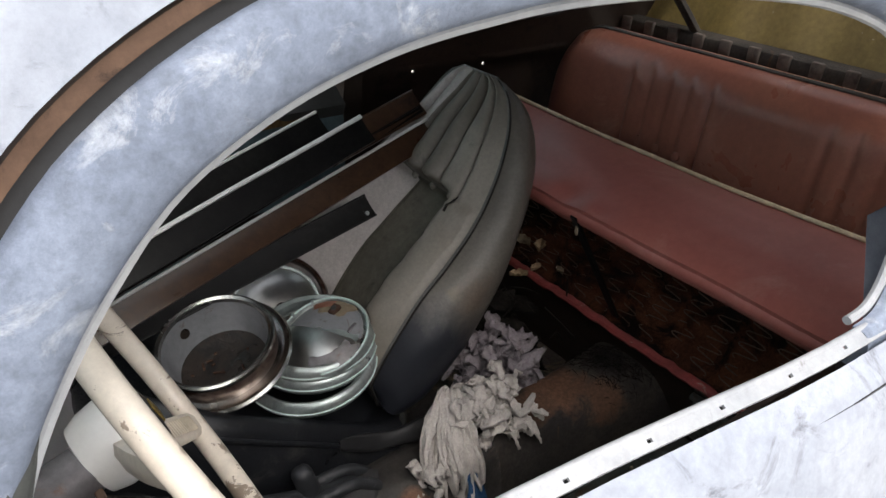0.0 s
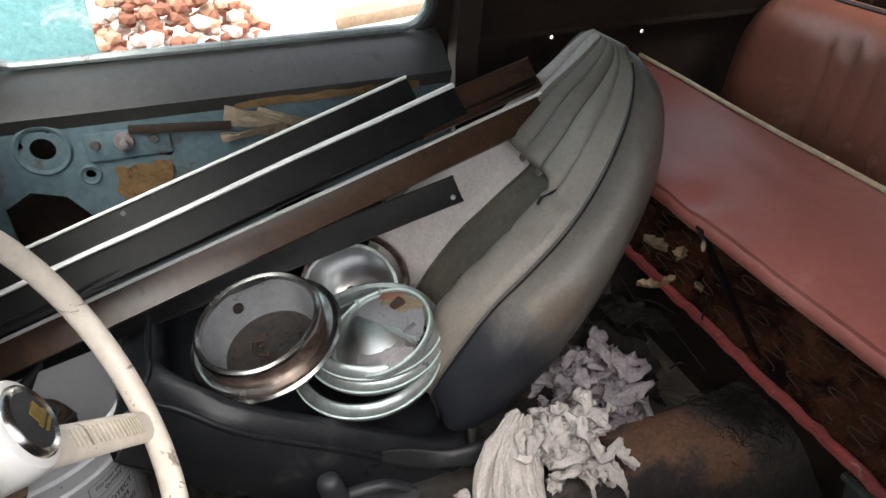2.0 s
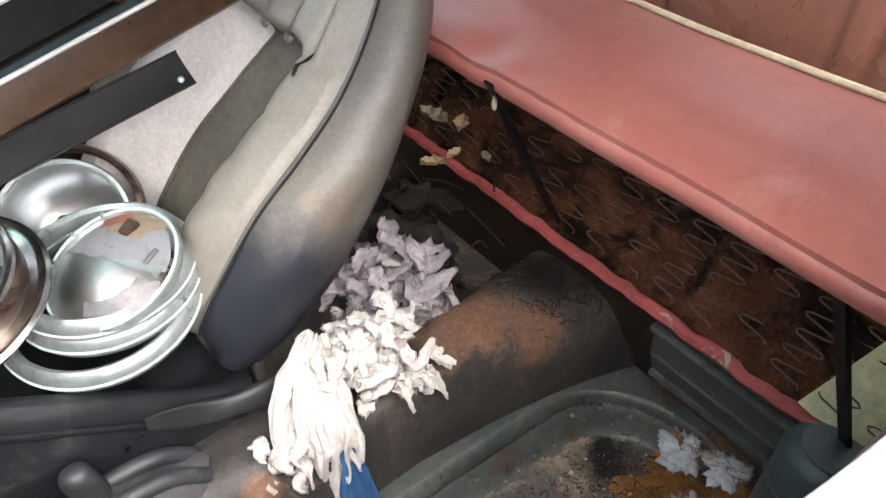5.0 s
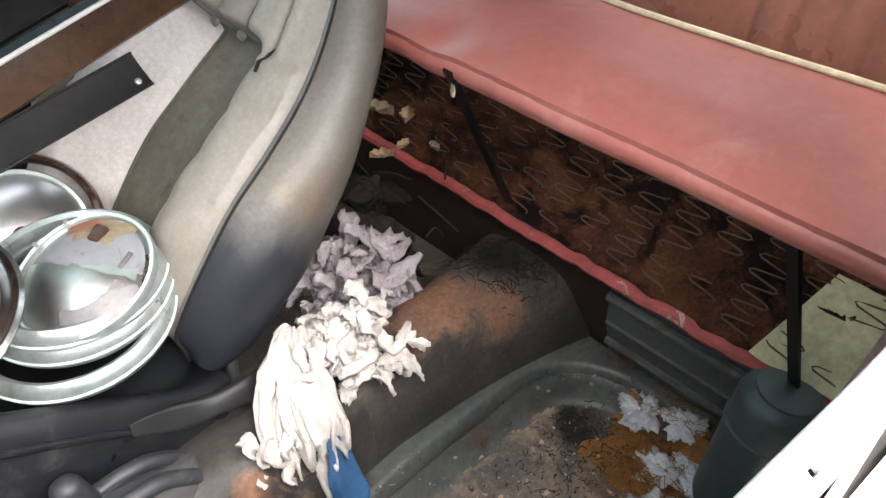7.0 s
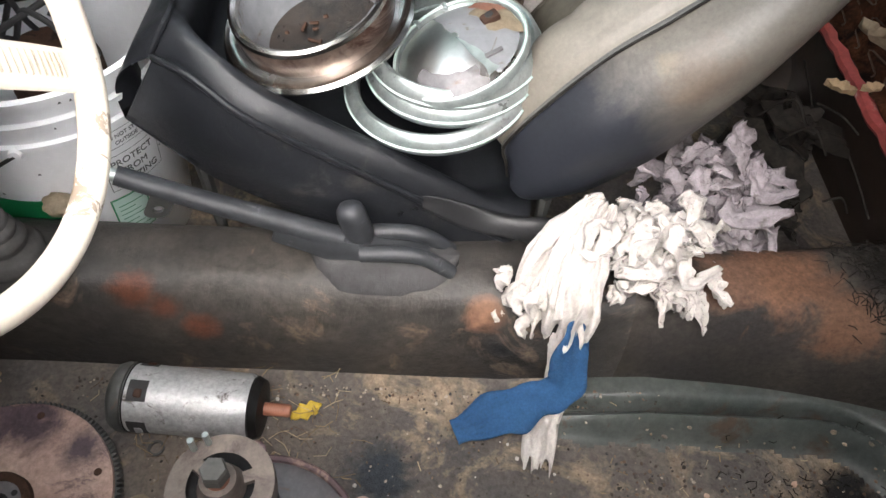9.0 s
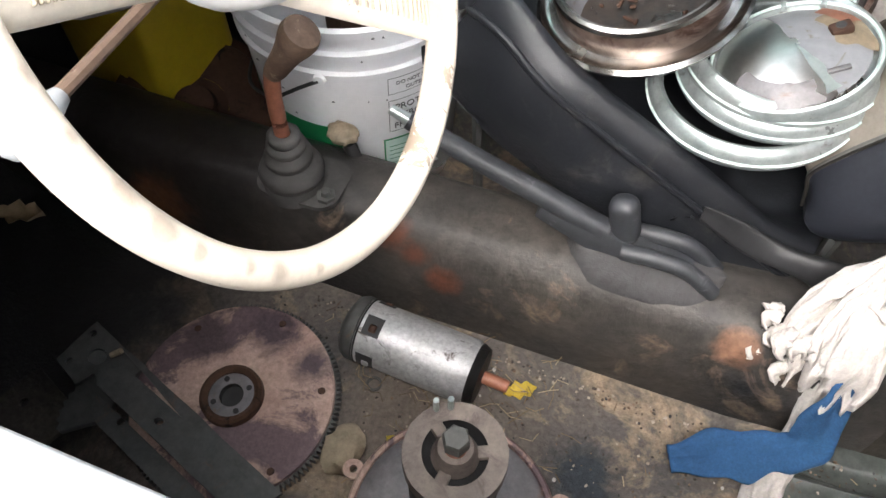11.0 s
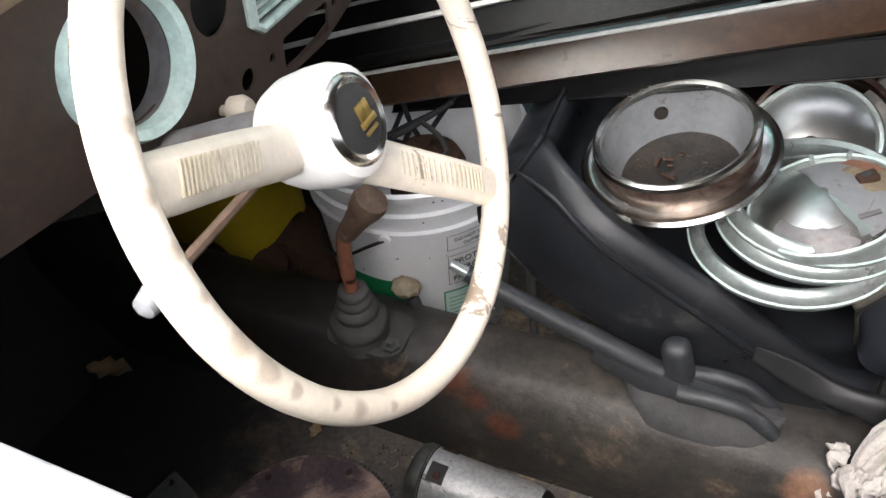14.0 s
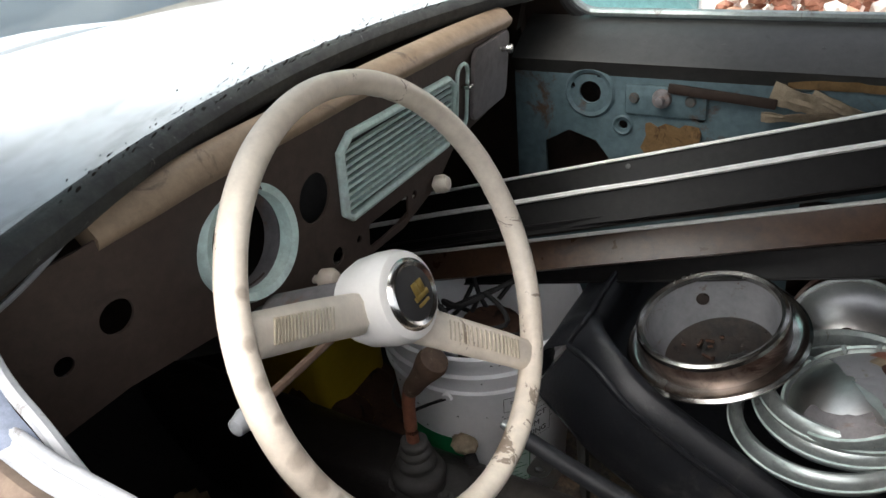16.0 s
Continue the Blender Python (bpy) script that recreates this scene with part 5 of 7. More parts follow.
def rb_face(u, v):
    y = -0.13 + 1.2 * u
    top = rb_edge(y)
    z = 0.30 + (top - 0.30) * v
    pleat = 0.0
    for c in (0.55, 0.61, 0.665, 0.72, 0.775, 0.12, 0.17, 0.225, 0.28):
        pleat -= 0.010 * math.exp(-((y - c) / 0.006) ** 2) * min(1, max(0, (0.93 - v) / 0.05))
    roll = 0.035 * max(0, (v - 0.86) / 0.14) ** 2 + 0.04 * max(0, (u - 0.9) / 0.1) ** 2
    dent = 0.008 * math.exp(-(((y - 0.73) / 0.02) ** 2 + ((z - 0.715) / 0.012) ** 2))
    return Vector((1.10 + 0.02 * (z - 0.3) / 0.45 - 0.02 * math.sin(math.pi * v) + roll - pleat + dent - 0.006 * nz((y, z, 2), 5), y, z))


bm = slab(rb_face, (0.07, 0, 0), 150, 30)
part("pleated_face", bm, "maroon", rb, angle=1.5)
part("top_piping", sweep([rb_face(k / 60, 1.0) + Vector((0.035, 0, 0.004)) for k in range(61)], ring_profile(0.004, 6)), "seat_pipe", rb, "dark piping")
for k in range(3):
    part("pleat_button", lathe([(0, 0.005), (0.01, 0.003), (0.012, 0.0)], frame_to((-1, 0, 0.3), at=rb_face((0.14 + 0.585 + 0.06 * k) / 1.2, 0.55)), 12), "maroon", rb)

# ---- long trim rails resting across the passenger seat ----
def rail(name, a, b, wid, thick, mat, lip_mat, label, nrm=(0.15, -0.72, 0.68), lips=((1, 0.004),), wave=0.0):
    a, b = Vector(a), Vector(b)
    ob = thing(name, a.lerp(b, 0.5), label, "metal rail", "long rails on the seat")
    t = (b - a).normalized()
    nv = Vector(nrm)
    nv = (nv - t * nv.dot(t)).normalized()
    w = nv.cross(t).normalized()
    if w.z > 0:
        w = -w
    N = 24
    bm = bmesh.new()
    rows = []
    for k in range(N + 1):
        p = a.lerp(b, k / N) + w * wave * nz((k * 0.25, 0, 0))
        rows.append([bm.verts.new(p + w * x + nv * y) for x, y in ((0, 0), (wid * 0.5, -thick * 0.3), (wid, 0), (wid, -thick), (wid * 0.5, -thick * 1.3), (0, -thick))])
    for k in range(N):
        for j in range(6):
            bm.faces.new((rows[k][j], rows[k][(j + 1) % 6], rows[k + 1][(j + 1) % 6], rows[k + 1][j]))
    bm.faces.new(rows[0])
    bm.faces.new(rows[-1])
    part("channel", bm, mat, ob, angle=0.5)
    for at, r in lips:
        c0, c1 = (a, b) if at == 1 else (a + w * wid * (1 - at), b + w * wid * (1 - at))
        part("lip", sweep([c0.lerp(c1, k / N) + w * wave * nz((k * 0.25, 0, 0)) + nv * r * 0.5 for k in range(N + 1)], ring_profile(r, 6, r * 0.8)), lip_mat, ob, "bright worn edge")
    return ob, t, w, nv


r1 = rail("trim_rail", (-0.62, 0.752, 0.457), (0.312, 0.826, 0.727), 0.045, 0.006, "strip_black", "strip_edge", "long black trim rail with a bright worn edge", lips=((1, 0.0034),))
r2 = rail("trim_rail", (-0.70, 0.662, 0.421), (0.372, 0.766, 0.725), 0.05, 0.008, "strip_black", "strip_edge", "long black rail with a paint-chipped white edge", lips=((1, 0.005),), wave=0.002)
r2b = rail("rail_end_plate", (0.30, 0.798, 0.682), (0.531, 0.839, 0.731), 0.055, 0.008, "strip_brown", "strip_brown", "rusty brown rail end leaning on the seat", lips=((1, 0.002),))
r2c = rail("folded_rail", (-0.66, 0.6, 0.42), (0.535, 0.815, 0.706), 0.014, 0.01, "strip_black", "strip_black", "dark folded steel rail between the others", lips=((1, 0.002),), wave=0.003)
r3 = rail("sill_rail", (-0.72, 0.634, 0.364), (0.557, 0.798, 0.687), 0.048, 0.012, "strip_brown", "strip_edge", "glossy brown sill rail with a bright edge", lips=((1, 0.0036),))
r4 = rail("short_rail", (-0.42, 0.74, 0.385), (0.362, 0.74, 0.581), 0.044, 0.008, "strip_black", "strip_black", "shorter black steel rail with a holed end", lips=((1, 0.002), (0, 0.002)))
part("rivet_hole", lathe([(0, 0.003), (0.0035, 0.002), (0.0045, 0)], frame_to(r4[3], at=Vector((0.362, 0.74, 0.581)) - r4[1] * 0.014 + r4[2] * 0.033), 10), "trim_ring", r4[0])
part("stud", lathe([(0, 0.008), (0.004, 0.007), (0.004, 0.0)], frame_to(r1[3], at=(-0.149, 0.787, 0.579)), 10), "steel_oily", r1[0])

# ---- headlamp parts on the cushion ----
hn = Vector((-0.23, -0.18, 0.96)).normalized()
HM = frame_to(hn, (1, 0, 0), (0.0235, 0.636, 0.411))
hb = thing("headlamp_housing", (0.018, 0.63, 0.38), "rust-speckled chrome headlamp housing ring lying open on the seat", "headlamp part")
part("flange", lathe([(0.093, 0.006), (0.104, 0.002), (0.110, 0.003), (0.114, 0.006), (0.1165, 0.003), (0.114, -0.004), (0.102, -0.007), (0.090, 0.0)], HM, 56, True), "chrome", hb, "turned chrome flange")
part("collar", lathe([(0.094, 0.0), (0.0965, 0.004), (0.0990, 0.034), (0.0965, 0.041), (0.091, 0.040), (0.0885, 0.034)], HM, 56), "chrome_rust", hb, "rusty collar")
part("inner_shell", lathe([(0.0885, 0.036), (0.080, -0.01), (0.060, -0.06)], HM, 56), "lamp_inner", hb, "dull grey painted inner wall")
part("bottom", lathe([(0.0, -0.036), (0.045, -0.034), (0.075, -0.026)], HM, 40), "lamp_dirt", hb, "black dirt-filled bottom")
part("rim_edge", lathe([(0.087, 0.035), (0.0885, 0.0415), (0.0935, 0.0445), (0.0975, 0.0425), (0.0985, 0.037), (0.091, 0.035)], HM, 64, True), "chrome", hb, "bright worn rim")
part("flange_edge", lathe([(0.112, 0.005), (0.116, 0.008), (0.120, 0.004), (0.1185, -0.001), (0.113, 0.0)], HM, 64, True), "chrome", hb, "bright rolled edge")
part("hole", lathe([(0, 0.001), (0.009, 0.001), (0.0095, 0.0)], frame_to((0.3, -1, 0.2), at=HM @ Vector((-0.034, 0.0745, 0.006))), 14), "lamp_dirt", hb)
for k in range(9):
    rr = random.Random(40 + k)
    a, rd = rr.uniform(0, 6.28), rr.uniform(0.01, 0.062)
    part("debris", box(HM @ Vector((rd * math.cos(a), rd * math.sin(a), -0.030)), (rr.uniform(0.005, 0.02), 0.004, 0.004), pose(0, 0, 0, rr.uniform(0, 60), 0, rr.uniform(0, 360)), bevel=0.001, seg=1), "rusty_drum", hb)


def trim_ring(c, nrm, r, label):
    m = frame_to(nrm, (1, 0, 0), c)
    ob = thing("headlamp_trim_ring", c, label, "headlamp part", "headlamp trim rings")
    part("ring", lathe([(r - 0.016, 0.012), (r - 0.010, 0.016), (r - 0.004, 0.013), (r, 0.004), (r + 0.002, -0.004), (r - 0.002, -0.012), (r - 0.012, -0.011), (r - 0.018, 0.0)], m, 64, True), "trim_ring", ob)
    part("bead", lathe([(r - 0.001, 0.002), (r + 0.003, 0.0), (r - 0.001, -0.003)], m, 64), "mint", ob, "pale mint bead")
    return ob


trim_ring((0.172, 0.615, 0.346), (-0.12, -0.1, 0.98), 0.118, "white painted headlamp trim ring at the bottom of the pile")
trim_ring((0.190, 0.630, 0.366), (-0.1, -0.06, 0.99), 0.110, "pale headlamp trim ring in the middle of the pile")
trim_ring((0.190, 0.632, 0.387), (-0.08, -0.06, 0.99), 0.108, "pale mint headlamp trim ring on top of the pile")


def lamp_unit(name, c, nrm, r, label, flat, x_hint=(1, 0, 0)):
    """A reflector bowl seen from its silvered back or front, c at the middle of its rim; flat: how low it lies."""
    m = frame_to(nrm, x_hint, c)
    ob = thing(name, c, label, "headlamp part", "headlamp reflectors")
    prof = [(r * q, flat * r * (1 - q ** 2.2)) for q in (0.0, 0.12, 0.25, 0.4, 0.55, 0.7, 0.82, 0.92, 1.0)]

    def dome_z(q):
        return flat * r * (1 - (q / r) ** 2.2)

    def sector(a0, a1, r0, r1, lift, seed, nu=14, nv=10):
        bm = bmesh.new()
        def fn(u, v):
            a, q = radians(a0 + (a1 - a0) * u) + 0.1 * nz((u * 3, v * 3, seed)), r0 + (r1 - r0) * v + 0.004 * nz((u * 4, v, seed * 2))
            return m @ Vector((q * math.cos(a), q * math.sin(a), dome_z(q) + lift + 0.0006 * nz((u * 9, v * 9, seed))))
        add_grid(bm, fn, nu, nv)
        return bm

    part("bowl", lathe(prof, m, 56), "reflector", ob, "silvered bowl")
    return ob, m, sector, dome_z


# the upright reflector, in its rusty rim ring
ob, m, sector, dome_z = lamp_unit("headlamp_reflector", (0.180, 0.772, 0.372), (-0.2, -0.66, 0.72), 0.080, "silvered headlamp reflector propped upright in a rusty rim ring", 0.34)
part("rim", lathe([(0.078, -0.004), (0.080, 0.004), (0.0845, 0.005), (0.087, 0.0), (0.085, -0.006)], m, 56, True), "trim_ring", ob, "chipped white rim")
part("rim_ring", lathe([(0.086, -0.012), (0.088, -0.002), (0.0945, -0.004), (0.099, -0.016), (0.098, -0.03), (0.09, -0.032)], m @ Matrix.Translation((0.008, 0.012, 0)), 56, True), "chrome_rust", ob, "rust-flaked chrome ring")
sk = part("socket", lathe([(0, 0.020), (0.008, 0.020), (0.0115, 0.016), (0.012, 0.004), (0.016, 0.0)], m @ Matrix.Translation((0.004, -0.012, dome_z(0.014) - 0.004)), 20), "rusty_drum", ob, "corroded bulb socket")
part("bulb", lathe([(0, 0.030), (0.005, 0.029), (0.0075, 0.024), (0.006, 0.018)], m @ Matrix.Translation((0.004, -0.012, dome_z(0.014) - 0.004)), 16), "lamp_glass", sk, "greenish bulb glass")
for k in range(7):
    rr = random.Random(810 + k)
    part("terminal_scrap", box(m @ Vector((rr.uniform(-0.012, 0.02), rr.uniform(-0.052, -0.022), dome_z(0.03) + rr.uniform(0.002, 0.012))), (rr.uniform(0.006, 0.014), rr.uniform(0.003, 0.008), rr.uniform(0.003, 0.006)), pose(0, 0, 0, rr.uniform(0, 90), rr.uniform(0, 90), rr.uniform(0, 180)), bevel=0.001, seg=1), "tan_leather", sk)

# the reflector lying in the trim rings, under a broken glass rim
ob, m, sector, dome_z = lamp_unit("headlamp_reflector", (0.196, 0.602, 0.400), (-0.38, -0.10, 0.92), 0.080, "silvered headlamp reflector with a rusty clip lying in the trim rings", 0.30)
part("glass_rim", lathe([(0.078, -0.002), (0.080, 0.006), (0.084, 0.007), (0.0865, 0.003), (0.0855, -0.005), (0.080, -0.006)], m, 60, True), "trim_ring", ob, "dull greenish rim")
part("rim_wire", lathe([(0.081, 0.007), (0.083, 0.0095), (0.085, 0.007)], m, 60), "mint", ob, "pale edge")
# Two sectors give the bowl a duller half and a bright strip.
part("dull_half", sector(-50, 120, 0.006, 0.074, 0.0007, 5.0, 24, 12), "lamp_inner", ob, "duller half of the bowl")
part("white_strip", sector(-58, -44, 0.004, 0.07, 0.0016, 1.0, 4, 14), "trim_ring", ob, "bright strip across the bowl")
part("foil_band", sector(-142, -62, 0.052, 0.077, 0.0016, 9.0, 30, 6), "cover_grey", ob, "crinkled grey foil")
part("rust_patch", sector(2, 66, 0.040, 0.078, 0.0018, 2.0), "paper", ob, "tan flaking patch")
part("rust_corner", sector(40, 74, 0.056, 0.079, 0.0026, 4.0), "lever_brown", ob, "rusty corner")
cl = part("clip", box(m @ Vector((0.043, 0.022, dome_z(0.05) + 0.004)), (0.022, 0.016, 0.010), m.to_3x3().to_4x4() @ pose(0, 0, 0, 0, 0, 25), bevel=0.003), "rusty_drum", ob, "rusty clip")
part("clip_hole", lathe([(0, 0.001), (0.005, 0.001), (0.0055, 0.0)], m @ Matrix.Translation((0.043, 0.022, dome_z(0.05) + 0.009)), 12), "black_gap", cl)
part("tab", box(m @ Vector((0.046, -0.034, dome_z(0.057) + 0.004)), (0.022, 0.006, 0.003), m.to_3x3().to_4x4() @ pose(0, 0, 0, 0, 0, 20), bevel=0.001), "cover_grey", ob, "bent steel tab")
for k in range(3):
    part("rim_lug", box(m @ Vector((0.083 * math.cos(1.3 + 0.5 * k), 0.083 * math.sin(1.3 + 0.5 * k), 0.006)), (0.012, 0.006, 0.008), m.to_3x3().to_4x4() @ pose(0, 0, 0, 0, 0, 75 + 28 * k), bevel=0.002), "trim_ring", ob)

# ---- handbrake, gear lever, heater knob on the tunnel ----
hbk = thing("handbrake", (0.06, TY, 0.19), "worn black handbrake lever with a pale button on the tunnel", "handbrake")
part("lever", sweep(smooth_path([(-0.185, 0.437, 0.33), (-0.1, 0.44, 0.292), (0.0, 0.443, 0.252), (0.06, 0.445, 0.226)], 6), ring_profile(0.0115, 12), scale=[1.0 + 0.35 * k / 18 for k in range(19)]), "lever_black", hbk, "worn steel lever")
part("button", lathe([(0, 0.022), (0.006, 0.02), (0.0075, 0.0), (0.0075, -0.01)], frame_to((-0.9, -0.03, 0.42), at=(-0.188, 0.437, 0.331)), 14), "trim_ring", hbk, "pale release button")
body = smooth_path([(-0.02, 0.444, 0.246), (0.03, 0.445, 0.232), (0.085, 0.446, 0.214), (0.14, 0.447, 0.2), (0.19, 0.447, 0.186)], 5)
part("housing", sweep(body, [(-0.016, -0.022), (0.016, -0.022), (0.018, 0.0), (0.012, 0.012), (-0.012, 0.012), (-0.018, 0.0)], scale=[0.7 + 0.35 * min(1, 3 * k / 20) for k in range(len(body))]), "lever_black", hbk, "black lever housing", angle=0.6)
part("pawl", box((0.078, 0.452, 0.248), (0.036, 0.034, 0.07), pose(0, 0, 0, 0, -14, 0), bevel=0.0155, seg=4), "lever_black", hbk, "raised rounded pawl", angle=1.2)
for dy in (-0.018, 0.018):
    part("side_arm", sweep(smooth_path([(0.085, 0.446 + dy, 0.218), (0.13, 0.446 + dy, 0.222), (0.165, 0.446 + dy, 0.216), (0.2, 0.446 + dy, 0.188)], 5), ring_profile(0.0105, 12)), "lever_black", hbk, "rounded side arm")
part("gaiter", slab(lambda u, v: Vector((0.02 + 0.19 * u, TY + (v - 0.5) * 0.1 * max(0.02, 1 - (2 * u - 1) ** 4) ** 0.5, 0.194 + 0.014 * math.sin(math.pi * v) - 0.016 * (2 * v - 1) ** 4 + 0.004 * nz((u * 5, v * 5, 6)) - 0.004 * u)), (0, 0, -0.004), 20, 12), "gaiter_hide", hbk, "cracked grey-brown gaiter")

gs = thing("gear_lever", (-0.335, TY - 0.01, 0.185), "bent brown gear lever in a ribbed grey rubber boot", "gear lever")
GM = Matrix.Translation((-0.340, 0.411, 0.178))
part("boot", lathe([(0.040, 0.0), (0.040, 0.012), (0.037, 0.018), (0.0355, 0.021), (0.041, 0.028), (0.0425, 0.036), (0.038, 0.046), (0.029, 0.05), (0.028, 0.053), (0.031, 0.058), (0.0305, 0.064), (0.025, 0.069), (0.0225, 0.071), (0.025, 0.076), (0.0245, 0.082), (0.019, 0.086), (0.021, 0.09), (0.0205, 0.097), (0.016, 0.1), (0.0095, 0.099)], GM, 30), "boot_rubber", gs, "ribbed grey rubber boot", angle=1.2)
bm = outline_plate(round_rect(-0.388, 0.378, -0.272, 0.462, 0.026), [], lambda a, b, d: Vector((a, b, 0.183 + d + 0.0)), 0.007)
part("base_plate", bm, "boot_rubber", gs)
part("bolt", lathe([(0, 0.014), (0.006, 0.014), (0.008, 0.008), (0.013, 0.007), (0.013, 0.0)], Matrix.Translation((-0.288, 0.399, 0.189)), 6), "steel_oily", gs, "steel fixing bolt")
part("lever", tube([(-0.341, 0.411, 0.255), (-0.3415, 0.411, 0.30), (-0.340, 0.411, 0.345), (-0.334, 0.412, 0.375), (-0.318, 0.412, 0.398)], 0.0098, 10), "lever_brown", gs, "bent brown lever")
part("grip", lathe([(0.008, -0.004), (0.0115, 0.0), (0.0135, 0.01), (0.0145, 0.028), (0.017, 0.046), (0.021, 0.062), (0.0225, 0.072), (0.0205, 0.08), (0.012, 0.084), (0, 0.084)], frame_to((0.56, 0.05, 0.82), at=(-0.334, 0.411, 0.372)), 22), "tan_leather", gs, "grubby brown grip")

st = thing("heater_knob", (-0.28, 0.49, 0.13), "crumbled cream knob on a black heater rod", "control knob")
part("rod", sweep([(-0.262, 0.475, 0.12), (-0.295, 0.487, 0.2)], ring_profile(0.0095, 10)), "black_gap", st)
bm = bmesh.new()
bmesh.ops.create_icosphere(bm, subdivisions=3, radius=1)
for v in bm.verts:
    v.co = Vector((-0.305, 0.49, 0.212)) + Vector((v.co.x * 0.022, v.co.y * 0.018, v.co.z * 0.013)) * (1 + 0.22 * nz(v.co, 2.5))
part("crumbled_cap", bm, "paper", st, "crumbled cream cap")

# ---- bucket, yellow can, drum in the far foot well ----
BC = Vector((-0.352, 0.652, 0.012))
bk = thing("bucket", BC, "white plastic pail with a green band and printed label", "bucket")
BMx = Matrix.Translation(BC)
part("pail", lathe([(0.0, 0.004), (0.130, 0.0), (0.137, 0.006), (0.157, 0.285), (0.163, 0.287), (0.164, 0.295), (0.159, 0.298), (0.160, 0.318), (0.166, 0.32), (0.167, 0.328), (0.161, 0.331), (0.162, 0.352), (0.169, 0.354), (0.170, 0.364), (0.164, 0.367), (0.159, 0.362), (0.155, 0.3), (0.133, 0.012), (0, 0.01)], BMx, 64), "bucket", bk, "white plastic pail", angle=0.9)


def pail_r(z):
    return 0.137 + 0.02 * (z - 0.006) / 0.279


def on_pail(a, z, d=0.0012):
    return BC + Vector(((pail_r(z) + d) * math.cos(a), (pail_r(z) + d) * math.sin(a), z))


def pail_patch(a0, a1, z0f, z1f, d=0.0012, nu=24, nv=4):
    bm = bmesh.new()
    add_grid(bm, lambda u, v: on_pail(a0 + (a1 - a0) * u, z0f(u) + (z1f(u) - z0f(u)) * v, d), nu, nv)
    return bm


# the pail's printed side faces the camera's side of the car
A0 = radians(-100)
part("green_band", pail_patch(radians(-170), radians(-75), lambda u: 0.127 - 0.02 * max(0.0, u - 0.4), lambda u: 0.191 + 0.001 * u), "green", bk, "green printed band")
for (z, word, size, w) in ((0.265, "DO NOT STORE", 0.0085, 0), (0.254, "OUTSIDE", 0.0085, 0), (0.219, "PROTECT", 0.015, 0), (0.201, "FROM", 0.015, 0), (0.183, "FREEZING", 0.015, 0)):
    cu = bpy.data.curves.new("warning_text", "FONT")
    cu.body, cu.size, cu.align_x, cu.extrude = word, size, "CENTER", 0.0003
    tmp = bpy.data.objects.new("warning_text", cu)
    scene.collection.objects.link(tmp)
    data = bpy.data.meshes.new_from_object(tmp.evaluated_get(bpy.context.evaluated_depsgraph_get()))
    bpy.data.objects.remove(tmp)
    bm = bmesh.new()
    bm.from_mesh(data)
    bpy.data.meshes.remove(data)
    for v in bm.verts:
        a = A0 + 1.13 + v.co.x / pail_r(z)
        v.co = on_pail(a, z + v.co.y, 0.0015 + v.co.z)
    part("warning_text", bm, "ink", bk, "dark printed warning", smooth=False)
part("label_frame", pail_patch(A0 + 0.80, A0 + 1.15, lambda u: 0.082, lambda u: 0.163, 0.0012), "green", bk, "green label frame")
part("label", pail_patch(A0 + 0.815, A0 + 1.135, lambda u: 0.0845, lambda u: 0.1605, 0.0018), "teal_label", bk, "pale teal label")
for k in range(7):
    part("print_bar", pail_patch(A0 + 0.85, A0 + 1.1 - 0.05 * (k % 3), lambda u, k=k: 0.092 + 0.009 * k, lambda u, k=k: 0.0935 + 0.009 * k, 0.0024, 8, 1), "green", bk)
part("handle", tube([on_pail(radians(-81), 0.288, 0.01), on_pail(radians(-92), 0.266, 0.01), on_pail(radians(-101), 0.244, 0.009), on_pail(radians(-113), 0.217, 0.009), on_pail(radians(-140), 0.2, 0.012), on_pail(radians(-190), 0.2, 0.012), on_pail(radians(-225), 0.255, 0.008)], 0.0026, 8), "black_gap", bk, "black wire handle")
part("handle_eye", lathe([(0, 0.008), (0.007, 0.007), (0.009, 0.0)], frame_to((math.cos(radians(-81)), math.sin(radians(-81)), 0), at=on_pail(radians(-81), 0.288, 0.004)), 14), "bucket", bk)
for (z0, z1) in ((0.249, 0.277), (0.177, 0.237)):
    for a0, a1, q0, q1 in ((0.86, 1.41, z0, z0 + 0.0008), (0.86, 1.41, z1, z1 + 0.0008), (0.86, 0.866, z0, z1), (1.404, 1.41, z0, z1)):
        part("print_line", pail_patch(A0 + a0, A0 + a1, lambda u, q=q0: q, lambda u, q=q1: q, 0.0014, 8, 1), "ink", bk)
for k in range(14):
    rr = random.Random(k + 300)
    a, z = radians(rr.uniform(-120, -15)), rr.choice((0.286, 0.319, 0.352, 0.24, 0.2)) + rr.uniform(0, 0.004)
    w = rr.uniform(0.01, 0.04)
    part("scuff", pail_patch(a, a + w, lambda u: z, lambda u: z + 0.003 * math.sin(3.1 * u), 0.0115 if z > 0.28 else 0.0012, 6, 1), "ink", bk)
for k in range(4):
    rr = random.Random(k + 5)
    pts = [BC + Vector((rr.uniform(-0.08, 0.08), rr.uniform(-0.1, 0.08), 0.30 + 0.09 * (0.5 + 0.5 * math.sin(j * 1.3 + k)))) for j in range(6)]
    solo("wire_loop", tube(pts, 0.004, 8, 6), "black_gap", "black wiring coiled inside the white pail", "cable", "wires in the pail")
solo("oily_part", lathe([(0, 0.09), (0.05, 0.09), (0.06, 0.07), (0.06, 0.0)], Matrix.Translation(BC + Vector((0.02, 0.0, 0.23))), 24), "rusty_drum", "dark oily part standing inside the white pail", "car part")

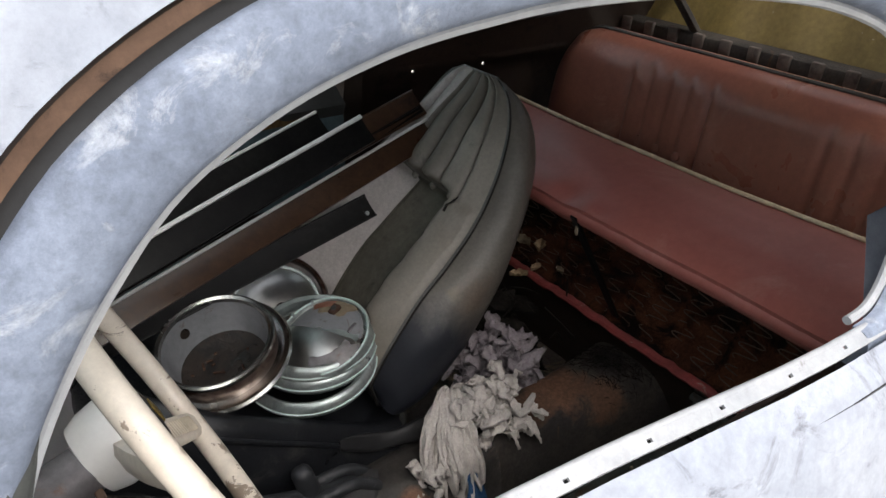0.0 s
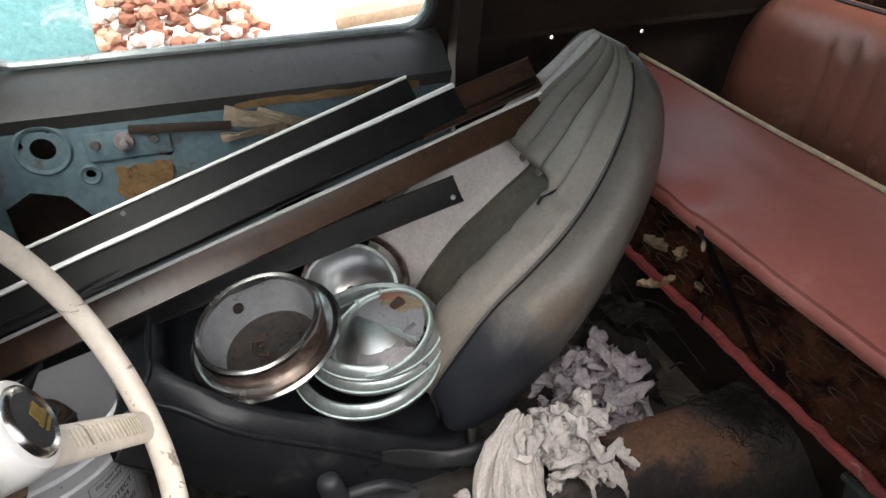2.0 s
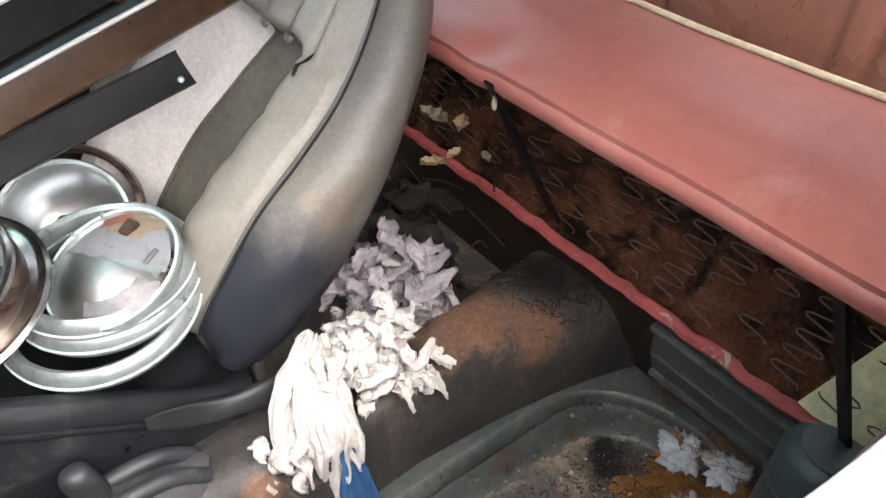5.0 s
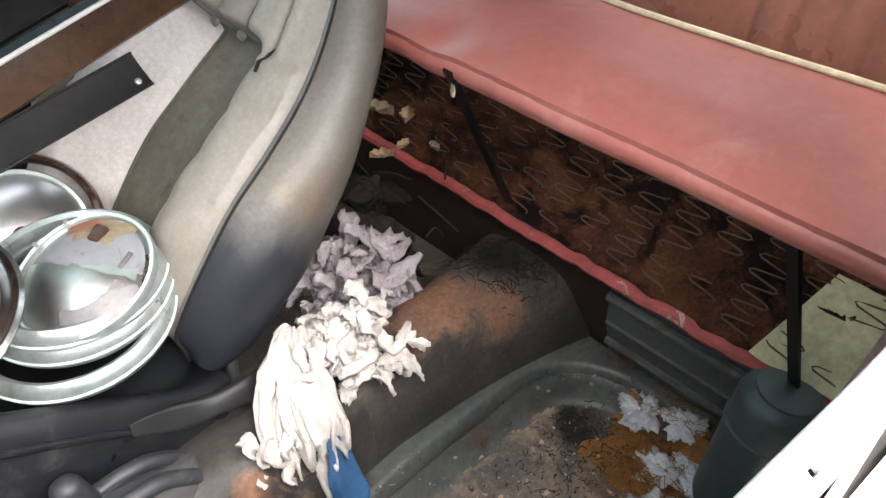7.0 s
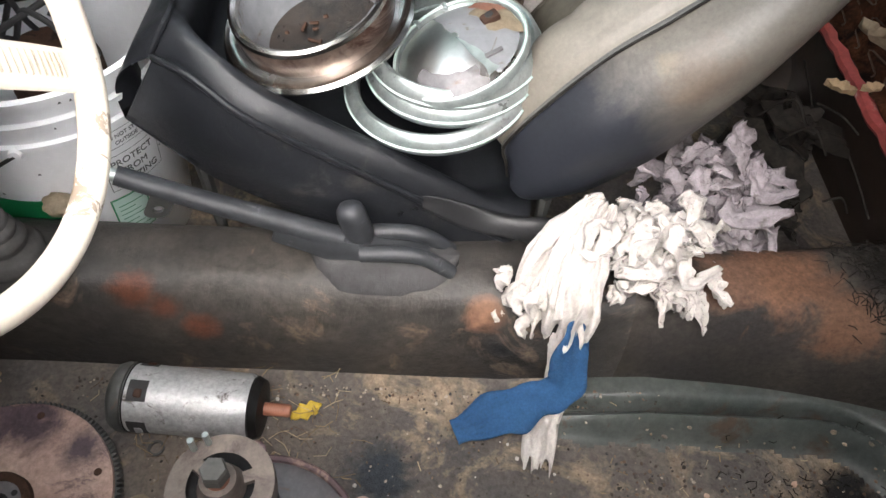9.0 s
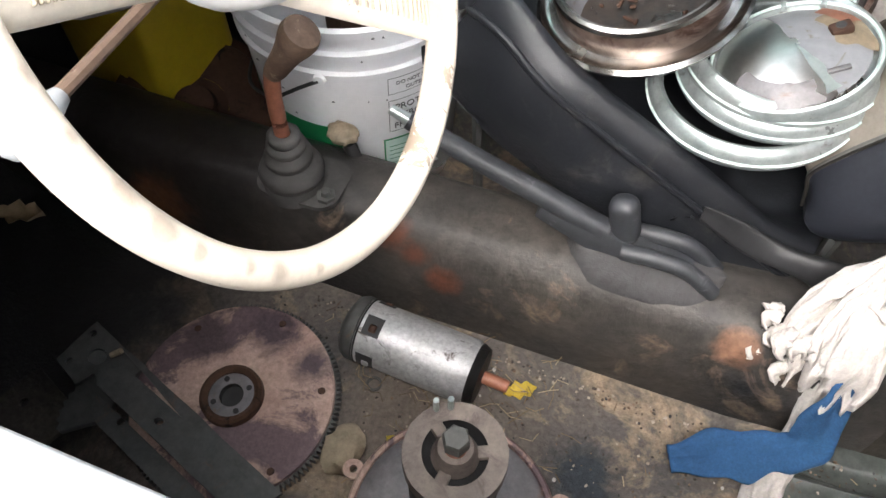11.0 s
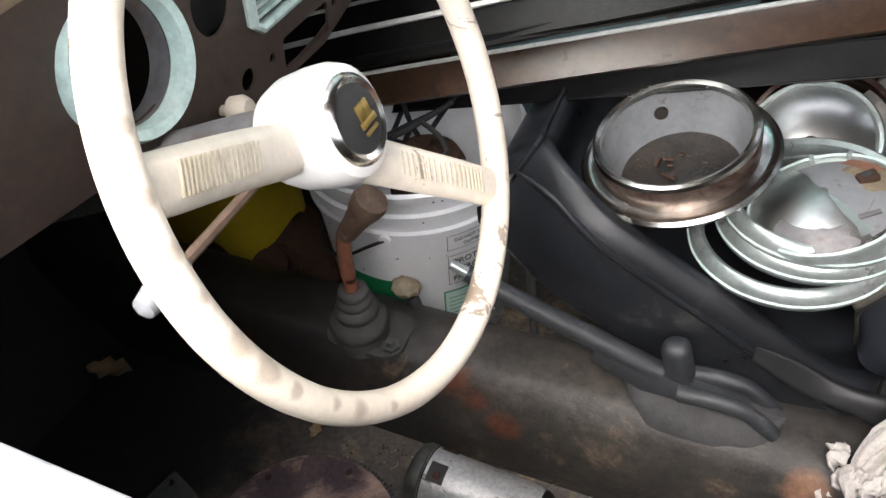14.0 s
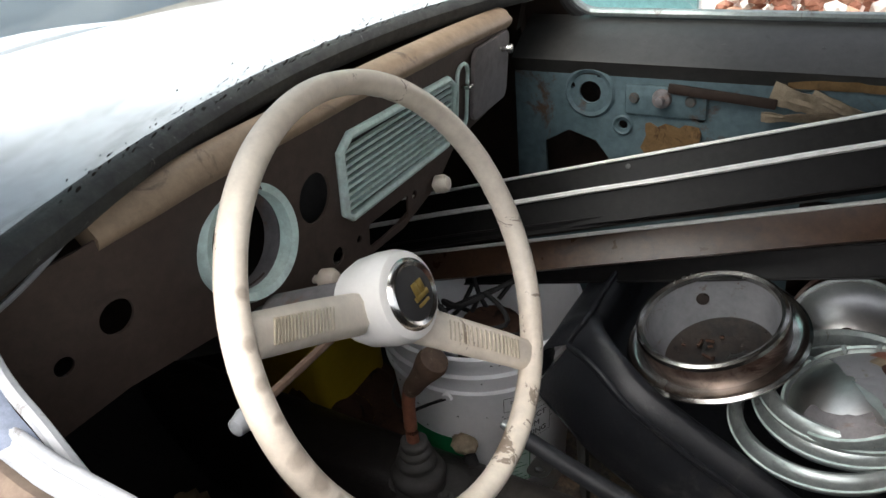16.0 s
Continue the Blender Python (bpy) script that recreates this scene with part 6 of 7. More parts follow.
can = thing("yellow_can", (-0.72, 0.60, 0.03), "yellow plastic can deep in the passenger foot well", "canister")
part("body", box((-0.72, 0.63, 0.15), (0.24, 0.16, 0.27), pose(0, 0, 0, 0, 0, -14), bevel=0.025, seg=4), "yellow", can)
part("cap", lathe([(0, 0.03), (0.025, 0.03), (0.026, 0.0)], Matrix.Translation((-0.76, 0.63, 0.284)), 20), "black_gap", can)
drum = thing("brake_drum", (-0.60, 0.555, 0.06), "rusty brown brake drum leaning in the foot well", "car part")
part("drum", lathe([(0.05, 0.03), (0.1, 0.034), (0.115, 0.03), (0.12, 0.02), (0.135, 0.016), (0.137, 0.0), (0.12, -0.03), (0.05, -0.03)], frame_to((0.25, -0.35, 0.9), at=(-0.60, 0.555, 0.085)), 44), "rusty_drum", drum)
part("hub", lathe([(0, 0.05), (0.03, 0.05), (0.035, 0.035), (0.05, 0.03)], frame_to((0.25, -0.35, 0.9), at=(-0.60, 0.555, 0.085)), 24), "rusty_drum", drum)

# ---- engine parts on the driver's floor ----
FM = frame_to((-0.02, -0.05, 1.0), (1, 0, 0), (-0.326, 0.161, 0.028))
fw = thing("flywheel", (-0.326, 0.161, 0.02), "surface-rusted engine flywheel lying flat on the floor", "flywheel")
part("disc", lathe([(0.016, 0.006), (0.034, 0.006), (0.04, 0.014), (0.06, 0.016), (0.12, 0.0175), (0.127, 0.018), (0.131, 0.016), (0.131, -0.006), (0.016, -0.006)], FM, 64, True), "fly_rust", fw, "rusted steel disc")
bm = bmesh.new()
prof = []
for k in range(130):
    for da, rr_ in ((0.0, 0.132), (0.25, 0.138), (0.5, 0.138), (0.75, 0.132)):
        a = 2 * math.pi * (k + da) / 130
        prof.append((a, rr_))
lo = [bm.verts.new(FM @ Vector((r * math.cos(a), r * math.sin(a), -0.004))) for a, r in prof]
hi = [bm.verts.new(FM @ Vector((r * math.cos(a), r * math.sin(a), 0.008))) for a, r in prof]
inn = [bm.verts.new(FM @ Vector((0.128 * math.cos(a), 0.128 * math.sin(a), 0.008))) for a, r in prof]
for k in range(len(prof)):
    j = (k + 1) % len(prof)
    bm.faces.new((lo[k], lo[j], hi[j], hi[k]))
    bm.faces.new((hi[k], hi[j], inn[j], inn[k]))
part("ring_gear", bm, "steel_oily", fw, "toothed starter ring gear", smooth=False)
hubp = part("hub", lathe([(0.0295, 0.018), (0.030, 0.024), (0.036, 0.027), (0.04, 0.025), (0.041, 0.012)], FM, 40), "rusty_drum", fw, "dark raised centre ring")
part("seat_ring", lathe([(0.0155, 0.0205), (0.0225, 0.0215), (0.030, 0.0205)], FM, 36), "cover_grey", hubp, "pale machined ring")
part("bore", lathe([(0, 0.010), (0.0155, 0.010), (0.0155, 0.0206)], FM, 24), "black_gap", fw)
for k in range(4):
    a = k * math.pi / 2 + 0.75
    part("dowel_hole", lathe([(0, 0.0012), (0.0036, 0.001), (0.0038, 0)], FM @ Matrix.Translation((0.0235 * math.cos(a), 0.0235 * math.sin(a), 0.0212)), 10), "black_gap", hubp)
for k in range(6):
    a = k * math.pi / 3 + 0.4
    part("bolt_hole", lathe([(0, 0.001), (0.0045, 0.0008), (0.005, 0)], FM @ Matrix.Translation((0.115 * math.cos(a), 0.115 * math.sin(a), 0.0178)), 10), "rusty_drum", fw)

g1, g2 = Vector((-0.213, 0.300, 0.064)), Vector((-0.045, 0.290, 0.064))
GX = frame_to(g2 - g1, (0, 0, 1), g1)
LG = (g2 - g1).length
gen = thing("generator", g1.lerp(g2, 0.5) - Vector((0, 0, 0.04)), "silver-painted generator lying on its side by the tunnel", "generator")
part("body", lathe([(0.036, 0.012), (0.043, 0.014), (0.043, LG - 0.006), (0.04, LG)], GX, 44), "alu", gen, "pitted silver casing")
part("end_cap", lathe([(0, -0.012), (0.03, -0.01), (0.041, -0.004), (0.0445, 0.003), (0.0445, 0.012), (0.040, 0.014)], GX, 44), "steel_oily", gen, "dark end cap")
part("end_bead", lathe([(0.0425, 0.014), (0.0445, 0.0155), (0.0425, 0.017)], GX, 44), "strip_black", gen)
for k in range(5):
    a0 = 2 * math.pi * k / 5 + 0.25
    def window_pt(u, v, a0=a0):
        a = a0 + 0.62 * (u - 0.5)
        return GX @ Vector((0.0436 * math.cos(a), 0.0436 * math.sin(a), 0.021 + 0.024 * v))
    bm = bmesh.new()
    add_grid(bm, window_pt, 8, 3)
    win_part = part("brush_window", bm, "black_gap", gen, "open black brush window")
    part("brush_holder", box(GX @ Vector((0.0425 * math.cos(a0 + 0.08), 0.0425 * math.sin(a0 + 0.08), 0.034)), (0.006, 0.011, 0.010), GX.to_3x3().to_4x4() @ pose(0, 0, 0, 0, 0, math.degrees(a0)), bevel=0.0015, seg=1), "alu" if k % 2 else "rusty_drum", win_part, "exposed brush holder")
part("drive_end", lathe([(0.04, LG), (0.041, LG + 0.003), (0.036, LG + 0.012), (0.02, LG + 0.014), (0, LG + 0.014)], GX, 40), "strip_black", gen, "black drive end")
part("shaft", lathe([(0.0085, LG + 0.01), (0.0085, LG + 0.045), (0.007, LG + 0.048), (0, LG + 0.048)], GX, 18), "lever_brown", gen, "rusty orange shaft")

SG = Matrix.Translation((-0.010, 0.108, 0.02))
sg = thing("upright_generator", (-0.01, 0.108, 0.02), "dark generator standing upright on a round fan cover plate", "generator")
part("body", lathe([(0.044, 0.05), (0.0445, 0.235), (0.043, 0.243), (0.047, 0.245), (0.047, 0.262), (0.042, 0.268), (0.036, 0.268), (0.034, 0.262), (0.022, 0.262)], SG, 44), "strip_black", sg, "dark casing")
part("top_ring", lathe([(0.030, 0.269), (0.0475, 0.269), (0.048, 0.262), (0.0475, 0.246)], SG, 44), "dusty_steel", sg, "dusty bearing ring")
part("boss", lathe([(0, 0.282), (0.016, 0.282), (0.018, 0.276), (0.022, 0.262), (0.022, 0.25)], SG, 30), "dusty_steel", sg, "dusty boss")
part("shaft", lathe([(0, 0.292), (0.0105, 0.292), (0.0105, 0.272)], SG, 20), "lever_brown", sg, "rusty shaft")
part("nut", lathe([(0, 0.306), (0.011, 0.306), (0.0125, 0.303), (0.0125, 0.29), (0, 0.29)], SG, 6), "steel_oily", sg, "worn hexagon nut", smooth=False)
for k in range(3):
    a = k * 2.1 + 0.4
    part("arm", box(SG @ Vector((0.029 * math.cos(a), 0.029 * math.sin(a), 0.263)), (0.02, 0.012, 0.01), pose(0, 0, 0, 0, 0, math.degrees(a)), bevel=0.002), "dusty_steel", sg)
for k in range(2):
    part("stud", lathe([(0, 0.02), (0.003, 0.02), (0.003, 0)], SG @ Matrix.Translation((-0.03 + 0.012 * k, 0.032 + 0.006 * k, 0.268)), 8), "trim_ring", sg)
cp = part("cover_plate", lathe([(0.03, 0.046), (0.07, 0.044), (0.106, 0.041), (0.114, 0.036), (0.114, 0.03), (0.03, 0.036)], SG, 56, True), "cover_grey", sg, "dusty grey round cover plate")
part("cover_rim", lathe([(0.113, 0.034), (0.115, 0.041), (0.119, 0.043), (0.122, 0.04), (0.123, 0.03), (0.113, 0.03)], SG, 64, True), "fly_rust", cp, "raised brown rim")
for k in range(5):
    a = 2 * math.pi * k / 5 + 0.5
    bm = outline_plate(ellipse(0, 0, 0.013, 0.012, 16), [ellipse(0, 0, 0.005, 0.005, 10)], lambda x, y, d, a=a: SG @ Vector((0.13 * math.cos(a) + x, 0.13 * math.sin(a) + y, 0.034 + d)), 0.006)
    part("ear", bm, "fly_rust", cp, "bolt ear", smooth=False)

jk = thing("bumper_bracket", (-0.45, 0.1, 0.03), "dark oily steel bracket lying across the flywheel", "bracket")
ja, jb = Vector((-0.482, 0.115, 0.066)), Vector((-0.215, 0.012, 0.066))
jt = (jb - ja).normalized()
js = Vector((-jt.y, jt.x, 0))


def flat_piece(name, outer, holes, z, depth, label=""):
    """A steel piece cut to an outline seen from above, with its edges pitted a little."""
    loop = []
    for k, (a, b) in enumerate(outer):
        c, d = outer[(k + 1) % len(outer)]
        for q in range(5):
            loop.append((a + (c - a) * q / 5 + 0.0014 * nz((a, b, q), 90), b + (d - b) * q / 5 + 0.0014 * nz((b, q, a), 90)))
    return part(name, outline_plate(loop, holes, lambda a, b, d: Vector((a, b, z + d)), depth), "steel_oily", jk, label, smooth=False)


flat_piece("end_plate", [(-0.552, 0.118), (-0.537, 0.183), (-0.44, 0.15), (-0.446, 0.127), (-0.493, 0.12), (-0.507, 0.098)], [ellipse(-0.530, 0.166, 0.005, 0.005, 10), ellipse(-0.535, 0.122, 0.005, 0.005, 10), ellipse(-0.505, 0.140, 0.013, 0.011, 16)], 0.064, 0.006, "torn end plate")
flat_piece("flange", [(-0.478, 0.158), (-0.441, 0.149), (-0.20, 0.066), (-0.215, 0.045)], [], 0.070, 0.006)
flat_piece("bar", [(-0.489, 0.121), (-0.45, 0.134), (-0.19, 0.05), (-0.2, 0.012), (-0.476, 0.104)], [ellipse(-0.375, 0.089, 0.0065, 0.0045, 12)], 0.073, 0.012, "raised channel bar")
flat_piece("lower_bar", [(-0.485, 0.100), (-0.25, 0.022), (-0.265, -0.002), (-0.459, 0.066)], [ellipse(-0.424, 0.075, 0.005, 0.005, 10)], 0.062, 0.01)
teeth = []
for k in range(25):
    a = radians(95 + 5.4 * k)
    r = 0.058 + (0.004 if k % 2 else 0.0)
    teeth.append((-0.452 + r * math.cos(a), 0.082 + r * math.sin(a)))
flat_piece("toothed_sector", teeth + [(-0.452, 0.075)], [], 0.050, 0.01, "toothed sector")
part("pin", lathe([(0, 0.016), (0.004, 0.016), (0.004, 0.0)], frame_to((0.8, 0.5, 0.4), at=(-0.488, 0.147, 0.072)), 10), "paper", jk)
part("foot", box((-0.52, 0.13, 0.046), (0.04, 0.05, 0.04), pose(0, 0, 0, 0, 0, -20), bevel=0.006), "steel_oily", jk)
bp2 = outline_plate(round_rect(-0.05, -0.04, 0.05, 0.04, 0.008), [ellipse(-0.02, 0, 0.006, 0.006, 10)], lambda a, b, d: Vector((-0.56, 0.055, 0.026)) + jt * a + js * b + Vector((0, 0, d)), 0.006)
solo("rusty_plate", bp2, "rust_floor", "rusty steel plate lying on the floor", "metal plate", smooth=False)

cn = thing("canister", (0.80, -0.03, 0.004), "dark green canister standing in the rear foot well", "canister")
CM = Matrix.Translation((0.80, -0.03, 0.004))
part("body", lathe([(0.04, 0.26), (0.053, 0.252), (0.059, 0.235), (0.06, 0.02), (0.055, 0.0), (0, 0.0)], CM, 40), "canister", cn)
part("lid", lathe([(0, 0.264), (0.03, 0.265), (0.041, 0.262), (0.043, 0.256)], CM, 32), "canister", cn, "domed dark lid")
part("bead", lathe([(0.0595, 0.192), (0.0625, 0.19), (0.0625, 0.184), (0.0595, 0.182)], CM, 40), "canister", cn)

# ---- rags and wadding ----
def crumple(name, pts, widths, material, seed, amp=0.01, seg=40, across=8, thick=0.004):
    path = smooth_path(pts, max(2, seg // (len(pts) - 1)))
    n_ = len(path)

    def fn(u, v):
        i = min(n_ - 1, round(u * (n_ - 1)))
        p = path[i]
        t = (path[min(i + 1, n_ - 1)] - path[max(i - 1, 0)]).normalized()
        s = t.cross(Vector((0.1, -0.2, 1))).normalized()
        up = s.cross(t)
        k = u * (len(widths) - 1)
        j = min(len(widths) - 2, int(k))
        w = widths[j] + (widths[j + 1] - widths[j]) * (k - j)
        fold = amp * (nz((u * 3 + seed, v * 5, seed), 2.0) + 0.6 * nz((u * 2, v * 11, seed * 1.7), 2.0))
        edge = 0.25 * w * nz((u * 7, v, seed * 2.3), 1.7)
        return p + s * ((v - 0.5) * w + edge * (v - 0.5) * 2) + up * fold
    return slab(fn, (0.0, 0.0, -thick), n_ - 1, across)


rg = thing("white_rag", (0.33, 0.43, 0.15), "knotted dirty white cotton rag draped over the tunnel", "rag")
def gathered(pts, widths, folds, depth, seed, nu=60, nv=44):
    path = smooth_path(pts, max(2, nu // (len(pts) - 1)))
    n_ = len(path)
    def fn(u, v):
        i = min(n_ - 1, round(u * (n_ - 1)))
        t = (path[min(i + 1, n_ - 1)] - path[max(i - 1, 0)]).normalized()
        s = Vector((0.8, -0.55, -0.1))
        s = (s - t * s.dot(t)).normalized()
        up = t.cross(s)
        if up.y > 0:
            up = -up
        w = curve(u, [(k / (len(widths) - 1), q) for k, q in enumerate(widths)])
        c = v - 0.5
        f = depth * (0.4 + u) * (abs(math.sin(math.pi * folds * (v + 0.22 * nz((u * 2.2, v * 2.5, seed))))) ** 0.7 - 0.5) + 0.22 * w * (0.25 - c * c) + 0.012 * nz((u * 4, v * 6, seed), 1.5) + 0.006 * nz((u * 14, v * 18, seed), 1.0)
        rag_edge = 0.03 * nz((v * 9, seed, 1), 1.3) * u * u
        return path[i] + s * (c * w * (1 + 0.2 * nz((u * 5, c, seed)))) + up * f + t * rag_edge
    return slab(fn, (0.0, 0.003, -0.003), n_ - 1, nv)


part("drape", gathered([(0.384, 0.475, 0.285), (0.362, 0.447, 0.266), (0.342, 0.415, 0.234), (0.334, 0.385, 0.194), (0.34, 0.372, 0.152)], [0.03, 0.065, 0.098, 0.108, 0.085], 6, 0.015, 3), "rag", rg, angle=2.5)
part("tail", gathered([(0.35, 0.39, 0.175), (0.352, 0.362, 0.112), (0.35, 0.335, 0.055), (0.335, 0.30, 0.034), (0.325, 0.24, 0.03)], [0.05, 0.042, 0.035, 0.045, 0.04], 3, 0.006, 5, 44, 16), "rag", rg, angle=2.5)
for k in range(12):
    rr = random.Random(500 + k)
    off = Vector((0.75, -0.5, 0)) * rr.uniform(-0.045, 0.045)
    lift = Vector((-0.2, -0.8, 0.4)) * rr.uniform(0.004, 0.016)
    pts = [Vector((0.372, 0.475, 0.284)), Vector((0.345, 0.447, 0.263)) + off * 0.6 + lift, Vector((0.322, 0.415, 0.228)) + off + lift, Vector((0.314, 0.388, 0.185 + rr.uniform(-0.02, 0.02))) + off * 1.1 + lift]
    part("fold", crumple("fold", pts, [0.008, rr.uniform(0.012, 0.024), rr.uniform(0.01, 0.022), 0.008], "rag", 70 + k, 0.009, 24, 5), "rag", rg, angle=2.5)
for k in range(16):
    rr = random.Random(60 + k)
    a = Vector((0.285 + rr.uniform(-0.015, 0.03), 0.405 + rr.uniform(-0.02, 0.03), 0.175 + rr.uniform(-0.02, 0.04)))
    b = a + Vector((rr.uniform(-0.02, 0.015), rr.uniform(-0.025, 0.0), -rr.uniform(0.01, 0.035)))
    part("frayed_end", crumple("frayed_end", [a, a.lerp(b, 0.5) + Vector((-0.008, -0.008, 0.006)), b], [0.008, 0.02, 0.008], "rag", 10 + k, 0.008, 10, 4), "rag", rg, angle=2.5)


def wad(name, centre, size, count, material, label, seed, big=1.0):
    rr = random.Random(seed)
    ob = thing(name, centre, label, "rag")
    for k in range(count):
        r = Vector((rr.gauss(0, 0.45), rr.gauss(0, 0.45), rr.gauss(0, 0.4)))
        p = Vector(centre) + Vector((r.x * size[0], r.y * size[1], r.z * size[2]))
        d = Vector((rr.uniform(-1, 1), rr.uniform(-1, 0.6), rr.uniform(-1.0, 0.5))).normalized()
        ln = rr.uniform(0.012, 0.027) * big
        side = d.cross(Vector((rr.uniform(-1, 1), rr.uniform(-1, 1), rr.uniform(-1, 1)))).normalized()
        q = p + side * ln * rr.uniform(0.4, 1.1)
        e = p + d * ln * 1.2 + side * ln * rr.uniform(-0.8, 0.6)
        part("tuft", crumple("tuft", [p - d * ln, q, e], [rr.uniform(0.008, 0.016) * big, rr.uniform(0.018, 0.034) * big, 0.006], material, seed + k * 1.37, 0.013, 12, 6, 0.003), material, ob, angle=2.5)
    return ob


wad("cotton_wadding", (0.44, 0.435, 0.25), (0.062, 0.05, 0.05), 95, "rag", "heap of torn white cotton waste on the tunnel", 3)
wad("grey_wadding", (0.56, 0.55, 0.2), (0.085, 0.085, 0.1), 150, "fluff", "heap of greyish cotton waste behind the seat", 7, 1.25)
for k in range(8):
    rr = random.Random(90 + k)
    a = Vector((0.45 + 0.09 * rr.random(), 0.405 + rr.uniform(-0.02, 0.02), 0.235 + rr.uniform(-0.025, 0.01)))
    d = Vector((rr.uniform(-0.2, 1), -rr.uniform(0.4, 1), -rr.uniform(0.2, 1.1))).normalized() * rr.uniform(0.03, 0.06)
    part_pts = [a, a + d * 0.5 + Vector((rr.uniform(-0.012, 0.012), 0, rr.uniform(0, 0.015))), a + d]
    solo("rag_strip", crumple("rag_strip", part_pts, [0.02, rr.uniform(0.012, 0.022), 0.006], "rag", 30 + k, 0.008, 14, 5), "rag", "thin torn strip of white cotton", "rag", "torn cotton strips")
bl = thing("blue_cloth", (0.32, 0.34, 0.05), "blue cloth strip hanging over the tunnel onto the floor", "cloth")
part("strip", crumple("strip", [(0.372, 0.475, 0.275), (0.365, 0.42, 0.235), (0.362, 0.372, 0.18), (0.36, 0.34, 0.1), (0.34, 0.325, 0.062), (0.285, 0.305, 0.052), (0.215, 0.275, 0.045)], [0.012, 0.012, 0.03, 0.05, 0.055, 0.06, 0.035], "blue_cloth", 21, 0.008, 60, 10), "blue_cloth", bl, angle=2.5)

# ---- leaf litter, grit, stuffing on the floor ----
def leaf(name, c, size, turn, material, label, curl=0.3):
    m = pose(*c, 0, 0, turn)
    def fn(u, v):
        w = math.sin(math.pi * min(1, max(0, u))) ** 0.7 * (0.5 + 0.15 * math.sin(u * 19))
        return m @ Vector(((u - 0.5) * size, (v - 0.5) * size * w, curl * size * ((v - 0.5) ** 2 * 2 + 0.3 * (u - 0.5) ** 2) + 0.002 * nz((u * 4, v * 4, size * 90))))
    return solo(name, slab(fn, (0, 0, 0.0008), 12, 6), material, label, "leaf", "fallen leaves")


leaf("leaf", (0.017, 0.305, 0.022), 0.045, 30, "leaf_yellow", "yellow fallen leaf on the floor")
leaf("leaf", (-0.776, 0.308, 0.037), 0.075, 20, "leaf_brown", "curled dry brown leaf in the foot well")
leaf("leaf", (-0.40, 0.33, 0.03), 0.035, 100, "leaf_brown", "small dry brown leaf by the tunnel")
leaf("leaf", (-0.11, 0.18, 0.025), 0.03, 160, "leaf_yellow", "small yellow leaf beside the flywheel")
rock = bmesh.new()
bmesh.ops.create_icosphere(rock, subdivisions=3, radius=1)
for v in rock.verts:
    v.co = Vector((-0.165, 0.15, 0.034)) + Vector((v.co.x * 0.026, v.co.y * 0.032, v.co.z * 0.018)) * (1 + 0.3 * nz(v.co, 1.8))
solo("plaster_lump", rock, "paper", "cream crumbled lump beside the flywheel", "lump")
solo("washer", lathe([(0.0075, 0.0), (0.0075, 0.003), (0.0105, 0.003), (0.0105, 0.0)], Matrix.Translation((-0.168, 0.248, 0.022)), 20, True), "steel_oily", "small steel washer on the floor", "washer")


def scatter(name, n, area, mat_, label, cat, seed, lo, hi, long=1.0, height=0.0):
    rr = random.Random(seed)
    bm = bmesh.new()
    for _ in range(n):
        x0, x1, y0, y1 = area
        x, y = rr.uniform(x0, x1), rr.uniform(y0, y1)
        if abs(y - TY) < 0.10 and x < 0.6:
            continue
        s = rr.uniform(lo, hi)
        z = pan((x + 1.0) / 1.94, (y + 0.13) / 1.2).z
        m = pose(x, y, z + s * 0.3 + height * rr.random(), rr.uniform(-25, 25), rr.uniform(-25, 25), rr.uniform(0, 360))
        r = bmesh.ops.create_cube(bm, size=1) if long > 2 else bmesh.ops.create_icosphere(bm, subdivisions=1, radius=0.6)
        sx, sy, sz = s * long, s * rr.uniform(0.6, 1.0), s * rr.uniform(0.4, 0.8)
        if long > 2:
            sy = sz = s
        for v in r["verts"]:
            v.co = m @ Vector((v.co.x * sx * (1 + 0.3 * (rr.random() - 0.5)), v.co.y * sy, v.co.z * sz))
    return solo(name, bm, mat_, label, cat, kind="stuff", smooth=False)


scatter("straw_litter", 90, (-0.3, 0.45, 0.0, 0.37), "straw", "scattered bits of dry straw on the floor", "litter", 1, 0.0006, 0.0012, 14)
scatter("straw_litter_rear", 120, (0.45, 0.82, -0.05, 0.3), "straw", "dry straw bits in the rear foot well", "litter", 2, 0.0006, 0.0011, 12)
scatter("grit", 900, (-0.35, 0.5, -0.08, 0.38), "grit", "fine mixed grit on the floor", "grit", 3, 0.001, 0.0045)
scatter("tunnel_foot_grit", 500, (-0.3, 0.5, 0.33, 0.372), "grit", "grit gathered along the foot of the tunnel", "grit", 13, 0.0015, 0.005)
scatter("grit_rear", 800, (0.42, 0.8, -0.06, 0.26), "grit", "grit and small stones in the rear foot well", "grit", 4, 0.0015, 0.006)
scatter("small_stones", 26, (0.48, 0.74, 0.0, 0.24), "stone", "small pinkish stones in the rear foot well", "stones", 14, 0.004, 0.011)
scatter("dark_crumbs", 300, (0.45, 0.84, 0.0, 0.3), "floor", "dark dirt crumbs in the rear foot well", "grit", 5, 0.003, 0.009)
scatter("white_flecks", 40, (-0.1, 0.45, 0.05, 0.34), "rag", "white paint flecks on the floor", "flecks", 6, 0.002, 0.006)
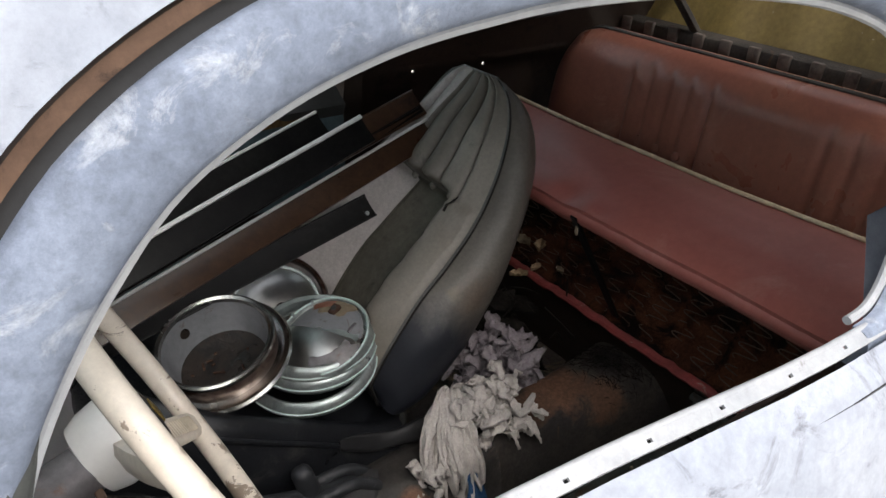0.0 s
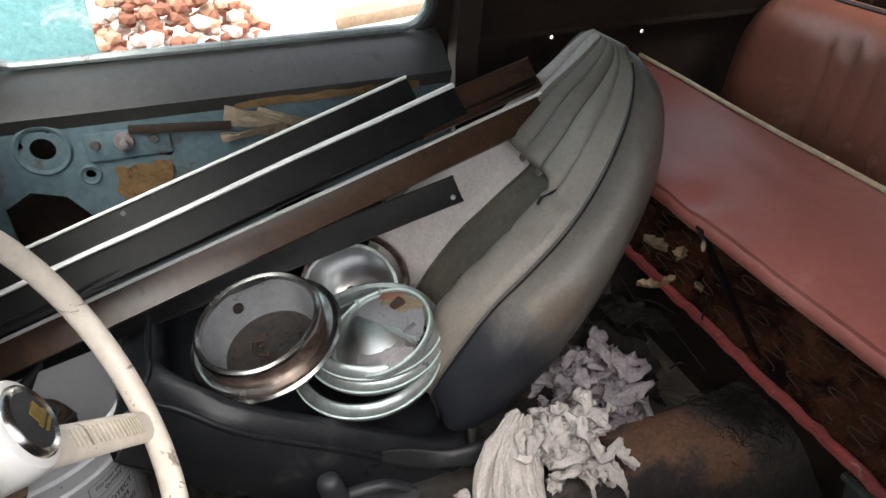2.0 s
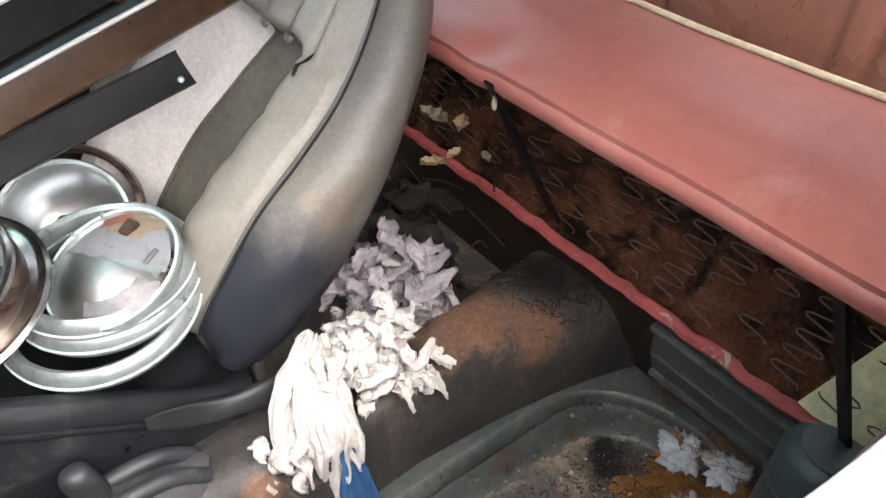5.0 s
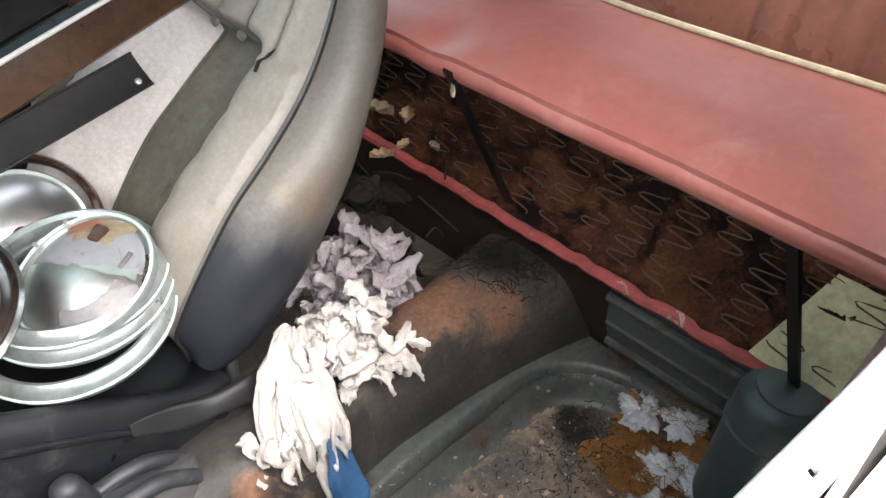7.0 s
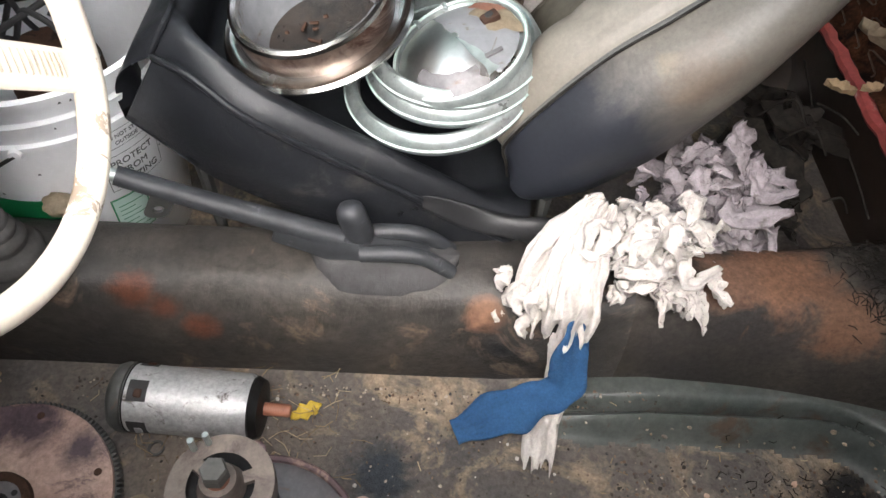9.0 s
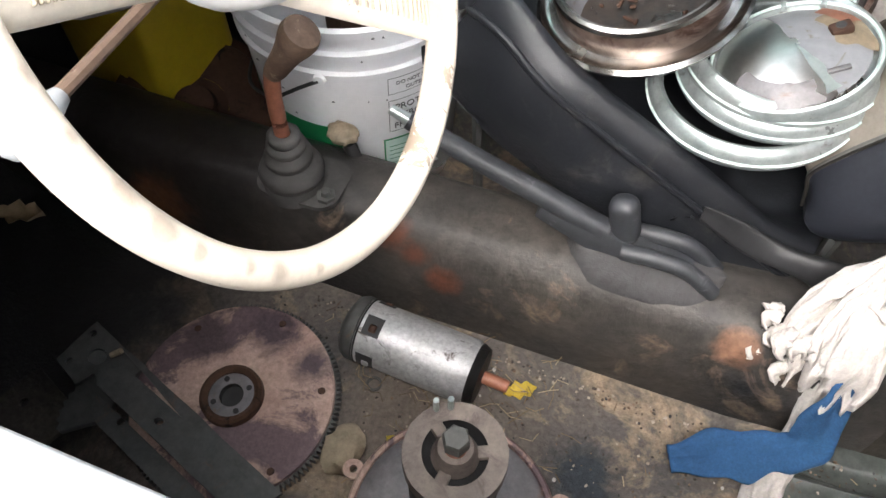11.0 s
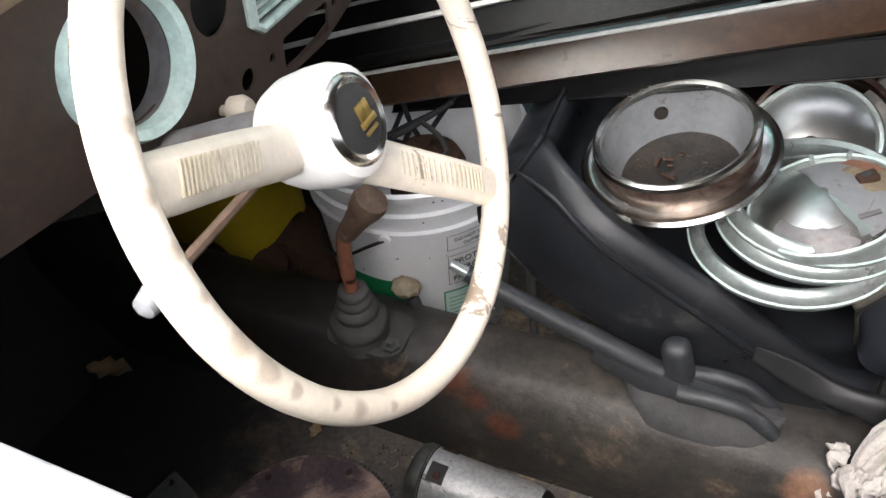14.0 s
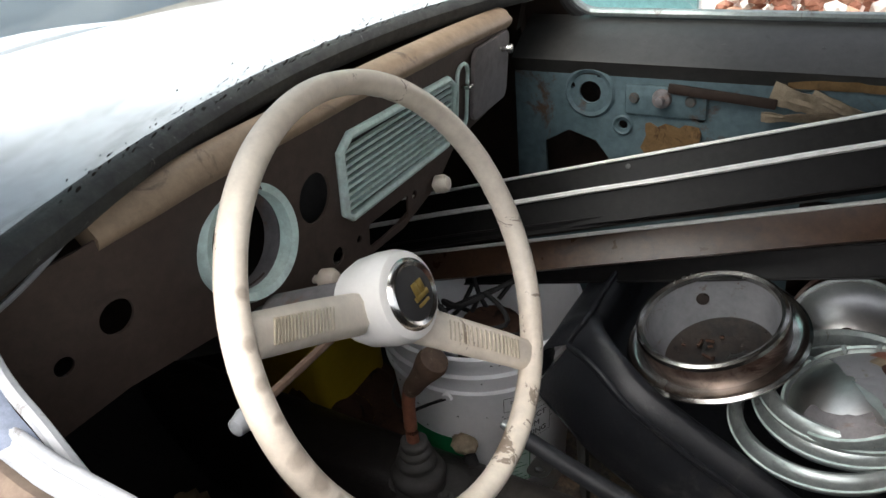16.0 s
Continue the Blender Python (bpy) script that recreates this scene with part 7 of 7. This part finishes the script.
rust = slab(lambda u, v: Vector((0.70 + 0.14 * u + 0.02 * nz((u * 3, v * 3, 1)), 0.03 + 0.15 * v + 0.02 * nz((u * 3, v * 3, 5)), pan((0.70 + 0.14 * u + 1.0) / 1.94, (0.03 + 0.15 * v + 0.13) / 1.2).z + 0.003 + 0.012 * max(0, nz((u * 4, v * 4, 3), 1.5)) * math.sin(math.pi * u) * math.sin(math.pi * v))), (0, 0, -0.006), 24, 24)
solo("rust_scale", rust, "rust_orange", "orange rust scale heaped on the floor", "rust", kind="stuff")
def fibres(name, n, place, ln, w, material, label, cat, seed):
    """Thin curved fibres lying about; place(rr) gives where and the surface's normal."""
    rr = random.Random(seed)
    bm = bmesh.new()
    for _ in range(n):
        p, nrm = place(rr)
        d = Vector((rr.uniform(-1, 1), rr.uniform(-1, 1), rr.uniform(-1, 1)))
        d = (d - nrm * d.dot(nrm) * 0.8).normalized()
        s = d.cross(nrm).normalized() * w
        L = ln * rr.uniform(0.5, 1.3)
        bend = s.normalized() * L * rr.uniform(-0.4, 0.4)
        rows = []
        for k in (-1, 0, 1):
            c = p + d * (L * 0.5 * k) + bend * (1 - k * k) + nrm * (0.35 * L * (1 - k * k) * rr.random())
            rows.append([bm.verts.new(c - s * 0.5), bm.verts.new(c + nrm * w * 0.8), bm.verts.new(c + s * 0.5)])
        for a, b in zip(rows, rows[1:]):
            for m_ in range(3):
                bm.faces.new((a[m_], a[(m_ + 1) % 3], b[(m_ + 1) % 3], b[m_]))
    return solo(name, bm, material, label, cat, kind="stuff", smooth=False)


for k, (x, y, r) in enumerate(((0.83, 0.15, 0.034), (0.77, 0.075, 0.034), (0.845, 0.085, 0.03), (0.70, 0.045, 0.03), (0.79, 0.02, 0.03), (0.86, 0.12, 0.024), (0.815, 0.055, 0.024))):
    bm = bmesh.new()
    bmesh.ops.create_icosphere(bm, subdivisions=4, radius=1)
    for v in bm.verts:
        q = v.co.copy()
        f = 0.9 + 0.6 * nz(q + Vector((k * 5.1, 0, 0)), 1.6) + 0.6 * nz(q + Vector((0, k * 3.3, 0)), 4) + 0.35 * nz(q, 11)
        v.co = Vector((x, y, pan((x + 1.0) / 1.94, (y + 0.13) / 1.2).z + 0.004)) + Vector((q.x * r, q.y * r, q.z * r * 0.55)) * f
    solo("stuffing_clump", bm, "wool", "bluish white stuffing clump on the rusty floor", "stuffing", "stuffing clumps", angle=2.5)


def on_floor(x0, x1, y0, y1):
    def place(rr):
        x, y = rr.gauss((x0 + x1) / 2, (x1 - x0) / 4), rr.gauss((y0 + y1) / 2, (y1 - y0) / 4)
        return Vector((x, y, pan(min(1, max(0, (x + 1.0) / 1.94)), min(1, max(0, (y + 0.13) / 1.2))).z + 0.004 + 0.008 * rr.random())), Vector((0, 0, 1))
    return place


def on_tunnel(x0, x1, v0, v1):
    def place(rr):
        u, v = (rr.gauss((x0 + x1) / 2, (x1 - x0) / 5) + 1.0) / 1.88, rr.gauss((v0 + v1) / 2, (v1 - v0) / 5)
        p = tunnel_at(u, v)
        nrm = (tunnel_at(u + 0.01, v) - p).cross(tunnel_at(u, v + 0.01) - p).normalized()
        if nrm.z < 0:
            nrm = -nrm
        return p + nrm * 0.002, nrm
    return place


fibres("coir_fibres", 900, on_floor(0.68, 0.88, 0.02, 0.16), 0.03, 0.0011, "rust_orange", "orange coir fibres shed on the floor", "fibres", 21)
fibres("matting_fibres", 260, on_tunnel(0.70, 0.89, 0.3, 0.7), 0.022, 0.0012, "black_fibre", "black matting fibres on the rear tunnel", "fibres", 22)
fibres("dark_litter", 170, on_floor(0.56, 0.84, 0.06, 0.28), 0.014, 0.0014, "black_fibre", "dark litter in the rear foot well", "litter", 23)
fibres("dry_stalks", 120, on_floor(-0.25, 0.1, 0.2, 0.36), 0.03, 0.001, "straw", "dry stalks on the floor by the tunnel", "litter", 24)
for k in range(8):
    rr = random.Random(200 + k)
    a = Vector((0.62 + rr.uniform(0, 0.25), 0.55 + rr.uniform(0, 0.35), rr.uniform(0.05, 0.2)))
    solo("torn_padding", crumple("torn_padding", [a, a + Vector((rr.uniform(-0.05, 0.05), rr.uniform(-0.05, 0.05), 0.04)), a + Vector((rr.uniform(-0.1, 0.1), rr.uniform(-0.1, 0.1), 0.02))], [0.05, 0.08, 0.04], "cardboard", 70 + k, 0.02, 14, 8), "black_fibre", "torn dark padding heaped behind the seat", "padding", "torn padding scraps")

for k, (x, y, z, w, turn) in enumerate(((0.838, 0.742, 0.322, 0.05, 40), (0.80, 0.775, 0.335, 0.06, 110), (0.79, 0.70, 0.30, 0.035, 10), (0.83, 0.66, 0.30, 0.03, 75), (0.77, 0.735, 0.27, 0.045, 150))):
    leaf("leaf", (x, y, z), w, turn, "leaf_brown" if k % 2 == 0 else "paper", "dry brown leaf caught in the torn seat padding", 0.5)
for k in range(10):
    rr = random.Random(900 + k)
    a = Vector((0.66 + rr.uniform(0, 0.16), 0.56 + rr.uniform(0, 0.22), rr.uniform(0.16, 0.30)))
    d = Vector((rr.uniform(-1, 1), rr.uniform(-1, 1), rr.uniform(-0.6, 0.6))).normalized() * rr.uniform(0.05, 0.1)
    solo("loose_wire", tube([a, a + d * 0.5 + Vector((0, 0, rr.uniform(0.0, 0.04))), a + d], 0.0018, 6, 5), "black_fibre", "loose black wire sticking up behind the seat", "wire", "loose wires")

# ---- the yard outside ----
bm = bmesh.new()
add_grid(bm, lambda u, v: Vector((-300 + 600 * u, -300 + 600 * v, -0.28)), 2, 2)
solo("ground", bm, "ground", "pale dusty yard around the car", "ground", kind="structure")
solo("tarpaulin", slab(lambda u, v: Vector((-1.35 + 1.12 * u, 1.55 + 0.05 * math.sin(9 * u + 2 * v), -0.28 + 2.2 * v)), (0, 0.02, 0), 24, 12), "tarp", "hanging teal tarpaulin beyond the passenger window", "tarpaulin")
solo("fence_post", box((-0.30, 1.75, 0.5), (0.06, 0.06, 1.6), bevel=0.01), "yard_white", "white post beside the tarpaulin", "post")
rubble = bmesh.new()
rr = random.Random(11)
for _ in range(480):
    x, y = rr.gauss(-0.12, 0.28), rr.gauss(2.75, 0.25)
    hgt = max(0, 1.02 - 0.9 * math.hypot((x + 0.12) / 0.8, (y - 2.75) / 0.8))
    q = bmesh.ops.create_icosphere(rubble, subdivisions=1, radius=rr.uniform(0.022, 0.045))
    o = Vector((x, y, -0.26 + hgt * rr.uniform(0.8, 1.0)))
    for v in q["verts"]:
        v.co = Vector((v.co.x, v.co.y, v.co.z * 0.7)) * (1 + 0.3 * nz(v.co + o, 14)) + o
solo("rubble_heap", rubble, "rubble", "heap of pale brick rubble in the yard", "rubble", kind="stuff", smooth=False)
solo("white_slab", box((0.95, 3.1, 0.2), (1.3, 0.3, 0.9), pose(0, 0, 0, 0, -6, 10), bevel=0.03), "yard_white", "large white slab leaning in the yard", "slab")
solo("board", box((0.8, 2.6, 0.42), (0.6, 0.10, 0.05), pose(0, 0, 0, 10, -8, -12), bevel=0.008), "wood", "weathered board lying on the rubble", "board")
yw = slab(lambda u, v: Vector((-6 + 14 * u, 7.0 + 0.2 * math.sin(3 * u), -0.28 + 3.2 * v)), (0, 0.2, 0), 8, 3)
solo("yard_wall", yw, "yard_white", "whitewashed wall at the end of the yard", "wall", kind="structure")
yf = slab(lambda u, v: Vector((-7.0, -6 + 14 * u, -0.28 + 3.0 * v)), (-0.2, 0, 0), 8, 3)
solo("yard_wall_front", yf, "yard_far", "bluish grey wall beyond the windscreen", "wall", kind="structure")
solo("bonnet", slab(lambda u, v: Vector((-1.0 - 0.9 * u, 0.05 + 0.82 * v, 0.76 - 0.32 * u * u + 0.06 * math.sin(math.pi * v))), (0, 0, -0.01), 16, 12), "chalk_paint", "white bonnet ahead of the windscreen, brightened for open sky", "car body", kind="structure")
